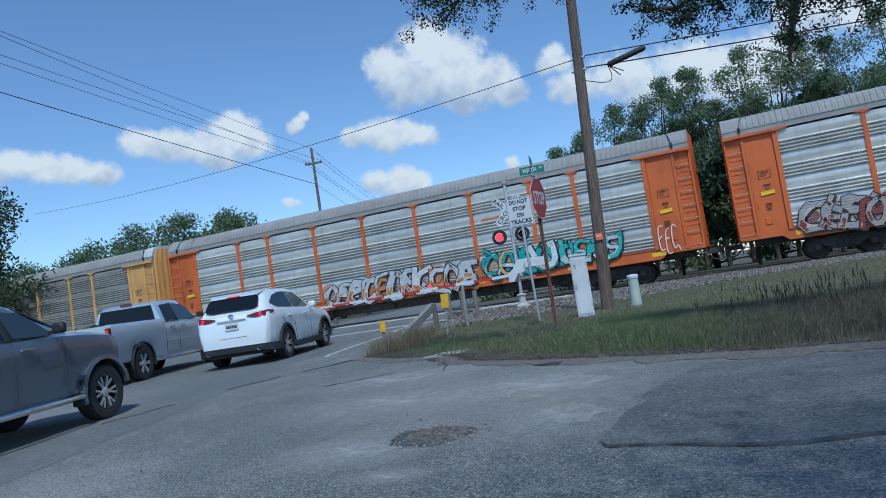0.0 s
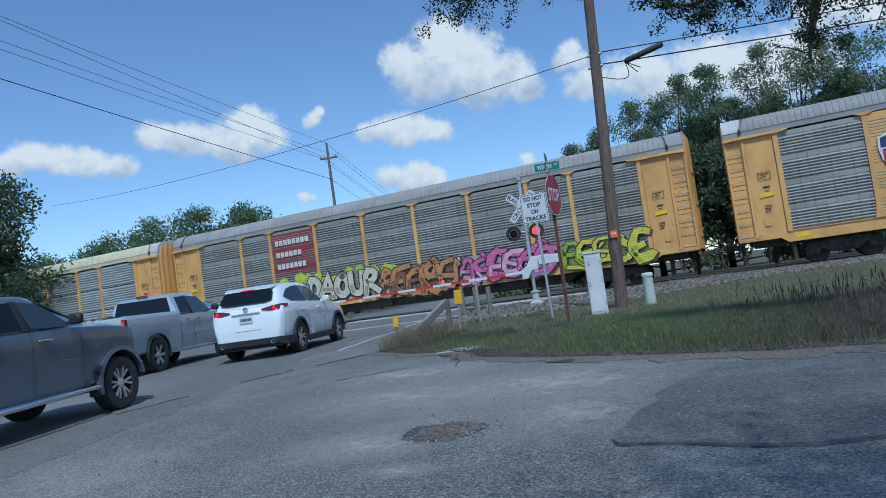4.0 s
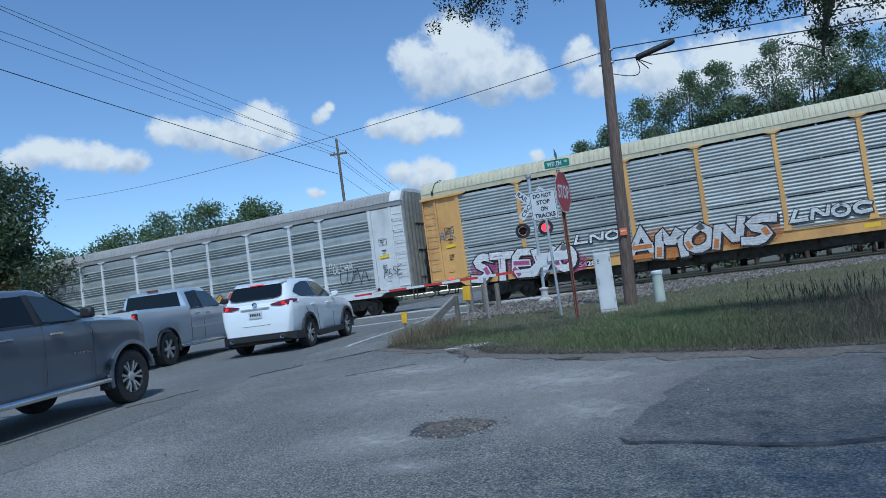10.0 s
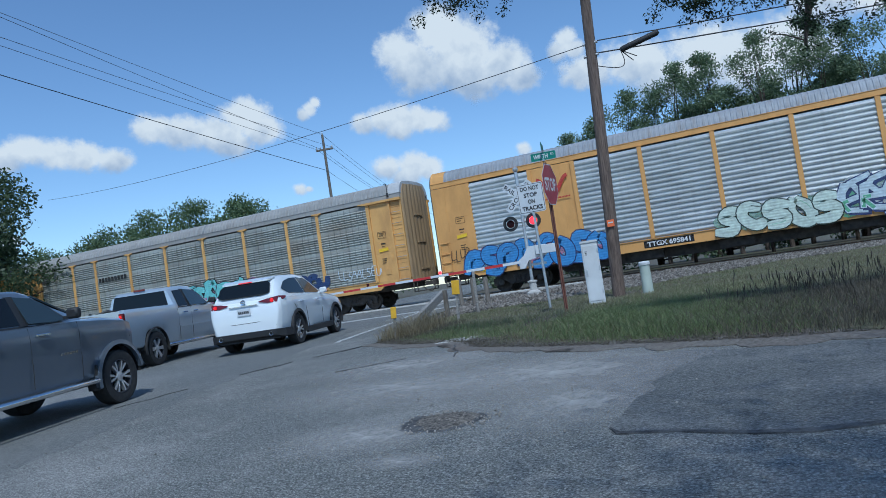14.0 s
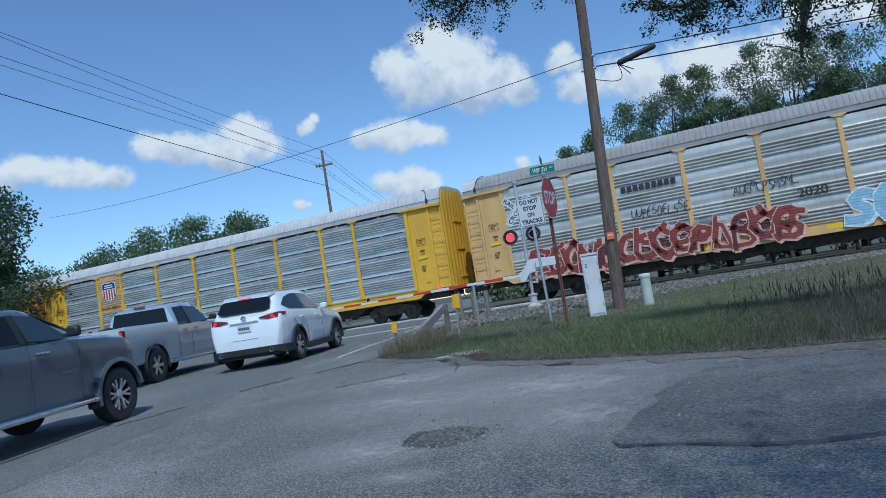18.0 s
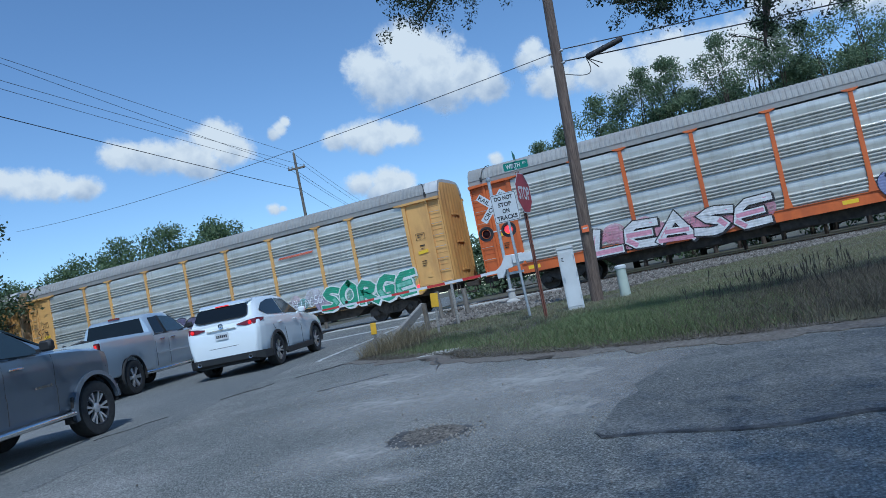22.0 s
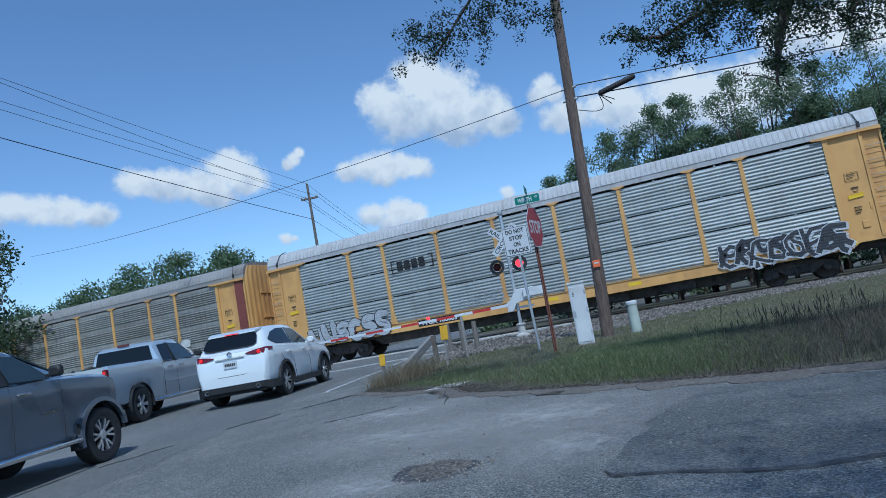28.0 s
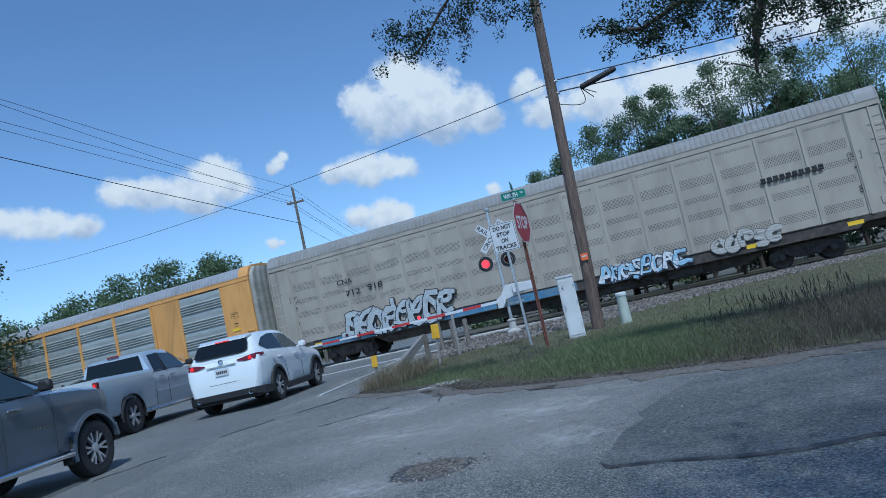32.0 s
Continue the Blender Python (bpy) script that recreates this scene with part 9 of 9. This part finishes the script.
def pickup(name, label, at, paint, L0, wb, L1, hw, H, belt, hood, rail, R, cab_x, bed_x, spokes, twin, face, lit, badge, mid=None):
    car = thing(name, at, label, "pickup truck", "waiting vehicles")
    ra, zc = R + .085, R + .01
    sill = .46
    x0, x1 = -L0, wb + L1
    c0, c1, c2, c3 = cab_x
    tab = [(x0, hw - .05, rail, rail, .0, .52), (x0 + .10, hw - .005, rail, rail, 0, .50), (bed_x, hw, rail, rail, 0, sill), (bed_x + .03, hw, rail, rail, 0, sill), (c0 + .02, hw, belt, belt + .03, .01, sill - .02), (c3 - .25, hw, belt, belt + .04, .02, sill - .02), (c3 + .05, hw, belt - .02, hood + .02, .045, sill), (wb - .1, hw, belt - .05, hood + .005, .05, sill), (wb + .25, hw - .015, belt - .09, hood - .03, .05, sill), (wb + .42, hw - .05, belt - .13, hood - .07, .045, sill), (x1 - .16, hw - .11, belt - .20, hood - .12, .03, .48), (x1 - .06, hw - .18, belt - .28, hood - .19, .02, .46), (x1, hw - .30, belt - .40, hood - .31, .0, .46)]
    part("body", shell(tab, (0, wb), ra, zc, sill, (x0 + .09, bed_x, .78)), paint, car, smooth=38)
    cab = [(c0, hw - .08, belt, hw - .20, belt + .10), (c0 + .05, hw - .06, belt, hw - .235, H - .10), (c0 + .16, hw - .055, belt, hw - .25, H - .02), (c0 + .6, hw - .05, belt, hw - .26, H), (c1, hw - .05, belt, hw - .26, H - .005), (c2 - .12, hw - .05, belt, hw - .27, H - .05), (c2 + .2, hw - .06, belt, hw - .25, H - .22), (c3 - .1, hw - .08, belt, hw - .17, belt + .10), (c3, hw - .10, belt, hw - .14, belt + .04)]
    part("cab", cabin(cab), paint, car, smooth=38)
    common(car, tab, cab, (0, wb), ra, zc, sill, hw, TRIM_K, .36)
    mid = mid or (c0 + c2) / 2 - .02
    side_glass(car, cab, [[(c0 + .20, .10), (mid - .06, .10), (mid - .06, .90), (c0 + .24, .90)], [(mid + .05, .08), (c3 - .48, .10), (c3 - .34, .22), (c2 + .02, .86), (c2 - .14, .91), (mid + .05, .91)]], [GLASS, GLASS_L])
    for s in (-1, 1):                      # black pillar and belt strip round the side windows
        for pts in ([(mid - .075, .06), (mid + .065, .06), (mid + .065, .93), (mid - .075, .93)], [(c0 + .16, .03), (c3 - .40, .03), (c3 - .44, .085), (c0 + .17, .085)], [(c2 - .14, .915), (c2 + .02, .865), (c3 - .34, .225), (c3 - .28, .22), (c2 + .06, .90), (c2 - .12, .96)]):
            P = [cab_point(cab, x, v) for x, v in pts]
            part("window_trim", pane([Vector((p.x, p.y * s, p.z)) for p in P], Vector((0, s, 0)), .003), TRIM_K, car)
    part("rear_window", pane([cab_point(cab, c0 + .02, .18).lerp(Vector((c0 + .005, -hw + .22, belt + .08)), 1), Vector((c0 + .005, hw - .22, belt + .08)), Vector((c0 + .06, hw - .32, H - .10)), Vector((c0 + .06, -hw + .32, H - .10))], Vector((-1, 0, .1)), .012), GLASS, car)
    part("windscreen", pane([Vector((c2 - .02, -hw + .33, H - .10)), Vector((c2 - .02, hw - .33, H - .10)), Vector((c3 - .08, hw - .24, belt + .12)), Vector((c3 - .08, -hw + .24, belt + .12))], Vector((1, 0, .8)), .02), GLASS_L, car)
    bm = bmesh.new()
    box(bm, c0 + .05, c0 + .10, -.15, .15, H - .03, H + .02, .008)
    part("high_brake_light", bm, TAIL, car)
    for s in (-1, 1):
        part("arch_trim", flare(0, ra, zc, s * (hw - .05), s * (hw + (.004 if lit else .014)), .012 if lit else .05), TRIM_K if lit else paint, car, smooth=40)
        part("arch_trim", flare(wb, ra, zc, s * (hw - .05), s * (hw + (.004 if lit else .014)), .012 if lit else .05, 8 if not lit else -12), TRIM_K if lit else paint, car, smooth=40)
        mirror(car, c3 - .42, s * (hw + .02), belt + .10, s, TRIM_K)
        for x in (c0 + .30, mid + .15):
            handle(car, x + .05, s * (hw + .004), belt - .11, s, CHROME)
        for x in (c0 + .05, mid, c3 - .22):
            seam(car, [Vector((x, s * (hw - .026), sill + .05)), Vector((x, s * (hw - .004), (sill + belt) / 2 - .06)), Vector((x, s * (hw - .014), (sill + belt) / 2)), Vector((x, s * (hw - .002), belt - .16)), Vector((x, s * (hw - .026), belt))], .006)
        bm = bmesh.new()
        tube(bm, [(ra + .05, s * (hw - .06), .43), (ra + .16, s * (hw + .07), .43), (wb - ra - .16, s * (hw + .07), .43), (wb - ra - .05, s * (hw - .06), .43)], .042, 10)
        part("running_board", bm, CHROME, car, smooth=50)
        bm = bmesh.new()
        box(bm, x0 - .012, x0 + .10, s * (hw - .055) - .05, s * (hw - .055) + .05, rail - .42, rail - .06, .015)
        lamp = part("tail_light", bm, TAIL, car)
        if lit:
            bm = bmesh.new()
            box(bm, x0 - .016, x0 - .011, s * (hw - .055) - .03, s * (hw - .055) + .03, rail - .20, rail - .10)
            part("lit_bulb", bm, TAIL_LIT, lamp)
        bm = bmesh.new()
        box(bm, -.012, .012, -.09, .09, -.18, .18, .004)
        for xw in () if lit else (0, wb):
            m = part("mud_flap", bm.copy(), TRIM_K, car)
            m.matrix_basis = pose(xw - ra - .03, s * (hw - .10), .46)
        bm.free()
    bm = bmesh.new()
    box(bm, x0 - .14, x0 + .02, -hw + .08, hw - .08, .50, .70, .03)
    part("rear_bumper", bm, CHROME if lit else TRIM_K, car)
    bm = bmesh.new()
    box(bm, x0 - .006, x0 + .04, -hw + .16, hw - .16, .74, rail - .02, .012)
    part("tailgate", bm, paint, car)
    bm = bmesh.new()
    box(bm, x1 - .06, x1 + .05, -hw + .16, hw - .16, .46, .70, .03)
    part("front_bumper", bm, paint if lit else TRIM_K, car)
    bm = bmesh.new()
    box(bm, x1 - .10, x1 + .02, -hw + .36, hw - .36, .72, hood - .22, .02)
    part("grille", bm, TRIM_K, car)
    for s in (-1, 1):
        bm = bmesh.new()
        loft(bm, [[(x1 - .05, s * (hw - .36), hood - .36), (x1 - .05, s * (hw - .36), hood - .22), (x1 - .12, s * (hw - .36), hood - .20), (x1 - .12, s * (hw - .36), hood - .36)], [(x1 - .28, s * (hw - .035), hood - .34), (x1 - .28, s * (hw - .04), hood - .20), (x1 - .34, s * (hw - .04), hood - .19), (x1 - .34, s * (hw - .03), hood - .34)]], ring=True)
        bmesh.ops.recalc_face_normals(bm, faces=bm.faces[:])
        part("headlight", bm, GLASS_L, car)
    if badge:
        for s in (-1, 1):
            bm = bmesh.new()
            for k in range(6):
                box(bm, badge + k * .055, badge + .038 + k * .055, s * (hw + .004) - .002, s * (hw + .004) + .002, belt - .42, belt - .39)
            part("badge", bm, CHROME, car)
    else:
        for s in (-1, 1):
            bm = bmesh.new()
            box(bm, c0 + .1, c3 - .3, s * (hw + .004) - .006, s * (hw + .004) + .006, belt - .48, belt - .445, .003)
            part("side_moulding", bm, paint, car)
    for x in (0, wb):
        for s in (-1, 1):
            wheel(car, x, s * (hw - .14), R, .26, R * .63, face, spokes, twin, s)
    return car


suv()
SILVER = pickup("pickup_truck", "silver full-size pickup truck with tail lights lit", place(-14.16, 12.03, 106.5, wb=3.65), PAINT_S, 1.28, 3.65, .98, 1.0, 1.87, 1.28, 1.24, 1.38, .405, (1.04, 2.25, 2.50, 3.18), 1.00, 6, False, ALLOY, True, None)
pickup("pickup_truck", "dark grey mid-size pickup truck with chrome side steps", place(-8.85, 3.98, 104, wb=3.3), PAINT_G, 1.20, 3.32, .62, .93, 1.79, 1.285, 1.285, 1.26, .392, (.68, 1.85, 2.15, 2.76), .60, 6, True, ALLOY, False, 2.14, 1.66)
# bent black tube, added to stand in for the items in the bed
bm_ = bmesh.new()
tube(bm_, [(-.6, -.3, .8), (-.4, .1, .98), (-.1, .3, .92), (.1, .0, 1.02), (.3, -.3, .9), (.5, .2, .95)], .035, 8)
BED_LOAD = part("hose_coil", bm_, TRIM_K, SILVER)
BED_LOAD.matrix_basis = pose(-.4, 0, .42)

# ---- clouds, a far backdrop ----
def cloud_mat():
    m = bpy.data.materials.new("cumulus_cloud")
    m.use_nodes = True
    nt = m.node_tree
    nt.nodes.remove(nt.nodes["Principled BSDF"])
    at = nt.nodes.new("ShaderNodeAttribute")
    at.attribute_name = "puff"
    tc = nt.nodes.new("ShaderNodeTexCoord")
    n = nt.nodes.new("ShaderNodeTexNoise")
    n.inputs["Scale"].default_value, n.inputs["Detail"].default_value, n.inputs["Roughness"].default_value = 0.028, 10.0, 0.66
    nt.links.new(tc.outputs["Object"], n.inputs["Vector"])
    s = nt.nodes.new("ShaderNodeMath")
    s.operation = "MULTIPLY_ADD"
    s.inputs[1].default_value = 0.95
    nt.links.new(n.outputs["Fac"], s.inputs[0])
    nt.links.new(at.outputs["Fac"], s.inputs[2])
    mr = nt.nodes.new("ShaderNodeMapRange")
    mr.interpolation_type = "SMOOTHSTEP"
    mr.inputs["From Min"].default_value, mr.inputs["From Max"].default_value = 0.84, 1.30
    nt.links.new(s.outputs[0], mr.inputs["Value"])
    # sunlit white and shaded blue-grey are painted into the glow
    col = nt.nodes.new("ShaderNodeValToRGB")
    col.color_ramp.elements[0].position, col.color_ramp.elements[1].position = 0.35, 0.75
    col.color_ramp.elements[0].color, col.color_ramp.elements[1].color = (0.50, 0.585, 0.72, 1), (0.99, 0.98, 0.955, 1)
    at2 = nt.nodes.new("ShaderNodeAttribute")
    at2.attribute_name = "lit"
    n2 = nt.nodes.new("ShaderNodeTexNoise")
    n2.inputs["Scale"].default_value, n2.inputs["Detail"].default_value = 0.022, 5.0
    nt.links.new(tc.outputs["Object"], n2.inputs["Vector"])
    s2 = nt.nodes.new("ShaderNodeMath")
    s2.operation = "MULTIPLY_ADD"
    s2.inputs[1].default_value = 0.85
    nt.links.new(n2.outputs["Fac"], s2.inputs[0])
    nt.links.new(at2.outputs["Fac"], s2.inputs[2])
    nt.links.new(s2.outputs[0], col.inputs["Fac"])
    em = nt.nodes.new("ShaderNodeEmission")
    em.inputs["Strength"].default_value = 0.77
    nt.links.new(col.outputs["Color"], em.inputs["Color"])
    tr = nt.nodes.new("ShaderNodeBsdfTransparent")
    mx = nt.nodes.new("ShaderNodeMixShader")
    nt.links.new(mr.outputs["Result"], mx.inputs[0])
    nt.links.new(tr.outputs[0], mx.inputs[1])
    nt.links.new(em.outputs[0], mx.inputs[2])
    nt.links.new(mx.outputs[0], nt.nodes["Material Output"].inputs["Surface"])
    return m


CLOUD = cloud_mat()
SKY_RIGHT = Vector((0.8932, 0.4262, -0.1431))


def cloud(way, w, h, blobs, thin=0.0, dist=1500.0):
    way = Vector(way).normalized()
    right = (SKY_RIGHT - way * SKY_RIGHT.dot(way)).normalized()
    up = right.cross(way)
    W, Hh = w * dist * 1.5, h * dist * 1.7
    nx, ny = 64, 40
    V, den, lit = [], [], []
    for j in range(ny + 1):
        for i in range(nx + 1):
            u, v = (i / nx - .5) * 1.5, (j / ny - .5) * 1.7
            V.append(((i / nx - .5) * W, (j / ny - .5) * Hh, 0))
            d = -1.0
            for bx, by, br in blobs:
                e = 1 - math.hypot((u - bx) * (w / h) ** .5, (v - by) * .9) / (br * .82)
                d = max(d, e)
            edge = min(1.0, 8 * min(i, nx - i) / nx, 8 * min(j, ny - j) / ny)
            den.append((max(d, -.6) * 0.95 + .28 - thin) * edge - (1 - edge))
            # painted shading: brighter towards the cloud's top
            lit.append(-.06 + .78 * (v + .45))
    F = [(j * (nx + 1) + i, j * (nx + 1) + i + 1, (j + 1) * (nx + 1) + i + 1, (j + 1) * (nx + 1) + i) for j in range(ny) for i in range(nx)]
    me = bpy.data.meshes.new("cloud")
    me.from_pydata(V, [], F)
    for nm, vals in (("puff", den), ("lit", lit)):
        a = me.attributes.new(nm, "FLOAT", "POINT")
        a.data.foreach_set("value", vals)
    me.materials.append(CLOUD)
    ob = new("cloud", me)
    m = Matrix((right, up, -way)).transposed().to_4x4()
    ob.matrix_basis = Matrix.Translation(Vector(EYE) + way * dist) @ m
    return tagged(ob, "white fair-weather cumulus cloud in the blue sky", "cloud", "clouds", "structure")


cloud((-0.3367, 0.8885, 0.3117), .25, .135, [(-.10, .22, .36), (-.32, 0.0, .29), (.03, .05, .46), (.26, -.12, .36), (-.2, -.16, .40), (.36, -.24, .25), (.1, -.24, .36), (0.0, -.16, .40)])
cloud((-0.6405, 0.7255, 0.2518), .202, .082, [(.24, .20, .44), (.34, -.02, .40), (-.34, -.02, .36), (-.16, -.08, .40), (.04, -.10, .46), (.14, -.24, .40)])
cloud((-0.4298, 0.8718, 0.2352), .152, .065, [(0, .05, .55), (-.16, -.02, .46), (-.32, -.08, .36), (.16, .04, .48), (.32, 0, .42), (0, -.2, .4)], .08)
cloud((-0.4353, 0.884, 0.1704), .107, .05, [(.1, .05, .6), (-.25, -.05, .5), (.3, 0, .5), (0, -.3, .5)])
cloud((-0.532, 0.8046, 0.2639), .042, .034, [(.22, .26, .42), (.05, .05, .5), (-.18, -.2, .45)], .10)
cloud((-0.7687, 0.5979, 0.2272), .172, .052, [(-.2, .1, .6), (-.02, .05, .6), (.15, 0, .6), (-.35, -.1, .5), (.35, -.1, .5)], .06)
cloud((-0.1954, 0.9351, 0.2957), .06, .052, [(0, .1, .5), (-.2, -.2, .45), (.2, -.1, .42)], .05)
cloud((-0.073, 0.9669, 0.2444), .36, .10, [(-.30, -.14, .36), (-.1, -.02, .52), (.15, .12, .6), (.38, .2, .6), (.3, -.1, .6), (0, -.2, .5)], .05)
cloud((0.16, 0.955, 0.262), .16, .10, [(0, .1, .6), (-.3, 0, .6), (.3, .1, .6)], .05)
cloud((-0.2786, 0.945, 0.1711), .044, .028, [(0, 0, .6)], .1)
cloud((-0.5653, 0.8092, 0.1599), .044, .022, [(0, 0, .7), (.25, 0, .4)], .16)
cloud((-0.83, 0.53, 0.13), .10, .03, [(0, 0, .7), (.25, 0, .5), (-.3, 0, .5)], .1)

# ---- what moves ----
# how far each coupling lies from the even pitch, and how the train gains and loses ground on its even speed, in metres
SLACK = {-1: 0.04, 0: -0.05, 1: 0.06, 2: -0.16, 3: -0.01, 4: 0.22, 5: -0.09, 6: 0.21, 7: 0.09, 8: -0.13, 9: -0.45, 10: -0.34, 11: 0.3, 12: 0.36, 13: 0.1, 14: 0.21, 15: -0.12, 16: -0.24, 17: 0.41, 18: -0.3, 19: -0.37, 20: 0.37, 21: 0.24, 22: 0.06, 23: -0.15}
DRIFT = [(0.0, 1.46), (2.0, 0.43), (4.0, -0.28), (6.0, -0.74), (8.0, -1.01), (10.0, -1.11), (12.0, -1.09), (14.0, -0.97), (16.0, -0.78), (18.0, -0.53), (20.0, -0.25), (22.0, 0.06), (24.0, 0.35), (26.0, 0.62), (28.0, 0.84), (30.0, 0.95), (32.0, 0.92)]


def motions():
    for k, car in CARS.items():
        mid = (k + 0.5) * PITCH + FIRST + (SLACK.get(k, 0) + SLACK.get(k + 1, 0)) / 2
        walk(car, [(t, pose(mid - SPEED * t + d, TRACK_Y, RAIL_Z)) for t, d in DRIFT])
    # the lit lamp of the crossing signal changes sides
    rows, t, left = [], 0.0, True
    place = {True: pose(-0.40, -0.178, 2.44), False: pose(0.36, -0.178, 2.44)}
    period, phase = 1.192, 0.9 - 1.192
    rows.append((0.0, place[True]))
    turn = phase + period / 2
    while turn < 32.0:
        if turn > 0.05:
            rows += [(turn - 0.017, place[left]), (turn + 0.017, place[not left])]
        left = not left
        turn += period / 2
    rows.append((32.0, place[left]))
    walk(LIT_LAMP, rows)


motions()
